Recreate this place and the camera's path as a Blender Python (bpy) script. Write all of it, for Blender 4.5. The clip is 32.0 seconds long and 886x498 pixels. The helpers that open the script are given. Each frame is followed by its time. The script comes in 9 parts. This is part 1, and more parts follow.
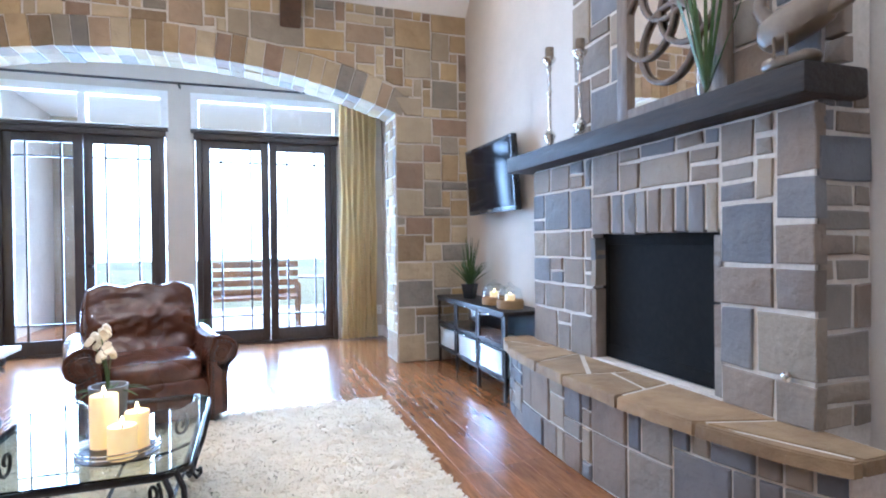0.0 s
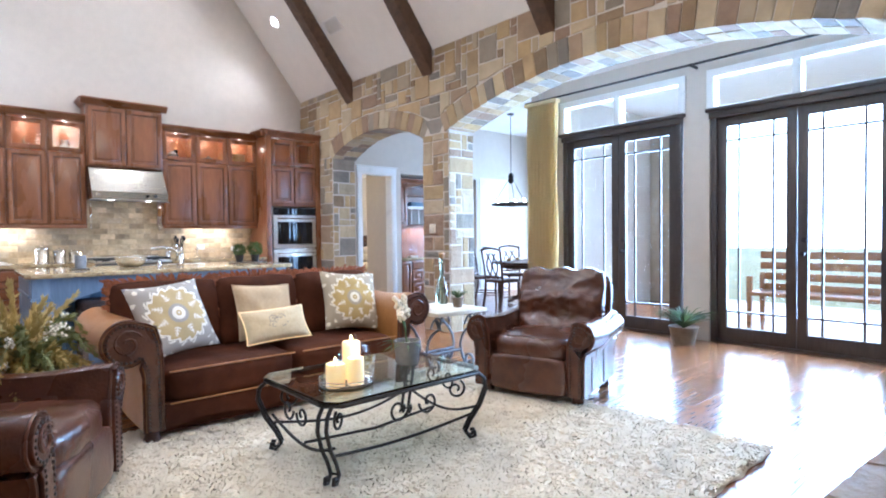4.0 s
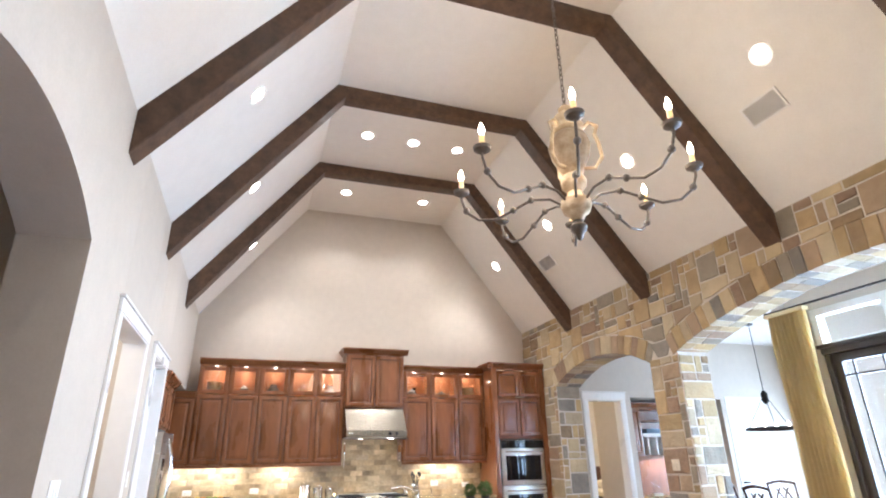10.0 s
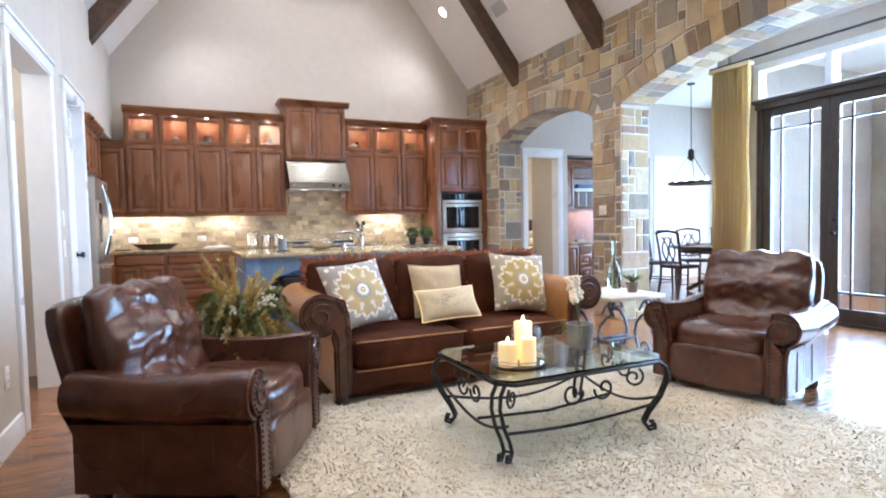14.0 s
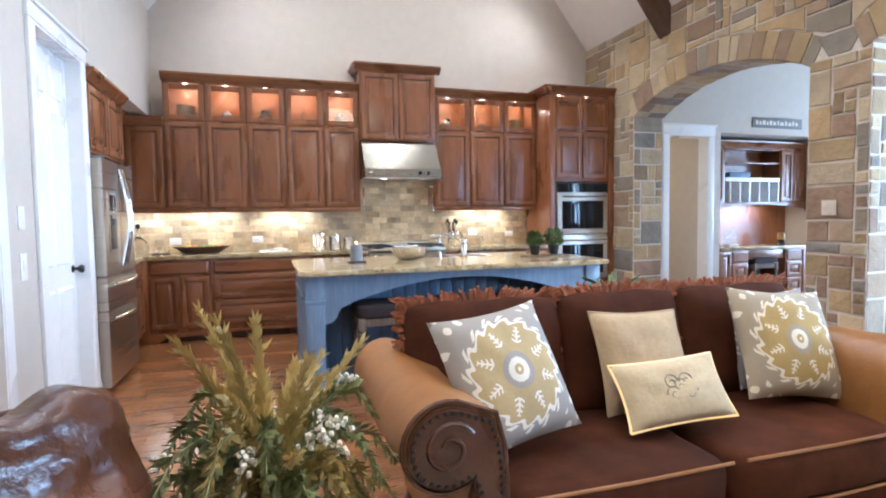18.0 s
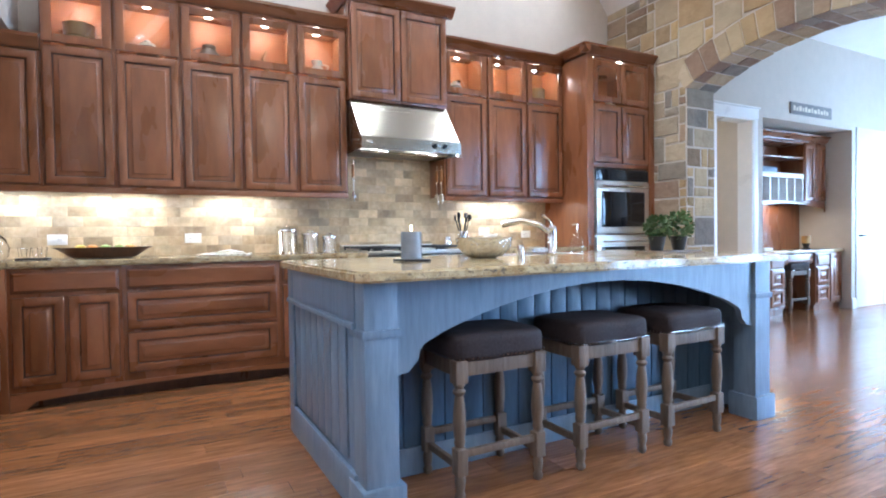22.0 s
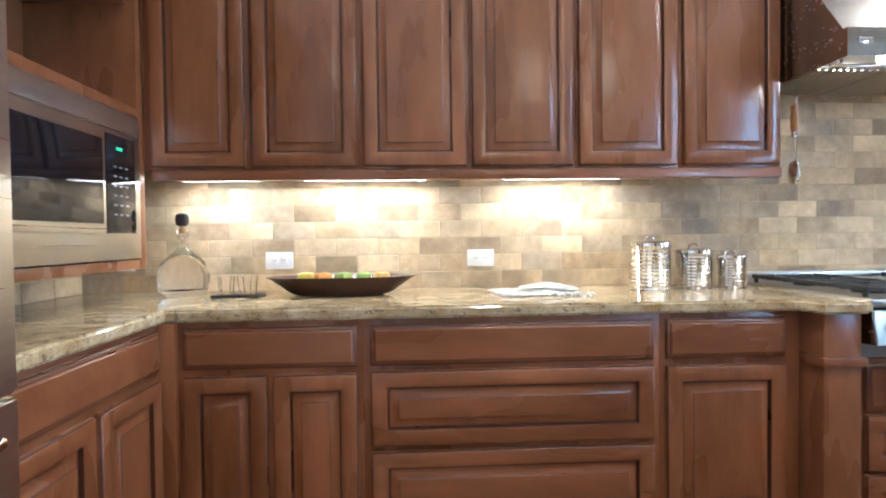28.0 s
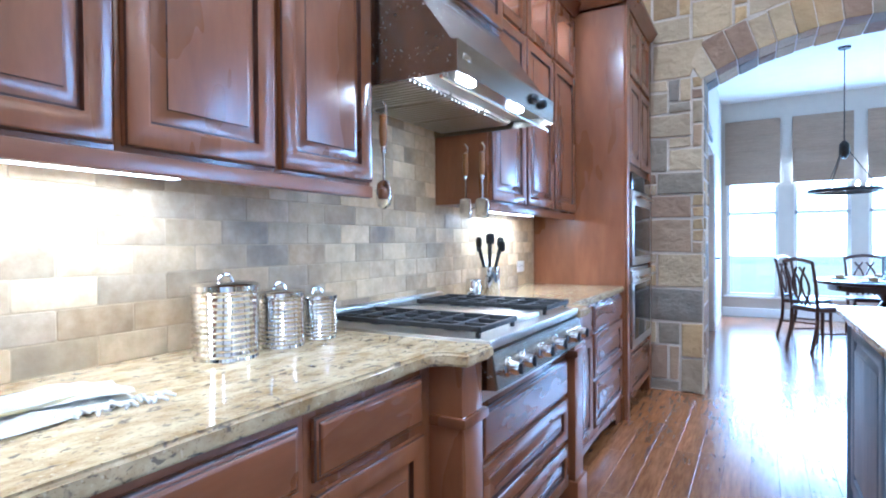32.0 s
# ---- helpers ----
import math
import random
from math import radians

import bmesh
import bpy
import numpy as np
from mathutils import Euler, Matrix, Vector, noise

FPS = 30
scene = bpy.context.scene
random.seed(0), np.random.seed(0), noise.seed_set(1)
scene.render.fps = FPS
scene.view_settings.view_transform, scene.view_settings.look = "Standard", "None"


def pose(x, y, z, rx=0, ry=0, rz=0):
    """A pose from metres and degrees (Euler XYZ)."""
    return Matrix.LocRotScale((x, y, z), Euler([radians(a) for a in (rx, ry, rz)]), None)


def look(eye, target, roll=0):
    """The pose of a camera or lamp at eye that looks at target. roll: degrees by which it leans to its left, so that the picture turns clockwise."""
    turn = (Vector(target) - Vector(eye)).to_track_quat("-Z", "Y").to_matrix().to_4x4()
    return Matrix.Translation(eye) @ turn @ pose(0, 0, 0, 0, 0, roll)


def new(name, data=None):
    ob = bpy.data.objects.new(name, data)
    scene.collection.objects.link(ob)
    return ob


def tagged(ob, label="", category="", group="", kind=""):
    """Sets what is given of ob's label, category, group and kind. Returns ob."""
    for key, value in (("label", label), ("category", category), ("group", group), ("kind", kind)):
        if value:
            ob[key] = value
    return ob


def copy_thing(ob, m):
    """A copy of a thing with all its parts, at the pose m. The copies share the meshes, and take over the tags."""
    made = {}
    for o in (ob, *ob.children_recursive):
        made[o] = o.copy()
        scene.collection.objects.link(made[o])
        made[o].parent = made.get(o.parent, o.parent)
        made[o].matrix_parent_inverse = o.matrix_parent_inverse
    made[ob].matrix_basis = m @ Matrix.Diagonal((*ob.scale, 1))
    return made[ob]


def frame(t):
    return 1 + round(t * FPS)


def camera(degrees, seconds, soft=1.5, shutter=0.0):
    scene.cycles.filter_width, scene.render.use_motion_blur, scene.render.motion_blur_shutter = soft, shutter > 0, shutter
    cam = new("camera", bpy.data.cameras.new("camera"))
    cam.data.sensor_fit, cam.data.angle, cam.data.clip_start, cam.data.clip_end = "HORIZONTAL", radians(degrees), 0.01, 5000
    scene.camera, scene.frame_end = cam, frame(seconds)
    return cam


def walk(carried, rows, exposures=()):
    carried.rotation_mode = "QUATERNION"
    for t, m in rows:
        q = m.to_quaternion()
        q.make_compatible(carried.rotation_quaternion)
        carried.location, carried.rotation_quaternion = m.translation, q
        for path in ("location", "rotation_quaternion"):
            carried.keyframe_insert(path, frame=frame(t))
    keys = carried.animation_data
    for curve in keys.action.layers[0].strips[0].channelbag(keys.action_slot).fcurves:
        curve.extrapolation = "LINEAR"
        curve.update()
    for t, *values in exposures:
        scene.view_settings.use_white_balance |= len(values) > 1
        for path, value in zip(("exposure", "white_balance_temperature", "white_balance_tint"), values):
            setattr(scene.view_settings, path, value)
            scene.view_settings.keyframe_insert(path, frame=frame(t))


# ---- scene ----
cam = camera(78.0, 32.0, soft=2.0)
PATH = [
    (0, (0.179, 0.360, 1.220), (0.838, 2.249, 1.198), -0.6),
    (0.5, (0.560, 0.495, 1.184), (0.990, 2.448, 1.162), -0.8),
    (1, (0.853, 0.683, 1.160), (0.926, 2.682, 1.141), -0.8),
    (1.5, (1.102, 0.890, 1.156), (0.806, 2.867, 1.136), -1.0),
    (2, (1.340, 1.050, 1.149), (0.741, 2.958, 1.125), -0.9),
    (2.5, (1.519, 1.164, 1.168), (0.638, 2.959, 1.137), -1.0),
    (3, (1.722, 1.230, 1.223), (0.541, 2.844, 1.186), -0.9),
    (3.5, (1.917, 1.239, 1.225), (0.536, 2.684, 1.190), -0.7),
    (4, (2.154, 1.177, 1.218), (0.658, 2.503, 1.170), -0.6),
    (4.5, (2.252, 1.125, 1.275), (0.618, 2.277, 1.213), -0.7),
    (5, (2.340, 1.020, 1.285), (0.629, 2.057, 1.277), -1.0),
    (5.5, (2.385, 1.061, 1.353), (0.624, 2.007, 1.389), -0.9),
    (6, (2.407, 1.102, 1.413), (0.614, 1.984, 1.502), -1.0),
    (6.5, (2.458, 1.228, 1.297), (0.632, 2.019, 1.495), -1.6),
    (7, (2.446, 1.216, 1.324), (0.633, 1.988, 1.662), -1.5),
    (7.5, (2.433, 1.224, 1.360), (0.635, 1.962, 1.831), -1.2),
    (8, (2.431, 1.217, 1.379), (0.650, 1.927, 1.949), -1.2),
    (8.5, (2.423, 1.208, 1.391), (0.654, 1.898, 2.021), -1.1),
    (9, (2.394, 1.184, 1.407), (0.634, 1.846, 2.088), -1.1),
    (9.5, (2.338, 1.150, 1.417), (0.583, 1.782, 2.137), -1.0),
    (10, (2.262, 1.128, 1.378), (0.501, 1.735, 2.107), -1.1),
    (10.5, (2.229, 1.125, 1.302), (0.460, 1.724, 2.019), -1.0),
    (11, (2.234, 1.119, 1.254), (0.425, 1.726, 1.852), -0.9),
    (11.5, (2.236, 1.110, 1.223), (0.384, 1.731, 1.652), -0.9),
    (12, (2.246, 1.117, 1.175), (0.368, 1.752, 1.437), -1.2),
    (12.5, (2.262, 1.111, 1.162), (0.376, 1.766, 1.279), -1.3),
    (13, (2.283, 1.116, 1.176), (0.405, 1.805, 1.179), -1.1),
    (13.5, (2.293, 1.157, 1.161), (0.455, 1.941, 1.101), -1.2),
    (14, (2.092, 1.159, 1.185), (0.275, 1.991, 1.094), -1.2),
    (14.5, (1.997, 1.312, 1.217), (0.182, 2.146, 1.113), -1.3),
    (15, (1.843, 1.474, 1.249), (0.025, 2.300, 1.130), -1.3),
    (15.5, (1.577, 1.745, 1.183), (-0.261, 2.527, 1.070), -1.2),
    (16, (1.350, 1.975, 1.203), (-0.536, 2.630, 1.087), -1.2),
    (16.5, (1.109, 2.099, 1.260), (-0.808, 2.657, 1.144), -1.2),
    (17, (0.806, 1.958, 1.267), (-1.115, 2.502, 1.151), -1.1),
    (17.5, (0.441, 1.708, 1.274), (-1.476, 2.264, 1.160), -1.0),
    (18, (0.091, 1.417, 1.269), (-1.812, 2.022, 1.157), -0.8),
    (18.5, (-0.193, 1.125, 1.289), (-2.061, 1.833, 1.181), -0.7),
    (19, (-0.473, 0.882, 1.273), (-2.282, 1.730, 1.181), -0.7),
    (19.5, (-0.727, 0.685, 1.276), (-2.508, 1.593, 1.195), -0.7),
    (20, (-1.029, 0.619, 1.269), (-2.786, 1.573, 1.199), -0.7),
    (20.5, (-1.411, 0.658, 1.236), (-3.164, 1.620, 1.197), -0.8),
    (21, (-1.694, 0.753, 1.157), (-3.454, 1.702, 1.119), -0.8),
    (21.5, (-1.897, 0.914, 1.063), (-3.659, 1.859, 1.024), -0.9),
    (22, (-2.010, 0.991, 1.032), (-3.774, 1.933, 0.988), -0.8),
    (22.5, (-2.050, 1.028, 1.039), (-3.817, 1.964, 0.998), -1.0),
    (23, (-2.184, 1.111, 1.130), (-3.983, 1.983, 1.092), -1.0),
    (23.5, (-2.323, 1.251, 1.217), (-4.216, 1.894, 1.174), -1.0),
    (24, (-2.438, 1.385, 1.273), (-4.411, 1.708, 1.232), -0.9),
    (24.5, (-2.550, 1.422, 1.225), (-4.542, 1.595, 1.233), -1.3),
    (25, (-2.713, 1.446, 1.273), (-4.708, 1.585, 1.254), -1.0),
    (25.5, (-2.827, 1.360, 1.236), (-4.822, 1.492, 1.217), -0.8),
    (26, (-3.014, 1.260, 1.199), (-5.009, 1.389, 1.180), -0.7),
    (26.5, (-3.199, 1.243, 1.231), (-5.197, 1.332, 1.188), -0.8),
    (27, (-3.608, 1.124, 1.209), (-5.603, 1.247, 1.160), -0.6),
    (27.5, (-3.974, 1.056, 1.156), (-5.971, 1.162, 1.113), -0.7),
    (28, (-4.340, 0.997, 1.144), (-6.337, 1.099, 1.101), -0.7),
    (28.5, (-4.682, 0.959, 1.114), (-6.678, 1.079, 1.053), -0.4),
    (29, (-4.922, 0.963, 1.067), (-6.908, 1.192, 1.012), -0.2),
    (29.5, (-5.120, 1.007, 1.070), (-7.019, 1.635, 1.016), -0.2),
    (30, (-5.220, 1.020, 1.115), (-6.925, 2.065, 1.069), 0.1),
    (30.5, (-5.300, 1.032, 1.168), (-6.800, 2.355, 1.146), 0.1),
    (31, (-5.366, 1.036, 1.194), (-6.705, 2.521, 1.176), -0.4),
    (31.5, (-5.369, 1.020, 1.208), (-6.565, 2.622, 1.193), -0.4),
    (32, (-5.359, 1.003, 1.221), (-6.357, 2.737, 1.196), -0.4),
]
walk(cam, [(t, look(eye, target, roll)) for t, eye, target, roll in PATH], [(0, 0.75, 4950, 14), (3.5, 0.72, 4950, 13), (6.5, 0.74, 5800, 14), (11.5, 0.74, 5750, 14), (13.5, 0.66, 5350, 13), (18, 0.64, 5250, 12), (21, 0.76, 4950, 10), (23, 0.78, 4950, 10), (24, 0.70, 5100, 10), (27, 0.66, 5250, 10), (28.5, 0.74, 5000, 10), (30.5, 0.82, 4350, 9), (32, 0.90, 4300, 9)])

# world, sun, sky
world = bpy.data.worlds.new("world")
scene.world = world
world.use_nodes = True
wn = world.node_tree
sky = wn.nodes.new("ShaderNodeTexSky")
sky.sky_type, sky.sun_disc = "NISHITA", False
sky.sun_elevation, sky.sun_rotation = radians(48), radians(20)
wn.links.new(sky.outputs[0], wn.nodes["Background"].inputs[0])
wn.nodes["Background"].inputs[1].default_value = 0.15
sun = new("sun", bpy.data.lights.new("sun", "SUN"))
sun.data.energy, sun.data.angle, sun.data.color = 4.0, radians(0.6), (1.0, 0.95, 0.86)
sun.matrix_basis = look((6, 14, 20), (0, 0, 0))


def lamp(name, kind, at, energy, color, target=None, **sizes):
    data = bpy.data.lights.new(name, kind)
    data.energy, data.color = energy, color
    for key, value in sizes.items():
        if key == "size":
            if kind == "AREA":
                data.shape, data.size, data.size_y = "RECTANGLE", value[0], value[1]
            else:
                data.shadow_soft_size = value
        elif key == "cone":
            data.spot_size, data.spot_blend = radians(value), 0.8
    ob = new(name, data)
    ob.matrix_basis = look(at, target or (at[0], at[1] + 0.001, at[2] - 1))
    return ob


DAY, WARM, TUNG = (0.60, 0.80, 1.0), (1.0, 0.92, 0.80), (1.0, 0.78, 0.50)
# daylight in the glazed openings
lamp("sky_light", "AREA", (-1.54, 7.68, 1.6), 260, DAY, (-1.54, 0, 1.2), size=(1.6, 2.6))
lamp("sky_light", "AREA", (0.38, 7.68, 1.6), 260, DAY, (0.38, 0, 1.2), size=(1.6, 2.6))
lamp("sky_light", "AREA", (-3.7, 11.0, 1.5), 230, DAY, (-3.7, 0, 1.2), size=(3.0, 1.9))

# materials
def mat(name, col, col2=None, rough=0.5, metal=0.0, scale=18.0, bump=0.15, vary=0.0, stretch=(1, 1, 1), large=0.15, spec=0.5,
        coat=0.0, sheen=0.0, ramp=None, island=False, detail=6.0, fine=0.0, rvar=0.1, dist=0.02, lo=0.3, hi=0.7, mixin=0.72):
    m = bpy.data.materials.new(name)
    m.use_nodes = True
    t = m.node_tree
    n, link = t.nodes, t.links.new
    b = n["Principled BSDF"]
    b.inputs["Roughness"].default_value, b.inputs["Metallic"].default_value = rough, metal
    b.inputs["Specular IOR Level"].default_value = spec
    b.inputs["Coat Weight"].default_value, b.inputs["Coat Roughness"].default_value = coat, 0.15
    b.inputs["Sheen Weight"].default_value = sheen
    co = n.new("ShaderNodeTexCoord")
    mp = n.new("ShaderNodeMapping")
    mp.inputs["Scale"].default_value = stretch
    link(co.outputs["Object"], mp.inputs["Vector"])
    if vary or ramp:
        rnd = n.new("ShaderNodeNewGeometry") if island else n.new("ShaderNodeObjectInfo")
        rnd_out = rnd.outputs["Random Per Island"] if island else rnd.outputs["Random"]
        off = n.new("ShaderNodeVectorMath")
        off.operation = "MULTIPLY_ADD"
        off.inputs[1].default_value = (37.0, 53.0, 71.0)
        link(rnd_out, off.inputs[0])
        link(co.outputs["Object"], off.inputs[2])
        link(off.outputs[0], mp.inputs["Vector"])
    noi = n.new("ShaderNodeTexNoise")
    noi.inputs["Scale"].default_value, noi.inputs["Detail"].default_value, noi.inputs["Roughness"].default_value = scale, detail, 0.62
    link(mp.outputs[0], noi.inputs["Vector"])
    cr = n.new("ShaderNodeValToRGB")
    cr.color_ramp.elements[0].position, cr.color_ramp.elements[1].position = lo, hi
    cr.color_ramp.elements[0].color = (*col, 1)
    cr.color_ramp.elements[1].color = (*(col2 or [c * 1.18 for c in col]), 1)
    link(noi.outputs["Fac"], cr.inputs[0])
    out = cr.outputs[0]
    if ramp:
        rr = n.new("ShaderNodeValToRGB")
        rr.color_ramp.interpolation = "CONSTANT"
        while len(rr.color_ramp.elements) < len(ramp):
            rr.color_ramp.elements.new(0.5)
        for k, c in enumerate(ramp):
            rr.color_ramp.elements[k].position, rr.color_ramp.elements[k].color = k / len(ramp), (*c, 1)
        link(rnd_out, rr.inputs[0])
        mx = n.new("ShaderNodeMix")
        mx.data_type, mx.blend_type = "RGBA", "MIX"
        mx.inputs[0].default_value = mixin
        link(out, mx.inputs[6])
        link(rr.outputs[0], mx.inputs[7])
        out = mx.outputs[2]
    big = n.new("ShaderNodeTexNoise")
    big.inputs["Scale"].default_value, big.inputs["Detail"].default_value = scale * 0.12 + 0.6, 3.0
    link(mp.outputs[0], big.inputs["Vector"])
    hsv = n.new("ShaderNodeHueSaturation")
    mr = n.new("ShaderNodeMapRange")
    mr.inputs[1].default_value, mr.inputs[2].default_value = 0.3, 0.7
    mr.inputs[3].default_value, mr.inputs[4].default_value = 1 - large, 1 + large
    link(big.outputs["Fac"], mr.inputs[0])
    val = mr.outputs[0]
    if vary:
        vr = n.new("ShaderNodeMapRange")
        vr.inputs[3].default_value, vr.inputs[4].default_value = 1 - vary, 1 + vary
        link(rnd_out, vr.inputs[0])
        ml = n.new("ShaderNodeMath")
        ml.operation = "MULTIPLY"
        link(val, ml.inputs[0])
        link(vr.outputs[0], ml.inputs[1])
        val = ml.outputs[0]
    link(val, hsv.inputs["Value"])
    link(out, hsv.inputs["Color"])
    link(hsv.outputs[0], b.inputs["Base Color"])
    if rvar:
        rm = n.new("ShaderNodeMapRange")
        rm.inputs[1].default_value, rm.inputs[2].default_value = 0.3, 0.7
        rm.inputs[3].default_value, rm.inputs[4].default_value = max(0.02, rough - rvar), min(1, rough + rvar)
        link(big.outputs["Fac"], rm.inputs[0])
        link(rm.outputs[0], b.inputs["Roughness"])
    if bump:
        bp = n.new("ShaderNodeBump")
        bp.inputs["Strength"].default_value, bp.inputs["Distance"].default_value = bump, dist
        src = noi.outputs["Fac"]
        if fine:
            fn = n.new("ShaderNodeTexNoise")
            fn.inputs["Scale"].default_value, fn.inputs["Detail"].default_value = fine, 4.0
            link(mp.outputs[0], fn.inputs["Vector"])
            src = fn.outputs["Fac"]
        link(src, bp.inputs["Height"])
        link(bp.outputs[0], b.inputs["Normal"])
    return m


def glow(name, col, strength):
    m = bpy.data.materials.new(name)
    m.use_nodes = True
    b = m.node_tree.nodes["Principled BSDF"]
    b.inputs["Base Color"].default_value = (*col, 1)
    b.inputs["Emission Color"].default_value, b.inputs["Emission Strength"].default_value = (*col, 1), strength
    return m


def glass(name, tint=(1, 1, 1), rough=0.0, ior=1.45, thin=False):
    m = bpy.data.materials.new(name)
    m.use_nodes = True
    t = m.node_tree
    b = t.nodes["Principled BSDF"]
    if thin:
        g, tr, mx, fr = (t.nodes.new("ShaderNode" + k) for k in ("BsdfGlossy", "BsdfTransparent", "MixShader", "LayerWeight"))
        pw = t.nodes.new("ShaderNodeMath")
        pw.operation = "POWER"
        pw.inputs[1].default_value = 3.0
        ma = t.nodes.new("ShaderNodeMath")
        ma.operation = "MULTIPLY_ADD"
        ma.inputs[1].default_value, ma.inputs[2].default_value = 0.5, 0.045
        fr.inputs[0].default_value = 0.5
        t.links.new(fr.outputs["Facing"], pw.inputs[0])
        t.links.new(pw.outputs[0], ma.inputs[0])
        g.inputs["Roughness"].default_value = 0.02
        tr.inputs[0].default_value = (*tint, 1)
        t.links.new(ma.outputs[0], mx.inputs[0])
        t.links.new(tr.outputs[0], mx.inputs[1])
        t.links.new(g.outputs[0], mx.inputs[2])
        t.links.new(mx.outputs[0], t.nodes["Material Output"].inputs[0])
        return m
    b.inputs["Base Color"].default_value = (*tint, 1)
    b.inputs["Transmission Weight"].default_value, b.inputs["Roughness"].default_value, b.inputs["IOR"].default_value = 1.0, rough, ior
    return m


PAINT = mat("wall_paint", (0.565, 0.505, 0.43), (0.60, 0.54, 0.465), 0.75, scale=60, bump=0.06, large=0.03, fine=220, rvar=0.05)
CEIL = mat("ceiling_paint", (0.80, 0.765, 0.71), (0.83, 0.80, 0.75), 0.85, scale=50, bump=0.08, large=0.02, fine=160, rvar=0.05)
TRIM = mat("white_trim", (0.80, 0.79, 0.77), (0.84, 0.83, 0.81), 0.35, scale=12, bump=0.02, large=0.03)
STONES = [(0.44, 0.315, 0.15), (0.29, 0.255, 0.20), (0.27, 0.175, 0.085), (0.55, 0.45, 0.29), (0.20, 0.19, 0.175), (0.38, 0.265, 0.165), (0.46, 0.32, 0.14), (0.37, 0.30, 0.20), (0.23, 0.14, 0.09), (0.50, 0.395, 0.23), (0.38, 0.26, 0.12), (0.42, 0.33, 0.20)]
STONE = mat("sandstone", (0.22, 0.17, 0.115), (0.48, 0.385, 0.26), 0.85, scale=8, bump=1.0, vary=0.16, ramp=STONES, dist=0.03, detail=9, large=0.2)
FSTONES = [(0.24, 0.185, 0.135), (0.155, 0.155, 0.17), (0.21, 0.155, 0.115), (0.30, 0.24, 0.175), (0.10, 0.115, 0.145), (0.20, 0.175, 0.15), (0.18, 0.13, 0.095), (0.12, 0.125, 0.145)]
FSTONE = mat("fireplace_stone", (0.14, 0.115, 0.09), (0.30, 0.25, 0.185), 0.8, scale=6, bump=0.9, vary=0.14, ramp=FSTONES, dist=0.03, detail=9, large=0.2)
MANTELW = mat("dark_mantel_wood", (0.010, 0.007, 0.006), (0.028, 0.018, 0.013), 0.65, scale=8, bump=0.5, stretch=(6, 0.8, 6), large=0.2)
SLAB = mat("hearth_slab", (0.23, 0.145, 0.072), (0.37, 0.255, 0.135), 0.75, scale=7, bump=1.0, vary=0.1, dist=0.03, detail=9, large=0.2)
GROUT = mat("tan_grout", (0.43, 0.335, 0.205), (0.50, 0.40, 0.255), 0.95, scale=40, bump=0.2, large=0.1)
MORTAR = mat("mortar", (0.54, 0.48, 0.40), (0.66, 0.60, 0.52), 0.95, scale=40, bump=0.4, large=0.1)
BEAM = mat("dark_beam_wood", (0.050, 0.027, 0.016), (0.125, 0.068, 0.038), 0.55, scale=9, bump=0.35, stretch=(1, 1, 1), large=0.2, vary=0.05)
CHERRY = mat("cherry_cabinet_wood", (0.172, 0.058, 0.0205), (0.262, 0.103, 0.039), 0.30, scale=5, bump=0.012, stretch=(3.5, 3.5, 0.9), large=0.26, vary=0.08, coat=0.38, detail=4, lo=0.2, hi=0.8)
CHERRYH = mat("cherry_drawer_wood", (0.170, 0.057, 0.0205), (0.258, 0.101, 0.039), 0.30, scale=5, bump=0.012, stretch=(3.5, 0.9, 3.5), large=0.26, vary=0.08, coat=0.38, detail=4, lo=0.2, hi=0.8)
GLAZE = mat("dark_groove_glaze", (0.040, 0.014, 0.008), (0.070, 0.024, 0.012), 0.35, scale=30, bump=0.02, large=0.15, coat=0.2)
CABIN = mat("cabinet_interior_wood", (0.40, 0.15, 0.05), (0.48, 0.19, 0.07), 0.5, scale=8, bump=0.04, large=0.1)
FLOORW = mat("hickory_floor", (0.145, 0.054, 0.018), (0.315, 0.138, 0.050), 0.22, scale=6, bump=0.03, stretch=(9, 0.9, 4), vary=0.20, large=0.16, coat=0.2, detail=9, dist=0.004, rvar=0.03)
GROOVE = mat("dark_joint", (0.025, 0.012, 0.008), None, 0.7, bump=0)
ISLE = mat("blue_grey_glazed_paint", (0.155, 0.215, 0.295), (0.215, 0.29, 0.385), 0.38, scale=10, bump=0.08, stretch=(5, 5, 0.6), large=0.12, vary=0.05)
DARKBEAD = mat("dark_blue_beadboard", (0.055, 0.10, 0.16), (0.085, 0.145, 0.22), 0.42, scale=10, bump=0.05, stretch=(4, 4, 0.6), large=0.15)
# Second brushed steel, darkened in colour to hold down ceiling-light glare on the hood.
STEEL_TONED = mat("brushed_steel_toned_down", (0.34, 0.315, 0.265), (0.40, 0.37, 0.31), 0.24, 1.0, scale=3, bump=0.0, stretch=(60, 0.6, 60), large=0.04, rvar=0.04)
STEEL = mat("brushed_steel", (0.60, 0.565, 0.50), (0.66, 0.62, 0.55), 0.30, 1.0, scale=3, bump=0.0, stretch=(0.6, 0.6, 60), large=0.03, rvar=0.03)
STEEL.node_tree.nodes["Principled BSDF"].inputs["Anisotropic"].default_value = 0.35
_tan = STEEL.node_tree.nodes.new("ShaderNodeTangent")
_tan.direction_type, _tan.axis = "RADIAL", "Z"
STEEL.node_tree.links.new(_tan.outputs[0], STEEL.node_tree.nodes["Principled BSDF"].inputs["Tangent"])
CHROME = mat("polished_steel", (0.72, 0.71, 0.69), None, 0.1, 1.0, bump=0, large=0.02, rvar=0.03)
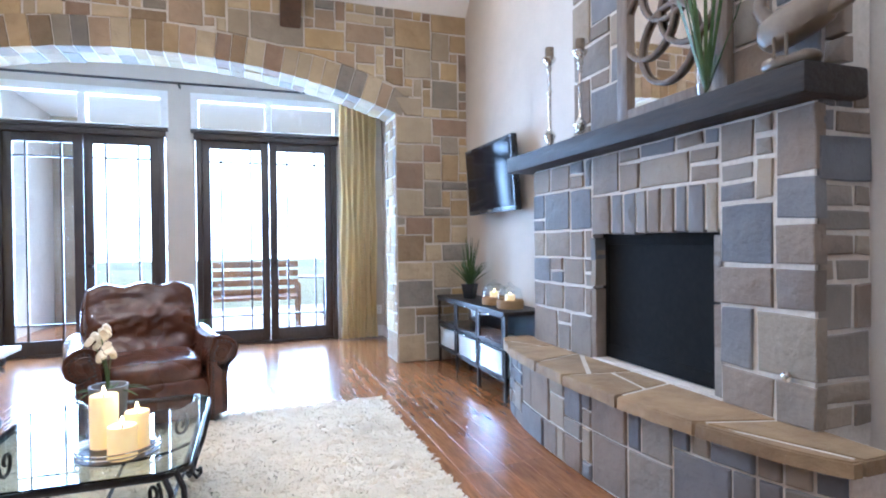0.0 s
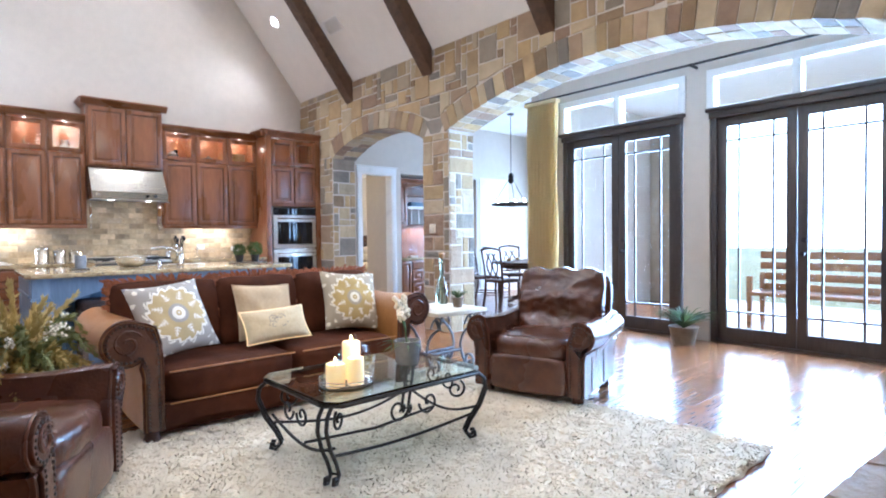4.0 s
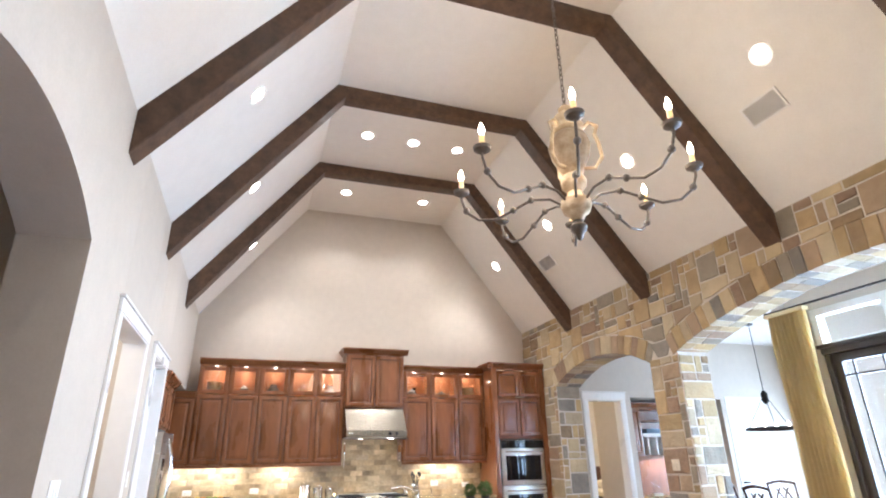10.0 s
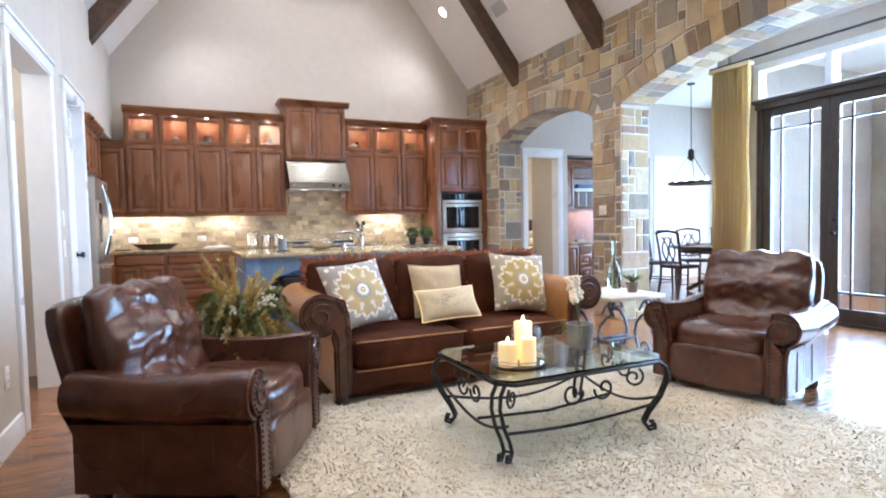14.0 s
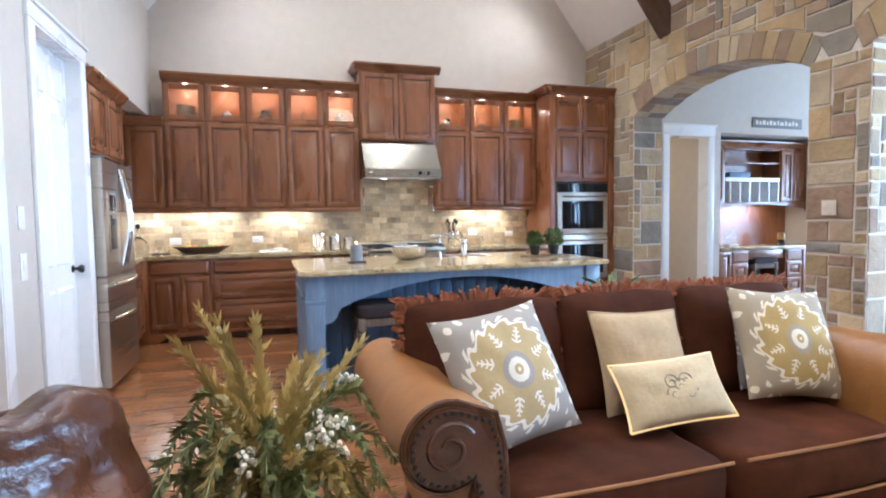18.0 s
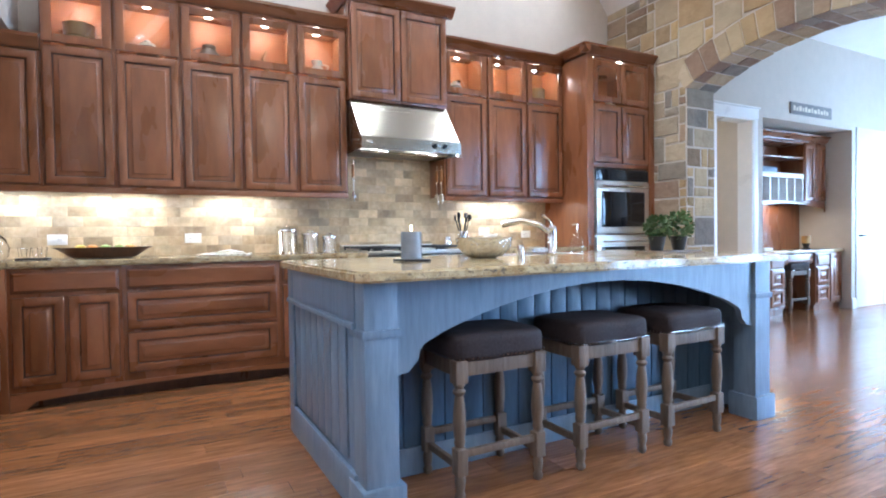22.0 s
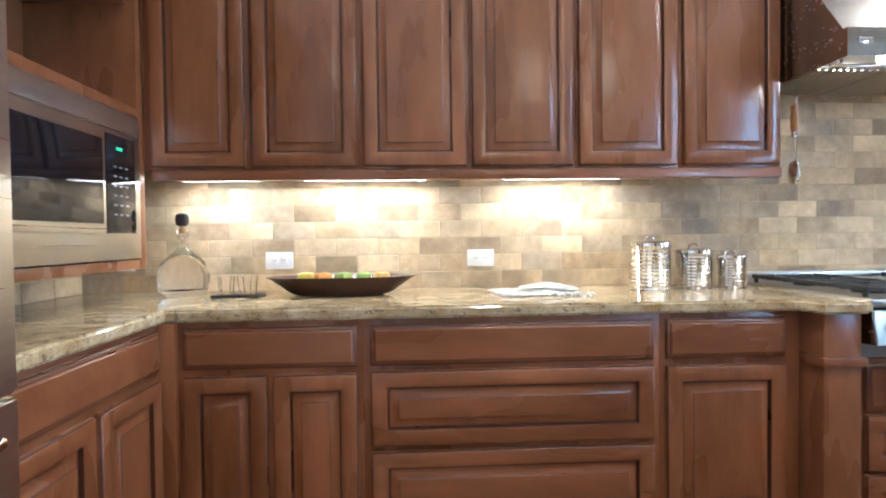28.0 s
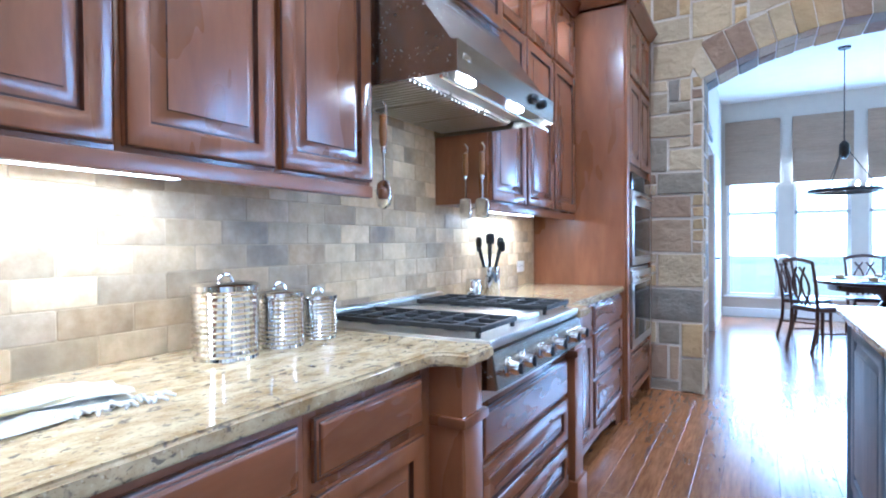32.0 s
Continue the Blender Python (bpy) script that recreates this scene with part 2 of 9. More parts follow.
HAMMER = mat("hammered_metal", (0.62, 0.60, 0.56), None, 0.18, 1.0, scale=55, bump=0.5, large=0.05, detail=1)
TVGLASS = mat("dark_screen", (0.006, 0.006, 0.009), None, 0.14, bump=0, large=0.0, rvar=0.02, spec=0.12)
SOOT = mat("soot_black_metal", (0.006, 0.006, 0.006), (0.012, 0.011, 0.010), 0.85, scale=30, bump=0.1, spec=0.1, rvar=0.05)
BLACKG = mat("black_glass", (0.008, 0.008, 0.01), None, 0.06, bump=0, large=0.0, rvar=0.02)
BLUEIRON = mat("blue_grey_iron", (0.085, 0.105, 0.13), (0.14, 0.165, 0.19), 0.45, 0.4, scale=30, bump=0.2)
IRON = mat("wrought_iron", (0.022, 0.020, 0.020), (0.04, 0.034, 0.03), 0.42, 0.6, scale=40, bump=0.15)
CASTI = mat("cast_iron_grate", (0.02, 0.02, 0.02), (0.03, 0.03, 0.03), 0.6, scale=60, bump=0.2)
BLACK = mat("black_plastic", (0.012, 0.012, 0.014), None, 0.3, bump=0.02, large=0.05)
WHITEP = mat("white_plastic", (0.78, 0.77, 0.74), None, 0.35, bump=0, large=0.02)
CREAMP = mat("almond_plastic", (0.62, 0.55, 0.44), None, 0.35, bump=0, large=0.02)
LEATHER = mat("brown_leather", (0.050, 0.0155, 0.0078), (0.106, 0.037, 0.0175), 0.27, scale=9, bump=0.3, large=0.25, fine=70, coat=0.25, dist=0.008)
TANLEATHER = mat("tan_leather", (0.23, 0.092, 0.021), (0.335, 0.148, 0.040), 0.36, scale=9, bump=0.2, large=0.18, fine=90, coat=0.1, dist=0.008)
SUEDE = mat("brown_chenille", (0.046, 0.0145, 0.0065), (0.084, 0.027, 0.012), 0.9, spec=0.12, scale=7, bump=0.25, large=0.4, fine=140, sheen=0.0, dist=0.006)
FRINGE = mat("russet_fringe", (0.24, 0.075, 0.03), (0.36, 0.125, 0.05), 0.9, scale=40, bump=0.4, large=0.25)
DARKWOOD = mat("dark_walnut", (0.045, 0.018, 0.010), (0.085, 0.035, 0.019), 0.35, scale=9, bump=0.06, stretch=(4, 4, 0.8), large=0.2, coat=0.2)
DOORWOOD = mat("dark_door_wood", (0.032, 0.022, 0.018), (0.055, 0.038, 0.031), 0.4, scale=9, bump=0.06, stretch=(6, 6, 0.7), large=0.15, coat=0.2)
STOOLW = mat("weathered_oak", (0.105, 0.074, 0.05), (0.185, 0.135, 0.095), 0.6, scale=10, bump=0.2, stretch=(5, 5, 0.8), large=0.2)
STOOLS = mat("brown_woven_seat", (0.026, 0.018, 0.018), (0.044, 0.032, 0.031), 0.75, scale=90, bump=0.2, large=0.15, spec=0.25)
SHAG = mat("cream_shag", (0.70, 0.595, 0.43), (0.83, 0.735, 0.57), 0.95, scale=9, bump=0.3, large=0.08, sheen=0.2)
CURTAIN = mat("gold_curtain", (0.82, 0.67, 0.37), (0.88, 0.75, 0.46), 0.7, scale=60, bump=0.1, stretch=(1, 1, 0.2), large=0.08)
_t = CURTAIN.node_tree
_tl, _mx = _t.nodes.new("ShaderNodeBsdfTranslucent"), _t.nodes.new("ShaderNodeMixShader")
_tl.inputs[0].default_value, _mx.inputs[0].default_value = (0.78, 0.64, 0.36, 1), 0.45
_t.links.new(_t.nodes["Principled BSDF"].outputs[0], _mx.inputs[1])
_t.links.new(_tl.outputs[0], _mx.inputs[2])
_t.links.new(_mx.outputs[0], _t.nodes["Material Output"].inputs[0])
GLOWWAX = mat("glowing_ivory_wax", (0.82, 0.70, 0.44), (0.88, 0.77, 0.52), 0.5, scale=12, bump=0.05, large=0.08)
# Emission puts the flames' warm glow evenly into the wax itself.
GLOWWAX.node_tree.nodes["Principled BSDF"].inputs["Emission Color"].default_value = (1.0, 0.55, 0.12, 1)
GLOWWAX.node_tree.nodes["Principled BSDF"].inputs["Emission Strength"].default_value = 0.36
GLOWWAX.node_tree.nodes["Principled BSDF"].inputs["Subsurface Weight"].default_value = 0.35
GLOWWAX.node_tree.nodes["Principled BSDF"].inputs["Subsurface Radius"].default_value = (0.03, 0.018, 0.006)
GLASS = glass("clear_glass")
TABLEGLASS = glass("green_tinted_glass", (0.80, 0.92, 0.88))
PANE = glass("window_glass", (0.97, 0.99, 1.0), thin=True)
SAGE = mat("sage_foliage", (0.16, 0.18, 0.065), (0.31, 0.32, 0.13), 0.65, scale=30, bump=0.1, large=0.3)
LEAF = mat("leaf_green", (0.035, 0.075, 0.018), (0.085, 0.14, 0.035), 0.55, scale=30, bump=0.1, large=0.3, vary=0.1)
DRYLEAF = mat("golden_dried_grass", (0.44, 0.32, 0.10), (0.64, 0.49, 0.19), 0.7, scale=30, bump=0.1, large=0.3)
BLOSSOM = mat("cream_blossom", (0.66, 0.58, 0.44), (0.80, 0.74, 0.62), 0.8, scale=40, bump=0.2, large=0.15)
POTGREY = mat("grey_ceramic", (0.17, 0.165, 0.165), (0.235, 0.225, 0.22), 0.6, scale=20, bump=0.15)
TERRA = mat("ochre_glaze", (0.30, 0.17, 0.06), (0.40, 0.25, 0.10), 0.35, scale=12, bump=0.05)
CREAMC = mat("cream_ceramic", (0.62, 0.55, 0.43), (0.72, 0.66, 0.55), 0.35, scale=12, bump=0.03)
BROWNC = mat("brown_stoneware", (0.12, 0.085, 0.055), (0.2, 0.15, 0.10), 0.4, scale=12, bump=0.05)
BULB = glow("lit_bulb", (1.0, 0.82, 0.55), 28.0)
CAN = glow("lit_downlight", (1.0, 0.93, 0.80), 45.0)
STRIP = glow("lit_strip", (1.0, 0.9, 0.72), 12.0)
FLAME = glow("lit_flame", (1.0, 0.72, 0.3), 14.0)


def granite():
    """Gold granite: a flowing cream and ochre ground, grey-brown clusters and fine dark grains."""
    m = mat("gold_granite", (0.31, 0.20, 0.08), (0.58, 0.47, 0.28), 0.11, scale=16, bump=0.0, stretch=(1.4, 0.7, 1), large=0.10, detail=12, lo=0.34, hi=0.62, rvar=0.03)
    t = m.node_tree
    b = t.nodes["Principled BSDF"]
    src = b.inputs["Base Color"].links[0].from_socket
    co = t.nodes.new("ShaderNodeTexCoord")
    for scale, stretch, p0, p1, dark, warp, top in ((46, (1.3, 0.8, 1.2), 0.57, 0.66, (0.10, 0.085, 0.075), 0.6, 0.8), (170, (1, 1, 1), 0.60, 0.70, (0.16, 0.09, 0.04), 0.0, 0.75), (14, (2.2, 0.7, 1.5), 0.60, 0.72, (0.24, 0.165, 0.09), 1.6, 0.45), (95, (1, 1, 1), 0.62, 0.70, (0.66, 0.57, 0.40), 0.0, 0.5)):
        mp = t.nodes.new("ShaderNodeMapping")
        mp.inputs["Scale"].default_value = stretch
        mp.inputs["Location"].default_value = (scale, scale * 0.3, 0)
        no = t.nodes.new("ShaderNodeTexNoise")
        no.inputs["Scale"].default_value, no.inputs["Detail"].default_value, no.inputs["Distortion"].default_value = scale, 6, warp
        cr = t.nodes.new("ShaderNodeValToRGB")
        cr.color_ramp.elements[0].position, cr.color_ramp.elements[0].color = p0, (0, 0, 0, 1)
        cr.color_ramp.elements[1].position, cr.color_ramp.elements[1].color = p1, (top, top, top, 1)
        mx = t.nodes.new("ShaderNodeMix")
        mx.data_type = "RGBA"
        mx.inputs[7].default_value = (*dark, 1)
        t.links.new(co.outputs["Object"], mp.inputs[0])
        t.links.new(mp.outputs[0], no.inputs["Vector"])
        t.links.new(no.outputs["Fac"], cr.inputs[0])
        t.links.new(cr.outputs[0], mx.inputs[0])
        t.links.new(src, mx.inputs[6])
        src = mx.outputs[2]
    t.links.new(src, b.inputs["Base Color"])
    return m


GRANITE = granite()
TILES = [(0.561, 0.407, 0.210), (0.367, 0.247, 0.113), (0.643, 0.495, 0.281), (0.439, 0.344, 0.218), (0.275, 0.179, 0.084), (0.541, 0.398, 0.210), (0.367, 0.291, 0.193), (0.612, 0.475, 0.269), (0.459, 0.320, 0.151), (0.581, 0.436, 0.244), (0.408, 0.301, 0.168)]
TILE = mat("tumbled_travertine", (0.36, 0.265, 0.15), (0.62, 0.52, 0.36), 0.5, scale=26, bump=0.35, vary=0.12, ramp=TILES, large=0.4, mixin=0.5, dist=0.003, detail=9)

# building helpers
BASES = {}
I4 = Matrix.Identity(4)


def thing(name, label, category, at=(0, 0, 0), group="", local=False, kind=""):
    ob = new(name)
    ob.empty_display_size = 0.1
    if not local:
        ob.matrix_basis = Matrix.Translation(at)
        BASES[ob.name] = Matrix.Translation(at).inverted()
    return tagged(ob, label, category, group, kind)


def part(name, bm, material, parent=None, label="", smooth=40, kind=""):
    me = bpy.data.meshes.new(name)
    bm.normal_update()
    bm.to_mesh(me)
    bm.free()
    me.materials.append(material)
    if smooth:
        me.shade_smooth()
        me.set_sharp_from_angle(angle=radians(smooth))
    ob = new(name, me)
    if parent is not None:
        ob.parent = parent
        if parent.name in BASES:
            ob.matrix_parent_inverse = BASES[parent.name]
    return tagged(ob, label, "", "", kind)


def piece(name, me, parent, m=None):
    """One of many alike pieces on shared mesh data."""
    ob = new(name, me)
    ob.parent = parent
    if parent.name in BASES:
        ob.matrix_parent_inverse = BASES[parent.name]
    if m is not None:
        ob.matrix_basis = m
    return ob


def structure(name, bm, material, label="", smooth=30):
    ob = part(name, bm, material, None, label, smooth)
    return tagged(ob, kind="structure")


def box(x0, x1, y0, y1, z0, z1, bevel=0.0, bm=None, seg=2):
    own = bmesh.new()
    bmesh.ops.create_cube(own, size=1)
    for v in own.verts:
        v.co = Vector((x0 + (v.co.x + 0.5) * (x1 - x0), y0 + (v.co.y + 0.5) * (y1 - y0), z0 + (v.co.z + 0.5) * (z1 - z0)))
    if bevel:
        bmesh.ops.bevel(own, geom=own.edges[:], offset=bevel, segments=seg, profile=0.6, affect="EDGES", clamp_overlap=True)
    return joined(bm, own)


def joined(bm, own):
    if bm is None:
        return own
    me = bpy.data.meshes.new("tmp")
    own.to_mesh(me)
    own.free()
    bm.from_mesh(me)
    bpy.data.meshes.remove(me)
    return bm


def moved(bm, m):
    bm.transform(m)
    return bm


def lathe(profile, seg=24, at=(0, 0, 0), bm=None, squash=(1, 1), caps=True):
    """A turned body round z. profile: (radius, height) from bottom to top."""
    own = bmesh.new()
    rings = []
    for r, z in profile:
        if r < 1e-5:
            rings.append([own.verts.new((at[0], at[1], at[2] + z))])
        else:
            rings.append([own.verts.new((at[0] + squash[0] * r * math.cos(2 * math.pi * k / seg), at[1] + squash[1] * r * math.sin(2 * math.pi * k / seg), at[2] + z)) for k in range(seg)])
    for a, b in zip(rings, rings[1:]):
        for k in range(seg):
            j = (k + 1) % seg
            if len(a) == 1 and len(b) > 1:
                own.faces.new((a[0], b[j], b[k]))
            elif len(b) == 1 and len(a) > 1:
                own.faces.new((a[k], a[j], b[0]))
            elif len(a) > 1:
                own.faces.new((a[k], a[j], b[j], b[k]))
    if caps and len(rings[0]) > 1:
        own.faces.new(rings[0][::-1])
    if caps and len(rings[-1]) > 1:
        own.faces.new(rings[-1])
    return joined(bm, own)


def tube(points, r, seg=8, bm=None, taper=None, flat=1.0):
    """A bar bent along points. taper: radius at the end."""
    own = bmesh.new()
    pts = [Vector(p) for p in points]
    rings = []
    side = None
    for k, p in enumerate(pts):
        way = (pts[min(k + 1, len(pts) - 1)] - pts[max(k - 1, 0)]).normalized()
        if side is None:
            side = way.orthogonal().normalized()
        side = (side - way * side.dot(way)).normalized()
        up = way.cross(side)
        rr = r if taper is None else r + (taper - r) * k / (len(pts) - 1)
        rings.append([own.verts.new(p + rr * (math.cos(2 * math.pi * j / seg) * side + flat * math.sin(2 * math.pi * j / seg) * up)) for j in range(seg)])
    for a, b in zip(rings, rings[1:]):
        for j in range(seg):
            i = (j + 1) % seg
            own.faces.new((a[j], a[i], b[i], b[j]))
    own.faces.new(rings[0][::-1])
    own.faces.new(rings[-1])
    return joined(bm, own)


def cyl(a, b, r, seg=16, bm=None):
    return tube([a, b], r, seg, bm)


def prism(outline, depth, m=I4, bevel=0.0, bm=None):
    """A flat outline in x and z, given depth along y, then posed by m."""
    own = bmesh.new()
    front = own.faces.new([own.verts.new((x, 0, z)) for x, z in outline])
    got = bmesh.ops.extrude_face_region(own, geom=[front])
    bmesh.ops.translate(own, verts=[v for v in got["geom"] if isinstance(v, bmesh.types.BMVert)], vec=(0, depth, 0))
    bmesh.ops.recalc_face_normals(own, faces=own.faces[:])
    if bevel:
        bmesh.ops.bevel(own, geom=own.edges[:], offset=bevel, segments=2, affect="EDGES", clamp_overlap=True)
    own.transform(m)
    return joined(bm, own)


def cushion(sx, sy, sz, at=(0, 0, 0), turn=I4, p=3.0, bm=None, n=14, wrinkle=0.0, pinch=0.0):
    """A stuffed block: a rounded box sx x sy x sz about its middle."""
    own = bmesh.new()
    bmesh.ops.create_cube(own, size=2)
    bmesh.ops.subdivide_edges(own, edges=own.edges[:], cuts=n, use_grid_fill=True)
    for v in own.verts:
        c = v.co
        l = (abs(c.x) ** p + abs(c.y) ** p + abs(c.z) ** p) ** (1 / p)
        q = c / l
        mixx = 0.75
        q = Vector((q.x * mixx + c.x * (1 - mixx), q.y * mixx + c.y * (1 - mixx), q.z * mixx + c.z * (1 - mixx)))
        if pinch:
            e = max(abs(c.x), 0) * max(abs(c.z), 0)
            q.y *= 1 - pinch * (max(abs(c.x), abs(c.z)) ** 3)
            q.x *= 1 + 0.10 * e
            q.z *= 1 + 0.10 * e
        co = Vector((q.x * sx / 2, q.y * sy / 2, q.z * sz / 2))
        if wrinkle:
            co += q.normalized() * wrinkle * (noise.noise(Vector((co.x * 9 + at[0], co.y * 9, co.z * 5 + at[1]))) + 0.6 * noise.noise(Vector((co.x * 19, co.y * 19, co.z * 12))))
        v.co = co
    own.transform(Matrix.Translation(at) @ turn)
    return joined(bm, own)


AX = {"+x": ((0, 1, 0), (0, 0, 1), (1, 0, 0)), "-x": ((0, -1, 0), (0, 0, 1), (-1, 0, 0)), "+y": ((-1, 0, 0), (0, 0, 1), (0, 1, 0)), "-y": ((1, 0, 0), (0, 0, 1), (0, -1, 0)), "+z": ((1, 0, 0), (0, 1, 0), (0, 0, 1)), "-z": ((1, 0, 0), (0, -1, 0), (0, 0, -1))}


def facing(way, at):
    """A pose whose x runs along a wall, z up it and y into it, for a face that looks along way."""
    u, v, n = (Vector(k) for k in AX[way])
    m = Matrix((u, -n, v)).transposed().to_4x4()
    m.translation = at
    return m


def panelled(u0, u1, v0, v1, m, rings, thick=0.02, bm=None, glazed=()):
    """A board with stepped rings: (inset, how far out). Its back lies thick behind; glazed names the steps in the second material."""
    own = bmesh.new()
    loops = []
    for inset, out in [(0, -thick)] + list(rings):
        loops.append([own.verts.new((u, -out, v)) for u, v in ((u0 + inset, v0 + inset), (u1 - inset, v0 + inset), (u1 - inset, v1 - inset), (u0 + inset, v1 - inset))])
    own.faces.new(loops[0][::-1])
    for q, (a, b) in enumerate(zip(loops, loops[1:])):
        for k in range(4):
            j = (k + 1) % 4
            own.faces.new((a[k], a[j], b[j], b[k])).material_index = 1 if q in glazed else 0
    own.faces.new(loops[-1])
    own.transform(m)
    return joined(bm, own)


RAISED = [(0, -0.007), (0.003, -0.002), (0.007, 0), (0.046, 0), (0.050, -0.003), (0.054, -0.004), (0.057, -0.015), (0.062, -0.015), (0.090, -0.004), (0.092, -0.001), (0.098, 0.0)]
RAISED_GLAZE = (1, 6, 7, 9)
SLABF = [(0, -0.012), (0.004, -0.008), (0.010, -0.007), (0.0125, -0.004), (0.018, 0), (0.020, 0.0)]
SLAB_GLAZE = (1, 3)


def arc_z(x, x0, x1, spring, crown):
    """Height of a segmental arch over x."""
    half, rise = (x1 - x0) / 2, crown - spring
    r = (half * half + rise * rise) / (2 * rise)
    d = x - (x0 + x1) / 2
    return crown - r + math.sqrt(max(r * r - d * d, 0))


def moulding(profile, a, b, way, bm=None):
    """A strip from a to b whose profile is (out, up) pairs, out along way."""
    own = bmesh.new()
    a, b, n = Vector(a), Vector(b), Vector(AX[way][2])
    ends = [[own.verts.new(p + n * o + Vector((0, 0, u))) for o, u in profile] for p in (a, b)]
    k = len(profile)
    for j in range(k):
        i = (j + 1) % k
        own.faces.new((ends[0][j], ends[0][i], ends[1][i], ends[1][j]))
    own.faces.new(ends[0][::-1])
    own.faces.new(ends[1])
    bmesh.ops.recalc_face_normals(own, faces=own.faces[:])
    return joined(bm, own)


CROWN = [(-0.01, 0), (0.015, 0), (0.02, 0.012), (0.035, 0.02), (0.06, 0.06), (0.072, 0.064), (0.075, 0.085), (-0.01, 0.085)]
BASEB = [(0, 0), (0.017, 0), (0.017, 0.10), (0.011, 0.115), (0.011, 0.13), (0, 0.14)]

# the plan: kitchen wall, stone wall, south wall, fireplace wall, patio wall
XK, YS, YN, XE, XFAR, YP, YD = -6.80, 0.21, 5.775, 2.35, 3.0, 7.50, 11.0
STH = 0.43
XH = -5.87
SPRING, RIDGE, Y1, Y2 = 3.60, 5.61, 1.73, 4.215
A1 = (-5.728, -3.41, 2.50, 2.785)
A2 = (-2.907, 1.57, 2.55, 2.95)
A3 = (-0.97, 0.92, 2.55, 2.80)

structure("floor", box(-7.6, 3.4, -3.2, 11.3, -0.2, -0.012), GROOVE, "hardwood floor of wide reddish brown planks")


def wall_with_arches(name, y0, y1, x0, x1, ztop, arches, material, label):
    """A wall along x with arched openings that go through it."""
    out = [(x0, 0)]
    for a0, a1, spring, crown in arches:
        out += [(a0, 0)] + [(a0 + (a1 - a0) * k / 24, arc_z(a0 + (a1 - a0) * k / 24, a0, a1, spring, crown)) for k in range(25)] + [(a1, 0)]
    out += [(x1, 0), (x1, ztop), (x0, ztop)]
    return structure(name, prism(out, y1 - y0, Matrix.Translation((0, y0, 0))), material, label)


stone_wall = wall_with_arches("wall_north", YN + 0.002, YN + STH - 0.002, XK, XE + 0.6, 3.72, [A1, A2], MORTAR, "stone wall with two segmental arches of tan and grey blocks")
wall_south = wall_with_arches("wall_south", YS - 0.35, YS, -1.915, XFAR, 3.72, [A3], PAINT, "beige plastered wall with a wide arch")
# kitchen gable and living gable
structure("wall_west", prism([(-0.62, 0), (YN + 0.1, 0), (YN + 0.1, SPRING), (Y2, RIDGE + 0.05), (Y1, RIDGE + 0.05), (YS, SPRING), (-0.62, 3.0)], 0.15, facing("+x", (XK, 0, 0))), PAINT, "tall beige plastered gable wall above the cabinets")
structure("wall_east", prism([(YN + 0.1, 0), (4.35, 0), (4.35, 5.5), (YN + 0.1, SPRING + 0.1)], 0.15, facing("+x", (XE + 0.15, 0, 0))), PAINT, "beige wall beside the stone chimney breast")
structure("wall_east", box(XE, XE + 0.15, 3.55, 4.36, 0, 5.65), PAINT)
structure("wall_east", prism([(1.73, 0), (-0.3, 0), (-0.3, SPRING), (YS, SPRING), (1.73, 5.61)], 0.15, facing("+x", (XFAR + 0.15, 0, 0))), PAINT, "beige plastered end wall")
structure("wall_east", box(XE + 0.15, XFAR + 0.15, 1.73, 1.88, 0, 5.7), PAINT)
structure("wall_east", box(2.435, 2.56, 1.70, 3.9, 0, 5.7), PAINT, "wall behind the chimney breast")
# south wall with two door openings and the recess of the kitchen run
for a, b, z0, z1 in ((-3.50, -2.95, 0, 3.72), (-2.95, -1.915, 2.38, 3.72), (-4.30, -3.50, 2.38, 3.72), (-4.42, -4.30, 0, 3.72), (XK, -4.42, 2.42, 3.72)):
    structure("wall_south", box(a, b, YS - (0.14 if a > -4.4 else 0.85), YS, z0, z1, 0.004), PAINT, "beige plastered wall with white cased doors")
structure("wall_south", box(XK, -4.30, -0.60, -0.46, 0, 2.42), PAINT, "beige wall behind the short counter run")
structure("wall_south", box(-4.42, -4.32, -0.46, YS - 0.14, 0, 2.42), PAINT)
# rooms behind the south wall
structure("wall_hall", box(-3.5, -2.0, -1.6, -1.5, 0, 2.7), PAINT, "beige hallway wall")
structure("wall_hall", box(-1.915, -1.80, -1.5, YS - 0.35, 0, 2.7), PAINT)
structure("wall_hall", box(-3.48, -3.40, -1.5, YS - 0.14, 0, 2.7), PAINT)
structure("ceiling_hall", box(-3.5, -2.0, -1.6, YS - 0.14, 2.7, 2.8), CEIL)
structure("wall_foyer", box(-2.0, XFAR + 0.15, -3.1, -3.0, 0, 3.4), PAINT, "beige foyer wall beyond the arch")
structure("wall_foyer", box(-1.50, -1.42, -3.0, -0.14, 0, 3.4), PAINT)
structure("wall_foyer", box(XFAR, XFAR + 0.15, -3.0, -0.3, 0, 3.4), PAINT)
structure("ceiling_foyer", box(-2.0, XFAR + 0.15, -3.1, -0.14, 3.4, 3.5), CEIL)
# vaulted ceiling
structure("ceiling", prism([(YS - 0.05, SPRING - 0.06), (Y1, RIDGE), (Y2, RIDGE), (YN + 0.05, SPRING - 0.06), (YN + 0.1, SPRING + 0.2), (Y2 + 0.1, RIDGE + 0.2), (Y1 - 0.1, RIDGE + 0.2), (YS - 0.1, SPRING + 0.2)], XFAR + 0.15 - XK, facing("+x", (XFAR + 0.15, 0, 0))), CEIL, "white vaulted ceiling with a flat middle")

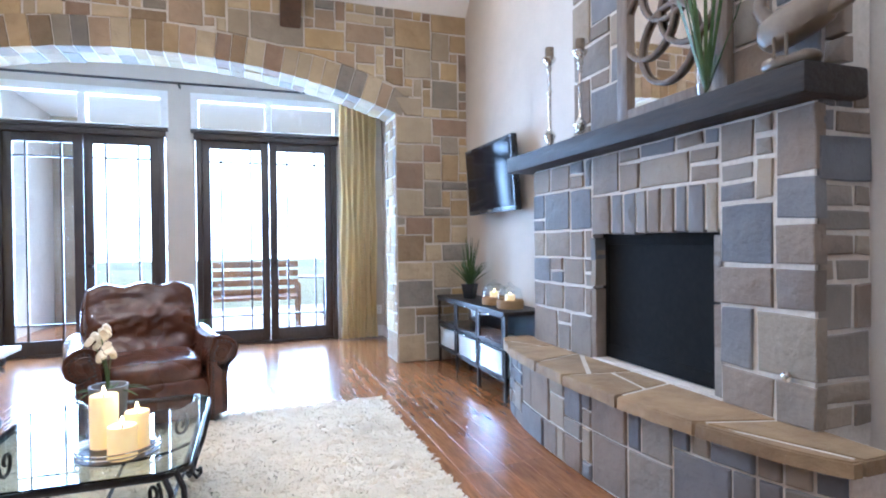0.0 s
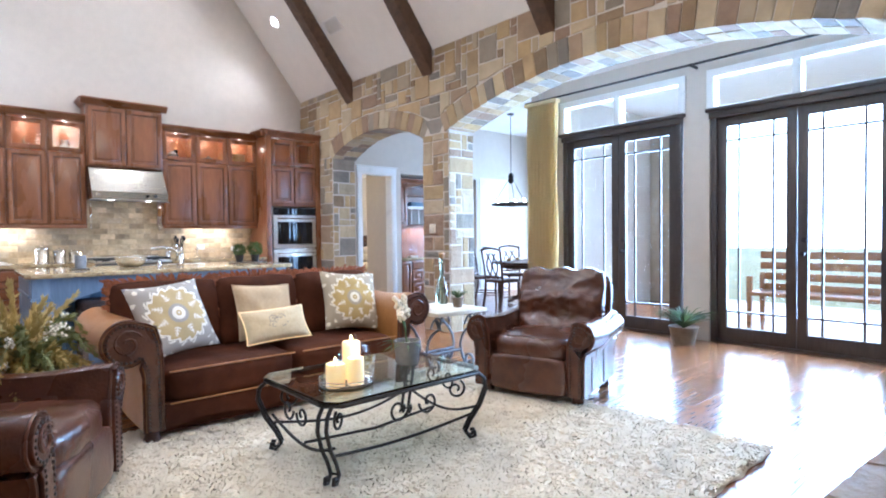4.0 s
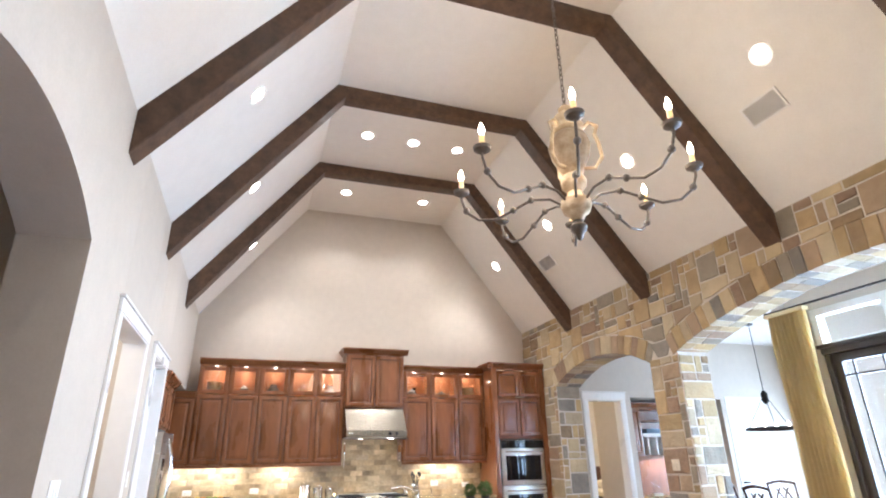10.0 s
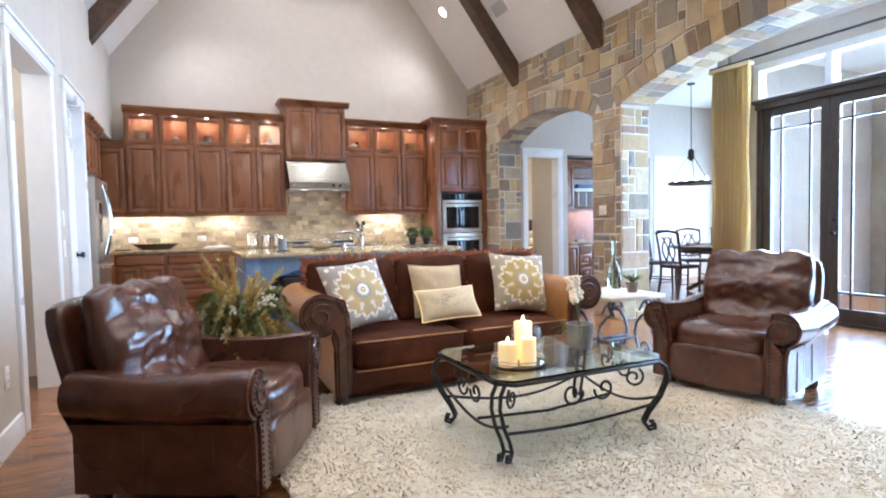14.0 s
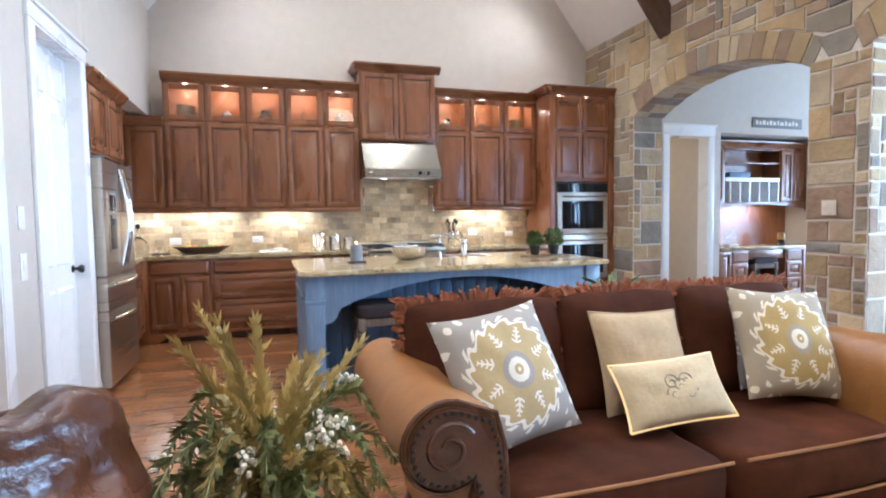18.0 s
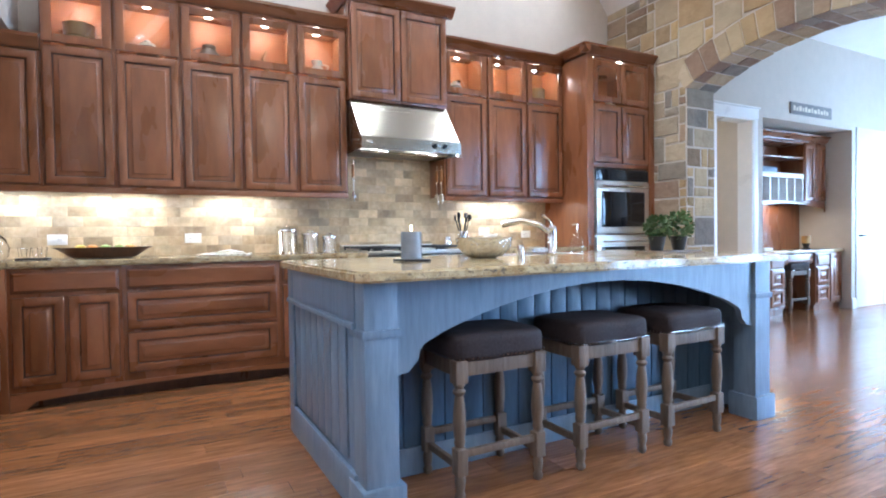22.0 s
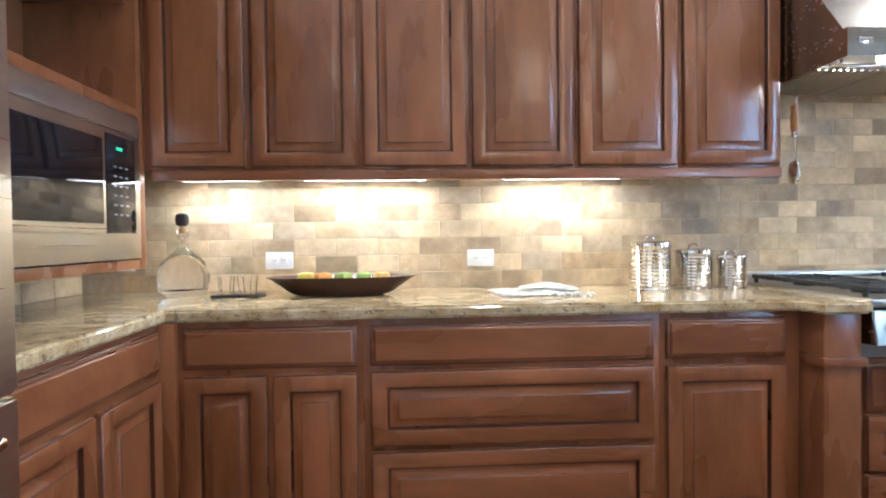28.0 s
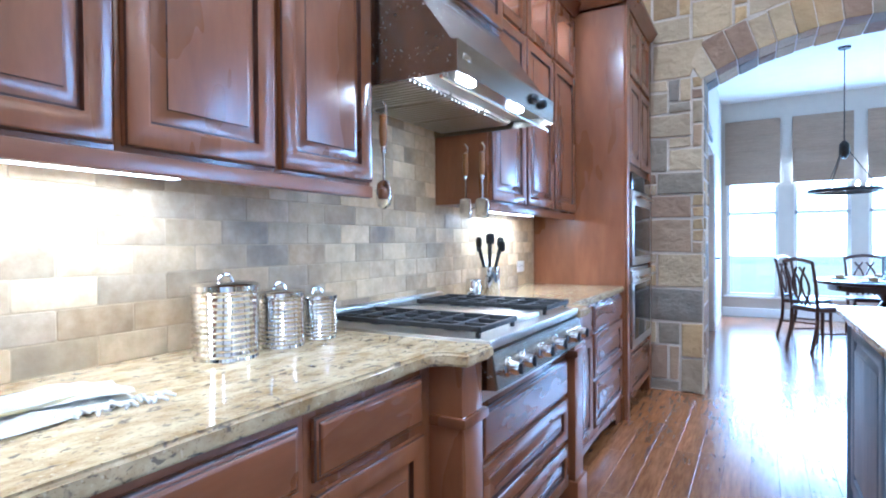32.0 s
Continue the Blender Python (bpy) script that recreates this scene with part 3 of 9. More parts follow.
# nook and dining room beyond the stone wall
structure("wall_west_dining", box(XH - 0.15, XH, YN + STH, 6.41, 0, 3.45), PAINT, "pale wall of the dining room")
structure("wall_west_dining", box(XH - 0.15, XH, 6.41, 7.06, 2.32, 3.45), PAINT)
structure("wall_west_dining", box(XH - 0.15, XH, 7.06, 7.27, 0, 3.45), PAINT)
structure("wall_west_dining", box(XH - 0.15, XH, 7.27, 9.22, 2.37, 3.45), PAINT)
structure("wall_west_dining", box(XH - 0.15, XH, 9.22, 9.35, 0, 3.45), PAINT)
structure("wall_west_dining", box(XH - 0.15, XH, 9.35, YD + 0.15, 0, 3.45), PAINT)
structure("wall_niche", box(XH - 0.80, XH - 0.70, 7.25, 9.25, 0, 2.46), PAINT)
structure("wall_niche", box(XH - 0.70, XH - 0.15, 7.15, 7.27, 0, 2.46), PAINT)
structure("wall_niche", box(XH - 0.70, XH - 0.15, 9.22, 9.34, 0, 2.46), PAINT)
structure("ceiling_niche", box(XH - 0.80, XH - 0.15, 7.15, 9.34, 2.375, 2.48), PAINT)
# a bedroom behind the cased opening
structure("wall_bedroom", box(-9.7, -9.6, 5.9, 10.2, 0, 2.8), PAINT, "pale bedroom wall")
structure("wall_bedroom", box(-9.6, XH - 0.15, 6.05, 6.2, 0, 2.8), PAINT)
structure("wall_bedroom", box(XH - 0.82, XH - 0.15, 7.065, 7.148, 0, 2.8), PAINT)
structure("wall_bedroom", box(-9.6, XH - 0.80, 10.0, 10.15, 0, 2.8), PAINT)
structure("wall_bedroom", box(XH - 0.90, XH - 0.80, 7.15, 10.0, 0, 2.8), PAINT)
structure("ceiling_bedroom", box(-9.7, XH - 0.15, 5.9, 10.2, 2.7, 2.8), CEIL)
structure("floor_bedroom", box(-9.7, -7.55, 5.9, 10.2, -0.2, -0.002), CREAMC, "pale bedroom carpet")
structure("ceiling_dining", box(XH - 0.15, 2.2, YN + STH - 0.02, YD + 0.15, 3.42, 3.55), CEIL, "white dining room ceiling")
WINS = [(-5.80, -5.08), (-4.88, -4.16), (-3.96, -3.24)]
cols = [XH - 0.15] + [v for w in WINS for v in w] + [-2.6]
for a, b in zip(cols[0::2], cols[1::2]):
    structure("wall_north_dining", box(a, b, YD, YD + 0.15, 0, 3.45), PAINT, "pale window wall of the dining room")
for a, b in WINS:
    structure("wall_north_dining", box(a, b, YD, YD + 0.15, 0, 0.32), PAINT)
    structure("wall_north_dining", box(a, b, YD, YD + 0.15, 3.02, 3.45), PAINT)
structure("wall_east_dining", box(-2.95, -2.80, YP - 0.06, YD + 0.15, 0, 3.45), PAINT, "pale wall between dining room and porch")
structure("wall_patio", box(-2.95, -2.45, YP, YP + 0.15, 0, 3.45), PAINT, "pale wall round the porch doors")
structure("wall_patio", box(-0.76, -0.46, YP, YP + 0.15, 0, 3.45), PAINT)
structure("wall_patio", box(1.24, 2.1, YP, YP + 0.15, 0, 3.45), PAINT)
for a, b in ((-2.45, -0.76), (-0.46, 1.24)):
    structure("wall_patio", box(a, b, YP, YP + 0.15, 3.0, 3.45), PAINT)
structure("wall_nook_east", box(1.82, 1.97, YN + STH, 6.35, 0, 3.45), PAINT, "pale end wall of the nook")
structure("wall_nook_east", box(1.82, 1.97, 6.35, 7.1, 2.38, 3.45), PAINT)
structure("wall_nook_east", box(1.82, 1.97, 7.1, YP, 0, 3.45), PAINT)
structure("wall_nook_hall", box(2.6, 2.7, 5.9, YP, 0, 3.0), PAINT)
structure("wall_nook_hall", box(1.97, 2.7, 7.25, 7.35, 0, 3.0), PAINT)
structure("ceiling_nook_hall", box(1.97, 2.7, 5.9, YP, 2.8, 2.9), CEIL)

# trim
bm = bmesh.new()
for a, b, way in (((-1.82, YS, 0), (-0.97, YS, 0), "+y"), ((-0.97, YS + 0.017, 0), (-0.97, -0.14, 0), "+x"), ((-3.41, YS, 0), (-3.05, YS, 0), "+y"), ((-4.42, YS, 0), (-4.35, YS, 0), "+y")):
    moulding(BASEB, a, b, way, bm)
for a, b, way in (((XH, YN + STH, 0), (XH, 6.31, 0), "+x"), ((XH, 7.16, 0), (XH, 7.27, 0), "+x"), ((XH, 9.22, 0), (XH, 9.31, 0), "+x"), ((XH, YD, 0), (-2.95, YD, 0), "-y"), ((1.82, YN + STH, 0), (1.82, 6.27, 0), "-x"), ((1.82, 7.18, 0), (1.82, YP, 0), "-x"), ((1.26, YP, 0), (1.82, YP, 0), "-y")):
    moulding(BASEB, a, b, way, bm)
structure("baseboard", bm, TRIM, "white moulded baseboard")
bm = bmesh.new()
COVE = [(0, 0), (0.012, 0), (0.02, 0.02), (0.075, 0.08), (0.09, 0.085), (0.09, 0.10), (0, 0.10)]
moulding(COVE, (-2.8, YP, 3.32), (1.82, YP, 3.32), "-y", bm)
structure("trim", bm, TRIM, "white crown moulding above the porch doors")


def casing(name, way, at, u0, u1, top, head=0.12, side=0.09):
    """White door surround on a wall face."""
    m = facing(way, at)
    bm = box(u0 - side, u0, -0.022, 0, 0, top, 0.005)
    box(u1, u1 + side, -0.022, 0, 0, top, 0.005, bm)
    box(u0 - side - 0.01, u1 + side + 0.01, -0.026, 0, top, top + head, 0.006, bm)
    box(u0 - side - 0.025, u1 + side + 0.025, -0.04, 0, top + head, top + head + 0.02, 0.005, bm)
    for u in (u0, u1 - 0.014):
        box(u, u + 0.014, -0.018, 0.16, 0, top - 0.014, 0, bm)
    box(u0, u1, -0.018, 0.16, top - 0.014, top, 0, bm)
    return structure(name, moved(bm, m), TRIM, "white painted door casing")


casing("trim", "+y", (0, YS, 0), 1.92, 2.95, 2.38, 0.09)
casing("trim", "+y", (0, YS, 0), 3.50, 4.28, 2.38, 0.09)
casing("trim", "+x", (XH, 0, 0), 6.41, 7.06, 2.32)
casing("trim", "-x", (1.82, 0, 0), -7.1, -6.35, 2.36)

# white panelled door with a dark knob
door = tagged(thing("door_1", "white panelled interior door, closed, with dark knob", "door", (-3.9, 0.13, 0)), kind="structure")
m = facing("+y", (0, 0.135, 0))
bm = box(3.516, 4.264, 0, 0.035, 0.008, 2.366, 0.003)
part("leaf", moved(bm, m), TRIM, door)
for v0, v1 in ((0.22, 0.85), (1.0, 1.98), (2.06, 2.27)):
    for u0, u1 in ((3.60, 3.86), (3.92, 4.18)):
        part("panel", panelled(u0, u1, v0, v1, m, [(0, 0.001), (0.012, 0.010), (0.03, 0.004), (0.05, 0.009), (0.052, 0.009)], 0.0), TRIM, door)
bm = lathe([(0.026, 0), (0.026, 0.006), (0.011, 0.012), (0.011, 0.03), (0.026, 0.042), (0.03, 0.055), (0.022, 0.068), (0, 0.07)], 16)
part("knob", moved(bm, facing("+y", (-4.22, 0.135, 0.96)) @ pose(0, 0, 0, 90)), BLACK, door, "oil-rubbed dark knob")
# white door of the dining room, closed
door = tagged(thing("door_2", "white plain door in the dining room wall, closed", "door", (XH, 9.76, 0)), kind="structure")
m = facing("+x", (XH + 0.012, 0, 0))
part("leaf", moved(box(9.32, 10.20, 0, 0.012, 0.01, 2.42, 0.002), m), TRIM, door)
part("lever", moved(box(9.37, 9.49, -0.05, 0, 0.96, 0.985, 0.006), m), IRON, door, "dark lever handle")

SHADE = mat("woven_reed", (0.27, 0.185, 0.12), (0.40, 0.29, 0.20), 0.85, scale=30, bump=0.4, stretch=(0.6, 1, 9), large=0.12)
# dining windows with woven shades
for k, (a, b) in enumerate(WINS):
    w = tagged(thing("window_%d" % (k + 1), "white framed dining window, daylight behind, woven shade drawn up", "window", (a, YD, 0.32)), kind="structure")
    bm = bmesh.new()
    for u in (a, b - 0.05):
        box(u, u + 0.05, YD + 0.03, YD + 0.10, 0.32, 3.02, 0.004, bm)
    for z in (0.32, 1.62, 2.97):
        box(a, b, YD + 0.03, YD + 0.10, z, z + 0.05, 0.004, bm)
    part("window_frame", bm, TRIM, w)
    part("window_sill", box(a - 0.04, b + 0.04, YD - 0.05, YD + 0.03, 0.30, 0.335, 0.006), TRIM, w)
    p = part("pane", box(a + 0.05, b - 0.05, YD + 0.06, YD + 0.066, 0.37, 2.97), PANE, w, smooth=0)
    p.visible_shadow = False
    s = thing("woven_shade", "brown woven roman shade at the window head", "window shade", (a, YD, 2.3), "dining shades")
    for j in range(4):
        bm = box(a - 0.02, b + 0.02, YD - 0.05 - 0.004 * j, YD - 0.03, 2.92 - 0.24 * j - 0.10, 3.06 - 0.24 * j + 0.05, 0.008)
        part("fold", bm, SHADE, s)

# porch doors: two pairs of glazed dark leaves with transoms
PORCH = [(-2.43, -0.78), (-0.44, 1.22)]
for k, (a, b) in enumerate(PORCH):
    d = tagged(thing("door_%d" % (k + 3), "pair of dark wood glazed porch doors, closed, bright daylight behind", "door", (a, YP, 0)), kind="structure")
    bm = box(a, a + 0.06, YP - 0.02, YP + 0.13, 0, 2.56, 0.004)
    box(b - 0.06, b, YP - 0.02, YP + 0.13, 0, 2.56, 0.004, bm)
    box(a - 0.02, b + 0.02, YP - 0.035, YP + 0.13, 2.488, 2.558, 0.006, bm)
    box(a - 0.05, b + 0.05, YP - 0.06, YP + 0.13, 2.558, 2.60, 0.008, bm)
    box(a, b, YP - 0.01, YP + 0.13, 0, 0.03, 0.004, bm)
    part("door_frame", bm, DOORWOOD, d)
    mid = (a + b) / 2
    for j, (p0, p1) in enumerate(((a + 0.06, mid - 0.003), (mid + 0.003, b - 0.06))):
        bm = box(p0, p0 + 0.095, YP + 0.02, YP + 0.065, 0.03, 2.488, 0.004)
        box(p1 - 0.095, p1, YP + 0.02, YP + 0.065, 0.03, 2.488, 0.004, bm)
        box(p0, p1, YP + 0.022, YP + 0.063, 0.03, 0.18, 0.004, bm)
        box(p0, p1, YP + 0.022, YP + 0.063, 2.385, 2.488, 0.004, bm)
        leaf = part("leaf", bm, DOORWOOD, d)
        g0, g1 = p0 + 0.095, p1 - 0.095
        for u in (g0 + 0.12, g1 - 0.12):
            part("muntin", box(u - 0.011, u + 0.011, YP + 0.03, YP + 0.055, 0.18, 2.385, 0.003), DOORWOOD, leaf)
        for z in (0.35, 2.23):
            part("muntin", box(g0, g1, YP + 0.029, YP + 0.056, z - 0.011, z + 0.011, 0.003), DOORWOOD, leaf)
        p = part("pane", box(g0, g1, YP + 0.039, YP + 0.045, 0.18, 2.385), PANE, leaf, smooth=0)
        p.visible_shadow = False
        if j == 1:
            part("handle", moved(lathe([(0.022, 0), (0.022, 0.008), (0.01, 0.014), (0.01, 0.035), (0.024, 0.045), (0.024, 0.06), (0, 0.066)], 14), facing("-y", (p0 + 0.06, YP + 0.02, 1.0)) @ pose(0, 0, 0, 90)), IRON, leaf, "dark knob")
            part("deadbolt", moved(lathe([(0.024, 0), (0.024, 0.012), (0, 0.014)], 14), facing("-y", (p0 + 0.06, YP + 0.02, 1.14)) @ pose(0, 0, 0, 90)), IRON, leaf, "round deadbolt plate")
    w = tagged(thing("window_%d" % (k + 4), "white framed transom window above the porch doors", "window", (a, YP, 2.58)), kind="structure")
    bm = bmesh.new()
    for u in (a - 0.05, mid - 0.04, b - 0.03):
        box(u, u + 0.08, YP - 0.02, YP + 0.12, 2.602, 3.03, 0.004, bm)
    box(a - 0.05, b + 0.05, YP - 0.022, YP + 0.118, 2.598, 2.622, 0.004, bm)
    box(a - 0.05, b + 0.05, YP - 0.022, YP + 0.118, 2.95, 3.035, 0.004, bm)
    part("window_frame", bm, TRIM, w)
    for p0, p1 in ((a + 0.03, mid - 0.04), (mid + 0.04, b - 0.03)):
        p = part("pane", box(p0, p1, YP + 0.06, YP + 0.066, 2.62, 2.95), PANE, w, smooth=0)
        p.visible_shadow = False

# ceiling beams
BEAMX = [-5.17, -3.29, -1.37, 0.55]
for x in BEAMX:
    b = thing("ceiling_beam", "dark stained timber truss beam against the vaulted ceiling", "beam", (x, Y1, RIDGE), "ceiling beams")
    S = (RIDGE - SPRING) / (Y1 - YS)
    for way, ya, yb in (("rafter", YS, Y1), ("rafter", YN, Y2)):
        sg = 1 if yb > ya else -1
        e = ya + sg * 0.002
        o = [(e, SPRING - 0.32), (e, SPRING + 0.05), (yb, RIDGE + 0.03), (yb + sg * 0.10, RIDGE + 0.03), (yb + sg * 0.10, RIDGE - 0.15)]
        part(way, prism(o, 0.19, facing("+x", (x + 0.095, 0, 0)), 0.006), BEAM, b)
    part("collar", box(x - 0.092, x + 0.092, Y1 + 0.06, Y2 - 0.06, RIDGE - 0.155, RIDGE + 0.02, 0.006), BEAM, b)

# outside: ground, porch, glowing backdrop
structure("ground", box(-300, 300, YD + 0.2, 500, -0.6, -0.25), mat("dry_lawn", (0.14, 0.15, 0.06), (0.24, 0.22, 0.10), 0.9, scale=3, bump=0.3), "lawn beyond the porch")
structure("porch_floor", box(-2.79, 5.0, YP + 0.16, 12.0, -0.25, -0.03), mat("porch_concrete", (0.45, 0.42, 0.38), (0.55, 0.52, 0.47), 0.8, scale=8, bump=0.1), "pale concrete porch floor")
structure("porch_ceiling", box(-2.79, 5.0, YP + 0.16, 11.0, 3.3, 3.4), CEIL, "white porch ceiling")
# Emitting wall added far beyond the lawn so the porch glass blows out.
structure("backdrop", box(-60, 60, 60, 60.2, -0.5, 30), glow("backdrop_glow", (0.86, 0.94, 1.0), 5.0), "plain glowing backdrop standing in for the bright distance")

# kitchen ----------------------------------------------------------------
XU, XB = -6.49, -6.17
KM = facing("+x", (0, 0, 0))


def on(way, plane):
    """Pose of a cabinet front at that plane."""
    at = {"+x": (plane, 0, 0), "+y": (0, plane, 0), "-y": (0, plane, 0), "-x": (plane, 0, 0)}[way]
    return facing(way, at)


def cabinet(name, label, way, plane, u0, u1, z0, z1, depth, doors=(), drawers=(), glass_doors=(), body=True, material=None, group="", rail=True):
    """A cabinet unit with its doors and drawers set on the front."""
    material = material or CHERRY
    m = on(way, plane)
    c = thing(name, label, "cabinet", tuple(m @ Vector(((u0 + u1) / 2, 0.1, z0))), group)
    if body:
        part("body", moved(box(u0, u1, 0.001, depth, z0, z1, 0.003), m), material, c)
    for a, b, v0, v1 in doors:
        part("door", panelled(a, b, v0, v1, m @ Matrix.Translation((0, -0.022, 0)), RAISED, 0.02, None, RAISED_GLAZE), material, c).data.materials.append(GLAZE)
    for a, b, v0, v1, kind in drawers:
        part("drawer", panelled(a, b, v0, v1, m @ Matrix.Translation((0, -0.022, 0)), RAISED if kind else SLABF, 0.02, None, RAISED_GLAZE if kind else SLAB_GLAZE), CHERRYH if material is CHERRY else material, c).data.materials.append(GLAZE)
    return c


# wall cabinets: tall doors below, lit glass doors above
UZ0, UZ1, GZ1, TOPZ = 1.41, 2.36, 2.77, 2.79
uppers = [(0.37 + 0.422 * k, 0.37 + 0.422 * (k + 1)) for k in range(5)] + [(3.41 + 0.47 * k, 3.41 + 0.47 * (k + 1)) for k in range(3)]
for a, b in uppers:
    c = cabinet("wall_cabinet", "cherry wall cabinet with raised panel door and lit glass display above", "+x", XU, a, b, UZ0, UZ1, 0.31, doors=[(a + 0.012, b - 0.012, UZ0 + 0.012, UZ1 - 0.008)], group="kitchen wall cabinets")
    bm = box(a, a + 0.018, 0.001, 0.31, UZ1, TOPZ)
    box(b - 0.018, b, 0.001, 0.31, UZ1, TOPZ, 0, bm)
    box(a, b, 0.001, 0.31, TOPZ - 0.02, TOPZ, 0, bm)
    part("display_box", moved(bm, KM @ Matrix.Translation((0, -XU, 0))), CHERRY, c)
    bm = box(a + 0.018, b - 0.018, 0.295, 0.308, UZ1, TOPZ - 0.02)
    box(a + 0.018, b - 0.018, 0.02, 0.295, UZ1, UZ1 + 0.006, 0, bm)
    box(a + 0.018, a + 0.024, 0.02, 0.295, UZ1, TOPZ - 0.02, 0, bm)
    box(b - 0.024, b - 0.018, 0.02, 0.295, UZ1, TOPZ - 0.02, 0, bm)
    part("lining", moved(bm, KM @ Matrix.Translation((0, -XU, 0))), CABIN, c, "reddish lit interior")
    m = KM @ Matrix.Translation((0, -XU - 0.022, 0))
    bm = bmesh.new()
    d0, d1, e0, e1 = a + 0.012, b - 0.012, UZ1 + 0.012, GZ1 - 0.012
    for u0, u1, v0, v1 in ((d0, d0 + 0.055, e0, e1), (d1 - 0.055, d1, e0, e1), (d0 + 0.055, d1 - 0.055, e0, e0 + 0.055), (d0 + 0.055, d1 - 0.055, e1 - 0.055, e1)):
        box(u0, u1, 0, 0.02, v0, v1, 0.003, bm)
    gd = part("glass_door", moved(bm, m), CHERRY, c)
    p = part("pane", moved(box(d0 + 0.055, d1 - 0.055, 0.009, 0.012, e0 + 0.055, e1 - 0.055), m), PANE, gd, smooth=0)
    p.visible_shadow = False
    part("puck_light", lathe([(0.03, 0), (0.03, 0.008)], 14, (XU - 0.14, (a + b) / 2, TOPZ - 0.03)), CAN, c, "small lit puck lamp")
    lamp("puck_lamp", "POINT", (XU - 0.14, (a + b) / 2, TOPZ - 0.06), 0.85, TUNG, size=0.02)
bm = bmesh.new()
moulding(CROWN, (XU, 0.36, TOPZ), (XU, 2.48, TOPZ), "+x", bm)
moulding(CROWN, (XU, 3.41, TOPZ), (XU, 4.82, TOPZ), "+x", bm)
box(XK, XU, 0.37, 2.48, TOPZ, TOPZ + 0.02, 0, bm)
box(XK, XU, 3.41, 4.82, TOPZ, TOPZ + 0.02, 0, bm)
tagged(part("crown_moulding", bm, CHERRYH, None, "cherry crown moulding along the cabinet tops"), category="moulding", kind="structure")
bm = bmesh.new()
box(XU - 0.02, XU + 0.012, 0.0, 2.48, UZ0 - 0.04, UZ0, 0.006, bm)
box(XU - 0.02, XU + 0.012, 3.41, 4.82, UZ0 - 0.04, UZ0, 0.006, bm)
tagged(part("light_rail", bm, CHERRYH, None, "cherry rail under the wall cabinets"), category="moulding", kind="structure")
# plain corner cabinet under the soffit
c = cabinet("wall_cabinet", "cherry corner wall cabinet with one raised panel door", "+x", XU, -0.03, 0.37, UZ0, 2.31, 0.31, doors=[(-0.0, 0.352, UZ0 + 0.012, 2.295)])
part("crown", moulding(CROWN, (XU, -0.05, 2.31), (XU, 0.37, 2.31), "+x"), CHERRYH, c)
# cabinet over the hood
c = cabinet("wall_cabinet", "taller cherry cabinet above the range hood with two doors", "+x", XU + 0.07, 2.48, 3.41, 2.20, 3.02, 0.38, doors=[(2.495, 2.94, 2.215, 3.00), (2.95, 3.395, 2.215, 3.00)])
bm = moulding(CROWN, (XU + 0.07, 2.42, 3.02), (XU + 0.07, 3.47, 3.02), "+x")
moulding(CROWN, (XU + 0.10, 3.41, 3.02), (XK, 3.41, 3.02), "+y", bm)
moulding(CROWN, (XU + 0.10, 2.48, 3.02), (XK, 2.48, 3.02), "-y", bm)
box(XK, XU + 0.07, 2.48, 3.41, 3.02, 3.04, 0, bm)
part("crown", bm, CHERRYH, c)

# range hood
hood = thing("range_hood", "brushed stainless steel canopy range hood with two lit lamps", "range hood", (XK, 2.945, 1.730))
o = [(0.0, 2.20), (0.37, 2.20), (0.62, 1.850), (0.64, 1.850), (0.64, 1.750), (0.0, 1.750)]
bm = bmesh.new()
ends = [[bm.verts.new((XK + dx, y, z)) for dx, z in o] for y in (2.49, 3.40)]
for j in range(6):
    i = (j + 1) % 6
    if j != 4:
        bm.faces.new((ends[0][j], ends[0][i], ends[1][i], ends[1][j]))
bm.faces.new(ends[0][::-1])
bm.faces.new(ends[1])
bmesh.ops.recalc_face_normals(bm, faces=bm.faces[:])
part("canopy", bm, STEEL_TONED, hood)
part("underside", box(XK + 0.01, XK + 0.63, 2.495, 3.395, 1.785, 1.795), STEEL, hood)
for j in range(3):
    y0 = 2.53 + j * 0.29
    f = part("filter", box(XK + 0.06, XK + 0.44, y0, y0 + 0.27, 1.772, 1.785, 0.003), STEEL, hood, "slatted grease filter")
    for k in range(9):
        part("slat", box(XK + 0.07, XK + 0.43, y0 + 0.012 + 0.029 * k, y0 + 0.026 + 0.029 * k, 1.762, 1.772, 0.002), STEEL, f)
for y in (2.72, 3.17):
    part("lamp", lathe([(0.035, 0), (0.035, 0.012)], 16, (XK + 0.55, y, 1.772)), CAN, hood, "lit round hood lamp")
    lamp("hood_lamp", "SPOT", (XK + 0.52, y, 1.750), 6, WARM, size=0.03, cone=110)
for y in (3.14, 3.24):
    part("knob", moved(lathe([(0.022, 0), (0.022, 0.01), (0.015, 0.022), (0, 0.024)], 14), pose(XK + 0.64, y, 1.805, 0, 90)), BLACK, hood)
part("badge", box(XK + 0.638, XK + 0.643, 2.53, 2.58, 1.795, 1.815, 0.002), CHROME, hood)
part("warming_rail", tube([(XK + 0.60, 2.46, 1.730), (XK + 0.60, 3.43, 1.730)], 0.007), CHROME, hood)
for y in (2.50, 3.39):
    part("rail_post", tube([(XK + 0.60, y, 1.750), (XK + 0.60, y, 1.725)], 0.006), CHROME, hood)
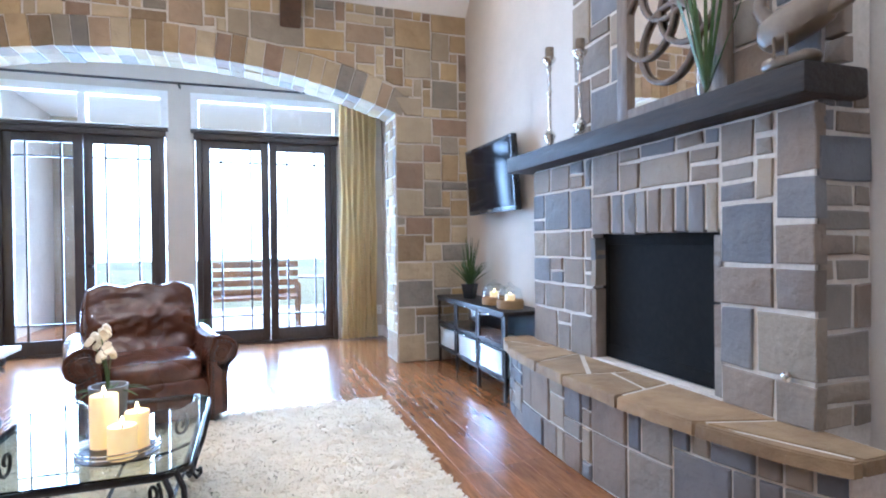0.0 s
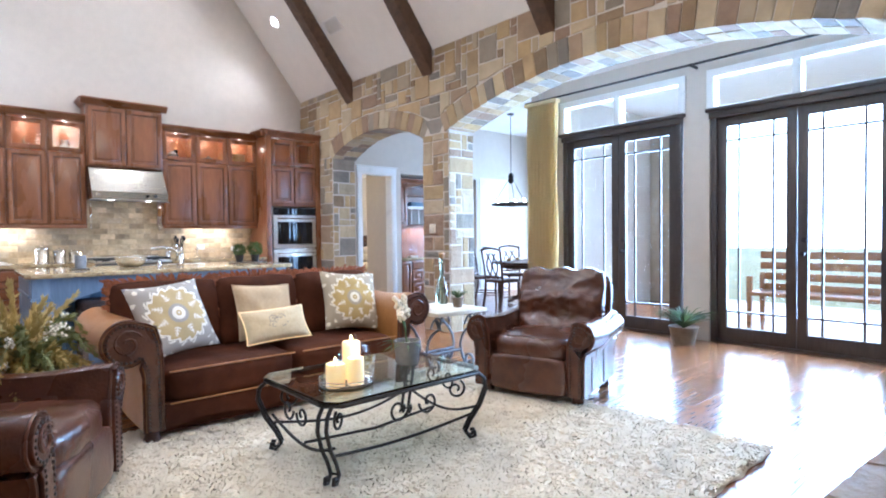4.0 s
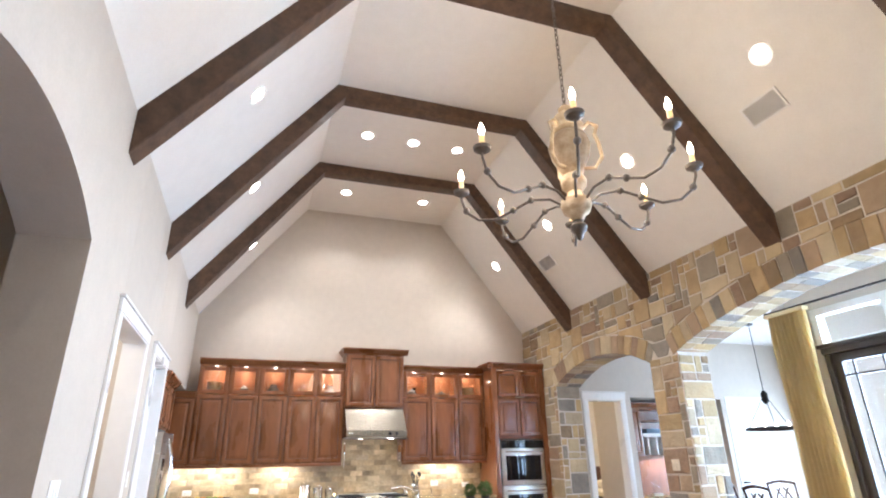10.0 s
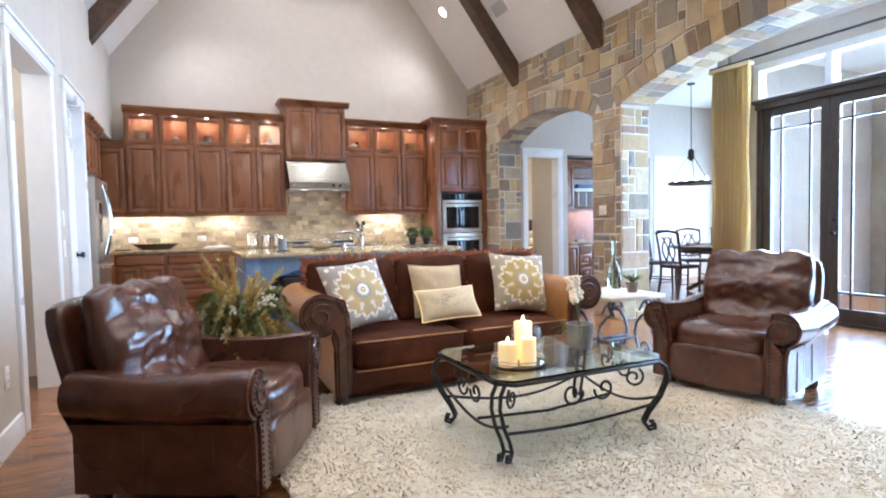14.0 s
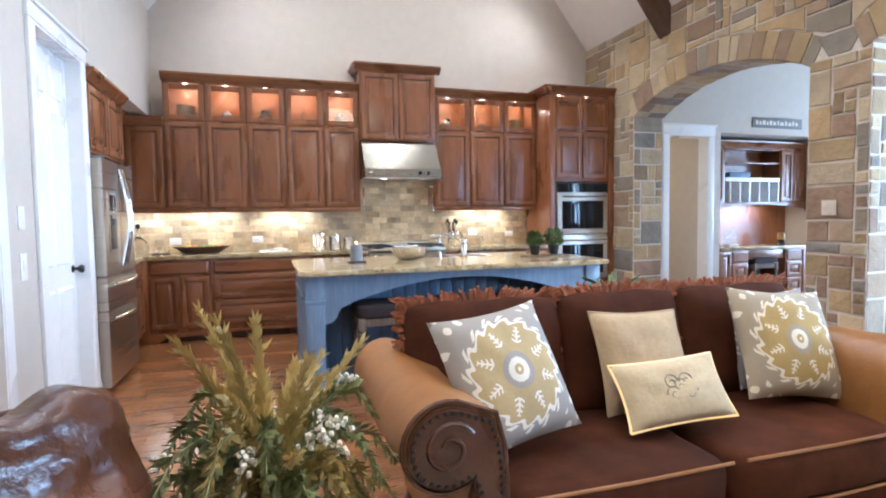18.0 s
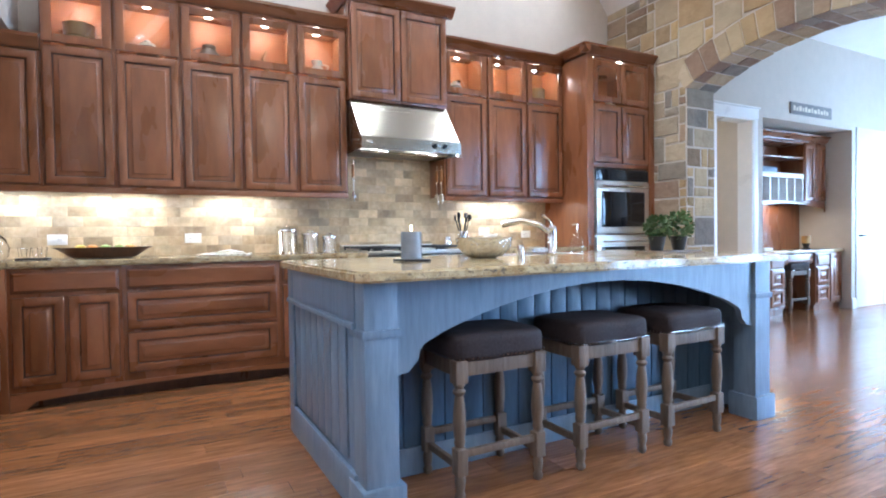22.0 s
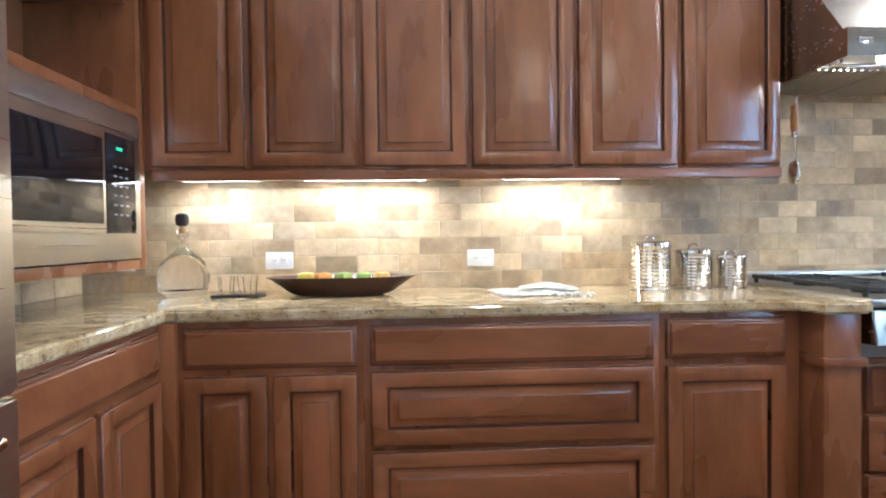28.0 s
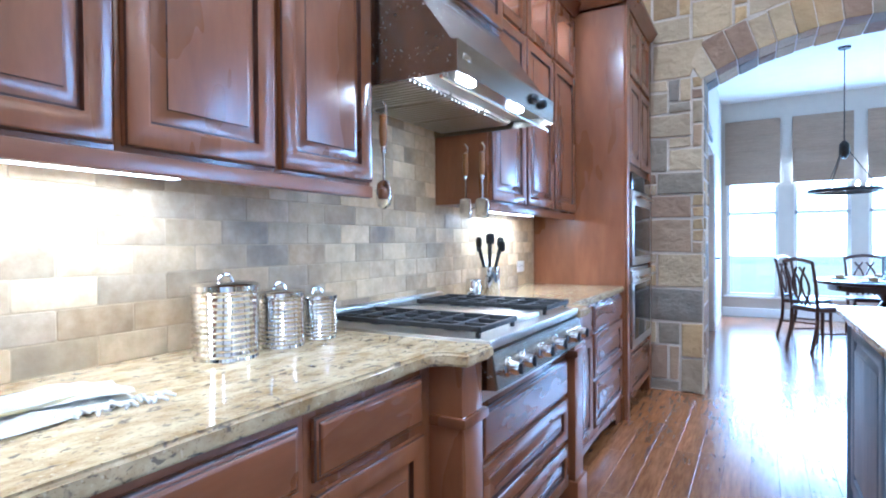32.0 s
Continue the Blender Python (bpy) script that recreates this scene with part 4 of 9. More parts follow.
# utensils hung on the cabinet sides
for k, (y, x, wide) in enumerate(((2.515, XU + 0.03, 0.062), (3.385, XU - 0.02, 0.075), (3.385, XU - 0.11, 0.066))):
    u = thing("utensil", "steel serving utensil with wooden handle hung from a hook", "utensil", (x, y, 1.38), "hanging utensils")
    part("hook", tube([(x, y, 1.70), (x + 0.014, y, 1.68), (x + 0.012, y, 1.655), (x, y, 1.65)], 0.005), CHROME, u)
    part("ferrule", lathe([(0.009, 0), (0.011, 0.012), (0.009, 0.024)], 10, (x, y, 1.525)), CHROME, u)
    part("handle", lathe([(0.008, 0), (0.013, 0.02), (0.015, 0.06), (0.012, 0.09), (0.014, 0.11), (0, 0.122)], 12, (x, y, 1.54)), TANLEATHER, u, "worn wooden handle")
    part("stem", tube([(x, y, 1.535), (x, y + 0.004, 1.47), (x, y, 1.41)], 0.0045), CHROME, u)
    part("bowl", cushion(wide, 0.016, 0.10, (x, y, 1.385), I4, 2.2 + k, None, 6), CHROME, u)

# base cabinets along the back wall
def base_row(units):
    for u0, u1, doors, drawers in units:
        cabinet("base_cabinet", "cherry base cabinet with raised panel doors and drawers", "+x", XB, u0, u1, 0.11, 0.875, 0.61, doors, drawers, group="kitchen base cabinets")


base_row([
    (0.19, 0.82, [(0.235, 0.505, 0.15, 0.695), (0.525, 0.80, 0.15, 0.695)], [(0.235, 0.80, 0.72, 0.855, 0)]),
    (0.82, 1.83, [], [(0.845, 1.805, 0.72, 0.855, 0), (0.845, 1.805, 0.45, 0.70, 1), (0.845, 1.805, 0.165, 0.43, 1)]),
    (1.83, 2.33, [(1.85, 2.27, 0.15, 0.695)], [(1.85, 2.27, 0.72, 0.855, 0)]),
    (3.56, 4.05, [(3.63, 4.03, 0.15, 0.695)], [(3.63, 4.03, 0.72, 0.855, 0)]),
    (4.05, 4.82, [], [(4.08, 4.79, 0.72, 0.855, 0), (4.08, 4.79, 0.45, 0.70, 1), (4.08, 4.79, 0.165, 0.43, 1)]),
])
for y0, y1 in ((0.19, 2.33), (3.56, 4.82)):
    o = [(y0, 0), (y0 + 0.10, 0), (y0 + 0.16, 0.05)] + [(y0 + 0.16 + (y1 - y0 - 0.32) * k / 12, 0.05 + 0.035 * math.sin(math.pi * k / 12)) for k in range(1, 12)] + [(y1 - 0.16, 0.05), (y1 - 0.10, 0), (y1, 0), (y1, 0.11), (y0, 0.11)]
    tagged(part("toe_valance", prism(o, 0.02, on("+x", XB + 0.002)), CHERRYH, None, "arched cherry valance under the base cabinets"), category="moulding", kind="structure")
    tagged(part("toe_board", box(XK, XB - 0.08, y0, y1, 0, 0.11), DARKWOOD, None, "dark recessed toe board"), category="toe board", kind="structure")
for y0 in (2.34, 3.42):
    c = thing("range_post", "square cherry pilaster beside the range", "cabinet", (XB, y0, 0))
    part("shaft", box(XK, XB + 0.10, y0, y0 + 0.13, 0.0, 0.875, 0.006), CHERRY, c)
    part("base", box(XB - 0.2, XB + 0.115, y0 - 0.012, y0 + 0.142, 0.0, 0.14, 0.008), CHERRY, c)
    part("collar", box(XB - 0.2, XB + 0.115, y0 - 0.012, y0 + 0.142, 0.70, 0.73, 0.006), CHERRY, c)

# worktops
def slab(name, outline, label, z0=0.877, z1=0.917):
    bm = bmesh.new()
    f = bm.faces.new([bm.verts.new((x, y, z0)) for x, y in outline])
    got = bmesh.ops.extrude_face_region(bm, geom=[f])
    bmesh.ops.translate(bm, verts=[v for v in got["geom"] if isinstance(v, bmesh.types.BMVert)], vec=(0, 0, z1 - z0))
    bmesh.ops.recalc_face_normals(bm, faces=bm.faces[:])
    bmesh.ops.bevel(bm, geom=[e for e in bm.edges if abs(e.verts[0].co.z - e.verts[1].co.z) < 1e-5], offset=0.008, segments=3, affect="EDGES")
    return tagged(part(name, bm, GRANITE, None, label), category="worktop")


XC = XB + 0.03
slab("worktop", [(XK + 0.002, -0.458), (-5.42, -0.458), (-5.42, 0.19), (XC - 0.0, 0.19), (XC, 2.28), (XC + 0.03, 2.31), (XC + 0.10, 2.32), (XC + 0.10, 2.482), (XK + 0.002, 2.482)], "gold and brown polished granite worktop, wrapping the corner")
slab("worktop", [(XK + 0.002, 3.408), (XC + 0.10, 3.408), (XC + 0.10, 3.57), (XC + 0.03, 3.58), (XC, 3.61), (XC, 4.815), (XK + 0.002, 4.815)], "gold and brown polished granite worktop beside the oven tower")

# range
rg = thing("gas_rangetop", "stainless steel professional gas rangetop with black grates", "rangetop", (XB, 2.945, 0.72))
part("body", box(XK + 0.05, XB + 0.07, 2.486, 3.404, 0.72, 0.895, 0.004), STEEL, rg)
part("control_panel", prism([(XB + 0.07, 0.77), (XB + 0.142, 0.775), (XB + 0.125, 0.885), (XB + 0.07, 0.90)], 0.918, Matrix.Translation((0, 2.486, 0)), 0.004), STEEL_TONED, rg)
part("cooktop", box(XK + 0.02, XB + 0.12, 2.486, 3.404, 0.895, 0.925, 0.006), STEEL, rg)
part("backguard", box(XK + 0.02, XK + 0.06, 2.486, 3.404, 0.925, 0.97, 0.004), STEEL, rg)
for y in (2.57, 2.69, 2.87, 3.02, 3.20, 3.32):
    k = part("knob", moved(lathe([(0.030, 0), (0.030, 0.012), (0.024, 0.016), (0.022, 0.045), (0.018, 0.05), (0, 0.05)], 18), pose(XB + 0.13, y, 0.832, 0, 90)), CHROME, rg, "round steel knob")
    part("grip", box(XB + 0.175, XB + 0.188, y - 0.004, y + 0.004, 0.815, 0.85, 0.001), BLACK, k)
for j in range(3):
    y0 = 2.50 + j * 0.302
    if j == 1:
        part("griddle_cover", box(XK + 0.10, XB + 0.06, y0 + 0.02, y0 + 0.28, 0.925, 0.945, 0.006), STEEL, rg)
        continue
    bm = bmesh.new()
    for y in (y0, y0 + 0.278):
        box(XK + 0.09, XB + 0.08, y, y + 0.014, 0.945, 0.962, 0.003, bm)
    for k in range(7):
        x = XK + 0.09 + k * (XB + 0.066 - XK - 0.09) / 6
        box(x, x + 0.014, y0, y0 + 0.29, 0.943, 0.960, 0.003, bm)
    for y in (y0 + 0.09, y0 + 0.19):
        box(XK + 0.09, XB + 0.08, y, y + 0.012, 0.943, 0.958, 0.003, bm)
    for x in (XK + 0.10, XB + 0.06):
        for y in (y0 + 0.004, y0 + 0.274):
            box(x, x + 0.012, y, y + 0.012, 0.925, 0.945, 0, bm)
    part("grate", bm, CASTI, rg, "black cast iron grate")
    for x in (XK + 0.24, XB - 0.08):
        part("burner", lathe([(0.05, 0), (0.05, 0.008), (0.034, 0.012), (0.034, 0.018), (0, 0.019)], 16, (x, y0 + 0.145, 0.924)), CASTI, rg)
cabinet("base_cabinet", "cherry drawer cabinet under the gas rangetop", "+x", XB + 0.06, 2.486, 3.404, 0.11, 0.715, 0.66, (), [(2.51, 3.38, 0.54, 0.70, 0), (2.51, 3.38, 0.335, 0.525, 1), (2.51, 3.38, 0.13, 0.32, 1)])
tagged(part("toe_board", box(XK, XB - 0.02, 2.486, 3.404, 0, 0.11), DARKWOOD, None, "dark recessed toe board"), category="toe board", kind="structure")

# oven tower
XT, T0, T1 = -6.14, 4.82, 5.765
tw = thing("oven_tower", "tall cherry cabinet with double wall ovens and lit glass doors", "cabinet", (XT, 5.3, 0))
bm = box(XK, XT, T0, T0 + 0.04, 0.0, 2.83, 0.003)
box(XK, XT, T1 - 0.04, T1, 0.0, 2.83, 0.003, bm)
box(XK, XK + 0.02, T0, T1, 0, 2.83, 0, bm)
box(XK, XT, T0 + 0.04, T1 - 0.04, 0.10, 0.44, 0.003, bm)
box(XK, XT, T0 + 0.04, T1 - 0.04, 1.72, 2.36, 0.003, bm)
box(XK, XT, T0, T1, 2.81, 2.83, 0, bm)
part("body", bm, CHERRY, tw)
part("frame", moved(box(T0, T0 + 0.085, -0.02, 0, 0.0, 2.83, 0.003, box(T1 - 0.085, T1, -0.02, 0, 0, 2.83, 0.003)), on("+x", XT)), CHERRY, tw)
part("crown", moulding(CROWN, (XT, T0 - 0.06, 2.83), (XT, T1, 2.83), "+x", moulding(CROWN, (XK + 0.25, T0, 2.83), (XT + 0.07, T0, 2.83), "-y")), CHERRYH, tw)
part("top", box(XK, XT, T0, T1, 2.83, 2.85), CHERRYH, tw)
TOWM = mid = (T0 + T1) / 2
for a, b in ((T0 + 0.09, mid - 0.006), (mid + 0.006, T1 - 0.09)):
    part("door", panelled(a, b, 1.76, 2.34, on("+x", XT + 0.022), RAISED, 0.02, None, RAISED_GLAZE), CHERRY, tw).data.materials.append(GLAZE)
    bm = bmesh.new()
    m = on("+x", XT + 0.022)
    for u0, u1, v0, v1 in ((a, a + 0.055, 2.375, 2.78), (b - 0.055, b, 2.375, 2.78), (a + 0.055, b - 0.055, 2.375, 2.43), (a + 0.055, b - 0.055, 2.725, 2.78)):
        box(u0, u1, 0, 0.02, v0, v1, 0.003, bm)
    gd = part("glass_door", moved(bm, m), CHERRY, tw)
    p = part("pane", moved(box(a + 0.055, b - 0.055, 0.009, 0.012, 2.43, 2.725), m), PANE, gd, smooth=0)
    p.visible_shadow = False
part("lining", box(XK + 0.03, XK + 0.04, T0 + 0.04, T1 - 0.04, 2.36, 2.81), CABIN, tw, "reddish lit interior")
lamp("puck_lamp", "POINT", (XT - 0.2, mid - 0.2, 2.73), 0.8, TUNG, size=0.02)
lamp("puck_lamp", "POINT", (XT - 0.2, mid + 0.2, 2.73), 0.8, TUNG, size=0.02)
part("drawer", panelled(T0 + 0.09, T1 - 0.09, 0.13, 0.42, on("+x", XT + 0.022), RAISED, 0.02, None, RAISED_GLAZE), CHERRYH, tw).data.materials.append(GLAZE)
O0, O1 = T0 + 0.10, T1 - 0.10
for z0, z1, top in ((0.46, 1.03, 0), (1.04, 1.70, 1)):
    ov = thing("wall_oven", "stainless steel wall oven with black glass door", "oven", (XT, mid, z0), "double ovens")
    part("body", box(XT - 0.55, XT + 0.012, O0, O1, z0, z1, 0.003), STEEL, ov)
    zz = z1 - (0.13 if top else 0.02)
    part("door", moved(box(O0 + 0.004, O1 - 0.004, -0.02, 0, z0 + 0.01, zz, 0.004), on("+x", XT + 0.014)), STEEL, ov)
    part("window", moved(box(O0 + 0.07, O1 - 0.07, -0.024, -0.019, z0 + 0.07, zz - 0.10, 0.003), on("+x", XT + 0.014)), BLACKG, ov, "black glass window")
    part("handle", tube([(XT + 0.075, O0 + 0.05, zz - 0.045), (XT + 0.075, O1 - 0.05, zz - 0.045)], 0.011), CHROME, ov)
    for y in (O0 + 0.08, O1 - 0.08):
        part("handle_post", tube([(XT + 0.03, y, zz - 0.045), (XT + 0.075, y, zz - 0.045)], 0.008), CHROME, ov)
    if top:
        part("control_panel", moved(box(O0 + 0.004, O1 - 0.004, -0.016, 0, z1 - 0.12, z1 - 0.005, 0.003), on("+x", XT + 0.014)), BLACKG, ov, "black glass control strip")

# short run by the refrigerator: base, microwave cabinet, open shelf, over-fridge doors
YB, YU = 0.16, -0.03
cabinet("base_cabinet", "cherry base cabinet with drawer and two doors", "+y", YB, 5.42, 6.15, 0.11, 0.875, 0.60, [(5.44, 5.77, 0.15, 0.695), (5.79, 6.13, 0.15, 0.695)], [(5.44, 6.13, 0.72, 0.855, 0)])
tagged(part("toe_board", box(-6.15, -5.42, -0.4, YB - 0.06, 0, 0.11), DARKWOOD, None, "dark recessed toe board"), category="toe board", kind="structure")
mc = thing("microwave_cabinet", "cherry cabinet with arched open shelf above a built-in microwave", "cabinet", (-6.0, -0.2, 1.16))
m = on("+y", YU)
for u0, u1 in ((5.42, 5.46), (6.44, 6.49)):
    part("side", moved(box(u0, u1, 0, 0.42, 1.04, 2.36, 0.003), m), CHERRY, mc)
part("back", moved(box(5.46, 6.44, 0.40, 0.42, 1.04, 2.36), m), CHERRY, mc)
for z in (1.04, 1.60, 2.34):
    part("board", moved(box(5.46, 6.44, 0, 0.40, z, z + 0.035, 0.003), m), CHERRYH, mc)
part("shelf", moved(box(5.46, 6.44, 0.03, 0.40, 2.02, 2.04, 0.003), m), CHERRYH, mc)
o = [(5.46, 2.22)] + [(5.50 + 0.90 * k / 12, 2.22 + 0.08 * math.sin(math.pi * k / 12)) for k in range(13)] + [(6.44, 2.22), (6.44, 2.345), (5.46, 2.345)]
part("arched_rail", prism(o, 0.02, m @ Matrix.Translation((0, -0.001, 0))), CHERRYH, mc)
part("crown", moulding(CROWN, (-5.42, YU, 2.345), (-6.49, YU, 2.345), "+y"), CHERRYH, mc)
KEYGREY = mat("grey_key_print", (0.16, 0.16, 0.17), None, 0.5, bump=0)
tagged(part("corner_filler", box(-6.185, -6.145, 0.10, 0.215, 0.0, 0.874, 0.003), CHERRY, None, "cherry filler post in the corner between base cabinets"), category="filler post", kind="structure")
mwm = m @ Matrix.Translation((0, 0, -0.10))
mw = thing("microwave", "built-in stainless steel microwave with black glass door", "microwave", (-5.95, -0.1, 1.08))
part("trim_frame", moved(box(5.47, 6.43, -0.012, 0.02, 1.18, 1.695, 0.004), mwm), STEEL, mw)
part("door", moved(box(5.54, 6.17, -0.03, 0.01, 1.27, 1.60, 0.004), mwm), STEEL, mw)
part("window", moved(box(5.57, 6.15, -0.034, -0.028, 1.30, 1.575, 0.003), mwm), BLACKG, mw, "black glass window")
part("control_panel", moved(box(6.175, 6.36, -0.03, 0.01, 1.27, 1.60, 0.004), mwm), BLACKG, mw, "black key panel")
part("display", moved(box(6.235, 6.27, -0.033, -0.029, 1.55, 1.56, 0.001), mwm), glow("green_display", (0.1, 0.9, 0.4), 0.25), mw, "small green lit display")
for r in range(6):
    for q in range(3):
        part("key", moved(box(6.215 + 0.036 * q, 6.235 + 0.036 * q, -0.0315, -0.029, 1.33 + 0.032 * r, 1.336 + 0.032 * r, 0.0005), mwm), KEYGREY, mw)
part("vent_strip", moved(box(5.50, 6.40, -0.02, -0.01, 1.62, 1.68, 0.003), mwm), STEEL, mw)
c = cabinet("wall_cabinet", "cherry cabinet above the refrigerator with two doors", "+y", YS - 0.01, 4.42, 5.42, 1.79, 2.29, 0.62, [(4.44, 4.91, 1.81, 2.27), (4.93, 5.40, 1.81, 2.27)])
part("crown", moulding(CROWN, (-4.40, YS - 0.01, 2.29), (-5.42, YS - 0.01, 2.29), "+y"), CHERRYH, c)
part("side", box(-5.42, -5.40, -0.45, YS - 0.01, 0, 1.79), CHERRY, c)

# refrigerator
YF = 0.28
fr = thing("refrigerator", "stainless steel french door refrigerator with water dispenser", "refrigerator", (-4.9, 0.0, 0))
part("body", box(-5.36, -4.45, -0.42, YF - 0.07, 0.02, 1.74, 0.006), POTGREY, fr, "dark grey sides")
FM = on("+y", YF)


def bulged(u0, u1, z0, z1, m, depth=0.07, bulge=0.012):
    bm = bmesh.new()
    n = 8
    cols = []
    for k in range(n + 1):
        u = u0 + (u1 - u0) * k / n
        s = (k / n) * 2 - 1
        out = -bulge * (1 - s * s)
        cols.append([bm.verts.new(p) for p in ((u, depth, z0), (u, out, z0), (u, out, z1), (u, depth, z1))])
    for a, b in zip(cols, cols[1:]):
        for j in range(4):
            i = (j + 1) % 4
            bm.faces.new((a[j], b[j], b[i], a[i]))
    bm.faces.new(cols[0])
    bm.faces.new(cols[-1][::-1])
    bmesh.ops.recalc_face_normals(bm, faces=bm.faces[:])
    bmesh.ops.bevel(bm, geom=[e for e in bm.edges if e.calc_face_angle(0) > 0.8], offset=0.006, segments=2, affect="EDGES")
    return moved(bm, m)


for a, b, z0, z1, nm in ((4.45, 4.90, 0.875, 1.74, "door"), (4.906, 5.36, 0.875, 1.74, "door"), (4.45, 5.36, 0.62, 0.868, "drawer"), (4.45, 5.36, 0.05, 0.612, "drawer")):
    d = part(nm, bulged(a, b, z0, z1, FM), STEEL, fr)
    if nm == "door":
        u = 4.862 if a < 4.6 else 4.944
        pts = [(u, -0.02 - 0.055 * math.sin(math.pi * k / 14), 0.93 + 0.76 * k / 14) for k in range(15)]
        part("handle", moved(tube(pts, 0.014, 10), FM), CHROME, d, "bowed steel handle")
        if a < 4.6:
            part("dispenser", moved(box(4.53, 4.74, -0.016, 0.0, 1.05, 1.50, 0.004), FM), STEEL, d, "water and ice dispenser")
            part("niche", moved(box(4.55, 4.72, -0.018, -0.013, 1.07, 1.33, 0.002), FM), BLACK, d, "dark dispenser niche")
            part("screen", moved(box(4.55, 4.72, -0.019, -0.013, 1.36, 1.48, 0.002), FM), BLACKG, d)
            part("spout", moved(box(4.60, 4.67, -0.035, -0.01, 1.30, 1.35, 0.004), FM), STEEL, d)
    else:
        zc = z1 - 0.06
        pts = [(4.53 + 0.75 * k / 14, -0.02 - 0.05 * math.sin(math.pi * k / 14), zc) for k in range(15)]
        part("handle", moved(tube(pts, 0.014, 10), FM), CHROME, d, "bowed steel handle")
for a in (4.47, 5.27):
    part("hinge", moved(box(a, a + 0.07, 0.0, 0.10, 1.74, 1.76, 0.004), FM), POTGREY, fr)
part("foot", box(-5.3, -4.5, -0.3, YF - 0.1, 0, 0.05), BLACK, fr)

# island
IX0, IX1, IY0, IY1 = -5.05, -3.75, 1.60, 4.09
isl = thing("kitchen_island", "blue-grey painted island with arched apron, corner posts and beadboard", "kitchen island", ((IX0 + IX1) / 2, 2.8, 0))
BX0, BX1 = IX0 + 0.06, -4.17
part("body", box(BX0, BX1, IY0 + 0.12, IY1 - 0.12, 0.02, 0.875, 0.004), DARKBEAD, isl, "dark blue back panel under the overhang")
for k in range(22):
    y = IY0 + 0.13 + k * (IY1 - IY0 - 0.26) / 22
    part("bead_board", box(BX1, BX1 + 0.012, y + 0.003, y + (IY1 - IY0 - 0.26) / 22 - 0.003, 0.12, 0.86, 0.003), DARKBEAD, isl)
part("back_skirting", box(BX1, BX1 + 0.018, IY0 + 0.13, IY1 - 0.13, 0.0, 0.12, 0.004), ISLE, isl)
for y0, y1, sg in ((IY0 + 0.06, IY0 + 0.10, -1), (IY1 - 0.10, IY1 - 0.06, 1)):
    e = part("end_panel", box(BX0, -3.98, y0, y1, 0.02, 0.875, 0.003), ISLE, isl, "grooved blue-grey end panel")
    yy = y0 if sg < 0 else y1
    n = 8
    for k in range(n):
        x = BX0 + 0.09 + k * (3.0 - 2.16) / n
        part("board", box(x + 0.003, x + 0.102, min(yy, yy + sg * 0.010), max(yy, yy + sg * 0.010), 0.17, 0.70, 0.003), ISLE, e)
    part("top_rail", box(BX0, -3.94, min(yy, yy + sg * 0.018), max(yy, yy + sg * 0.018), 0.71, 0.875, 0.004), ISLE, e)
    part("lip", box(BX0 - 0.01, -3.93, min(yy, yy + sg * 0.03), max(yy, yy + sg * 0.03), 0.695, 0.72, 0.005), ISLE, e)
    part("skirting", box(BX0 - 0.01, -3.94, min(yy, yy + sg * 0.022), max(yy, yy + sg * 0.022), 0.0, 0.15, 0.005), ISLE, e)
    part("back_stile", box(BX0 - 0.02, BX0 + 0.085, min(yy, yy + sg * 0.02), max(yy, yy + sg * 0.02), 0.0, 0.875, 0.004), ISLE, e)
for y0 in (IY0 + 0.05, IY1 - 0.18):
    p = part("post", box(-3.975, -3.845, y0, y0 + 0.13, 0.0, 0.875, 0.005), ISLE, isl)
    part("foot_block", box(-3.995, -3.825, y0 - 0.02, y0 + 0.15, 0.0, 0.13, 0.008), ISLE, p)
    part("collar", box(-3.985, -3.835, y0 - 0.01, y0 + 0.14, 0.67, 0.70, 0.006), ISLE, p)
a0, a1 = IY0 + 0.18, IY1 - 0.18
o = [(a0, 0.875), (a0, 0.52), (a0 + 0.05, 0.53), (a0 + 0.09, 0.57), (a0 + 0.10, 0.61)]
o += [(a0 + 0.12 + (a1 - a0 - 0.24) * k / 24, 0.63 + 0.19 * math.sin(math.pi * k / 24) ** 0.8) for k in range(25)]
o += [(a1 - 0.10, 0.61), (a1 - 0.09, 0.57), (a1 - 0.05, 0.53), (a1, 0.52), (a1, 0.875)]
part("arched_apron", prism(o, 0.03, on("+x", -3.865)), ISLE, isl, "arched blue-grey apron")
part("kitchen_face", box(BX0 - 0.004, BX0 - 0.001, IY0 + 0.10, IY1 - 0.10, 0.02, 0.875), ISLE, isl, "blue-grey cabinet front")
for y0 in (2.12, 2.845, 3.57):
    part("kitchen_door", panelled(-y0 - 0.34, -y0 + 0.34, 0.15, 0.85, on("-x", BX0 - 0.022), RAISED, 0.018), ISLE, isl)
slab("worktop", [(IX0, IY0 + 0.04), (IX0 + 0.04, IY0), (IX1 - 0.04, IY0), (IX1, IY0 + 0.04), (IX1, IY1 - 0.04), (IX1 - 0.04, IY1), (IX0 + 0.04, IY1), (IX0, IY1 - 0.04)], "gold and brown polished granite island top with chiselled edge")

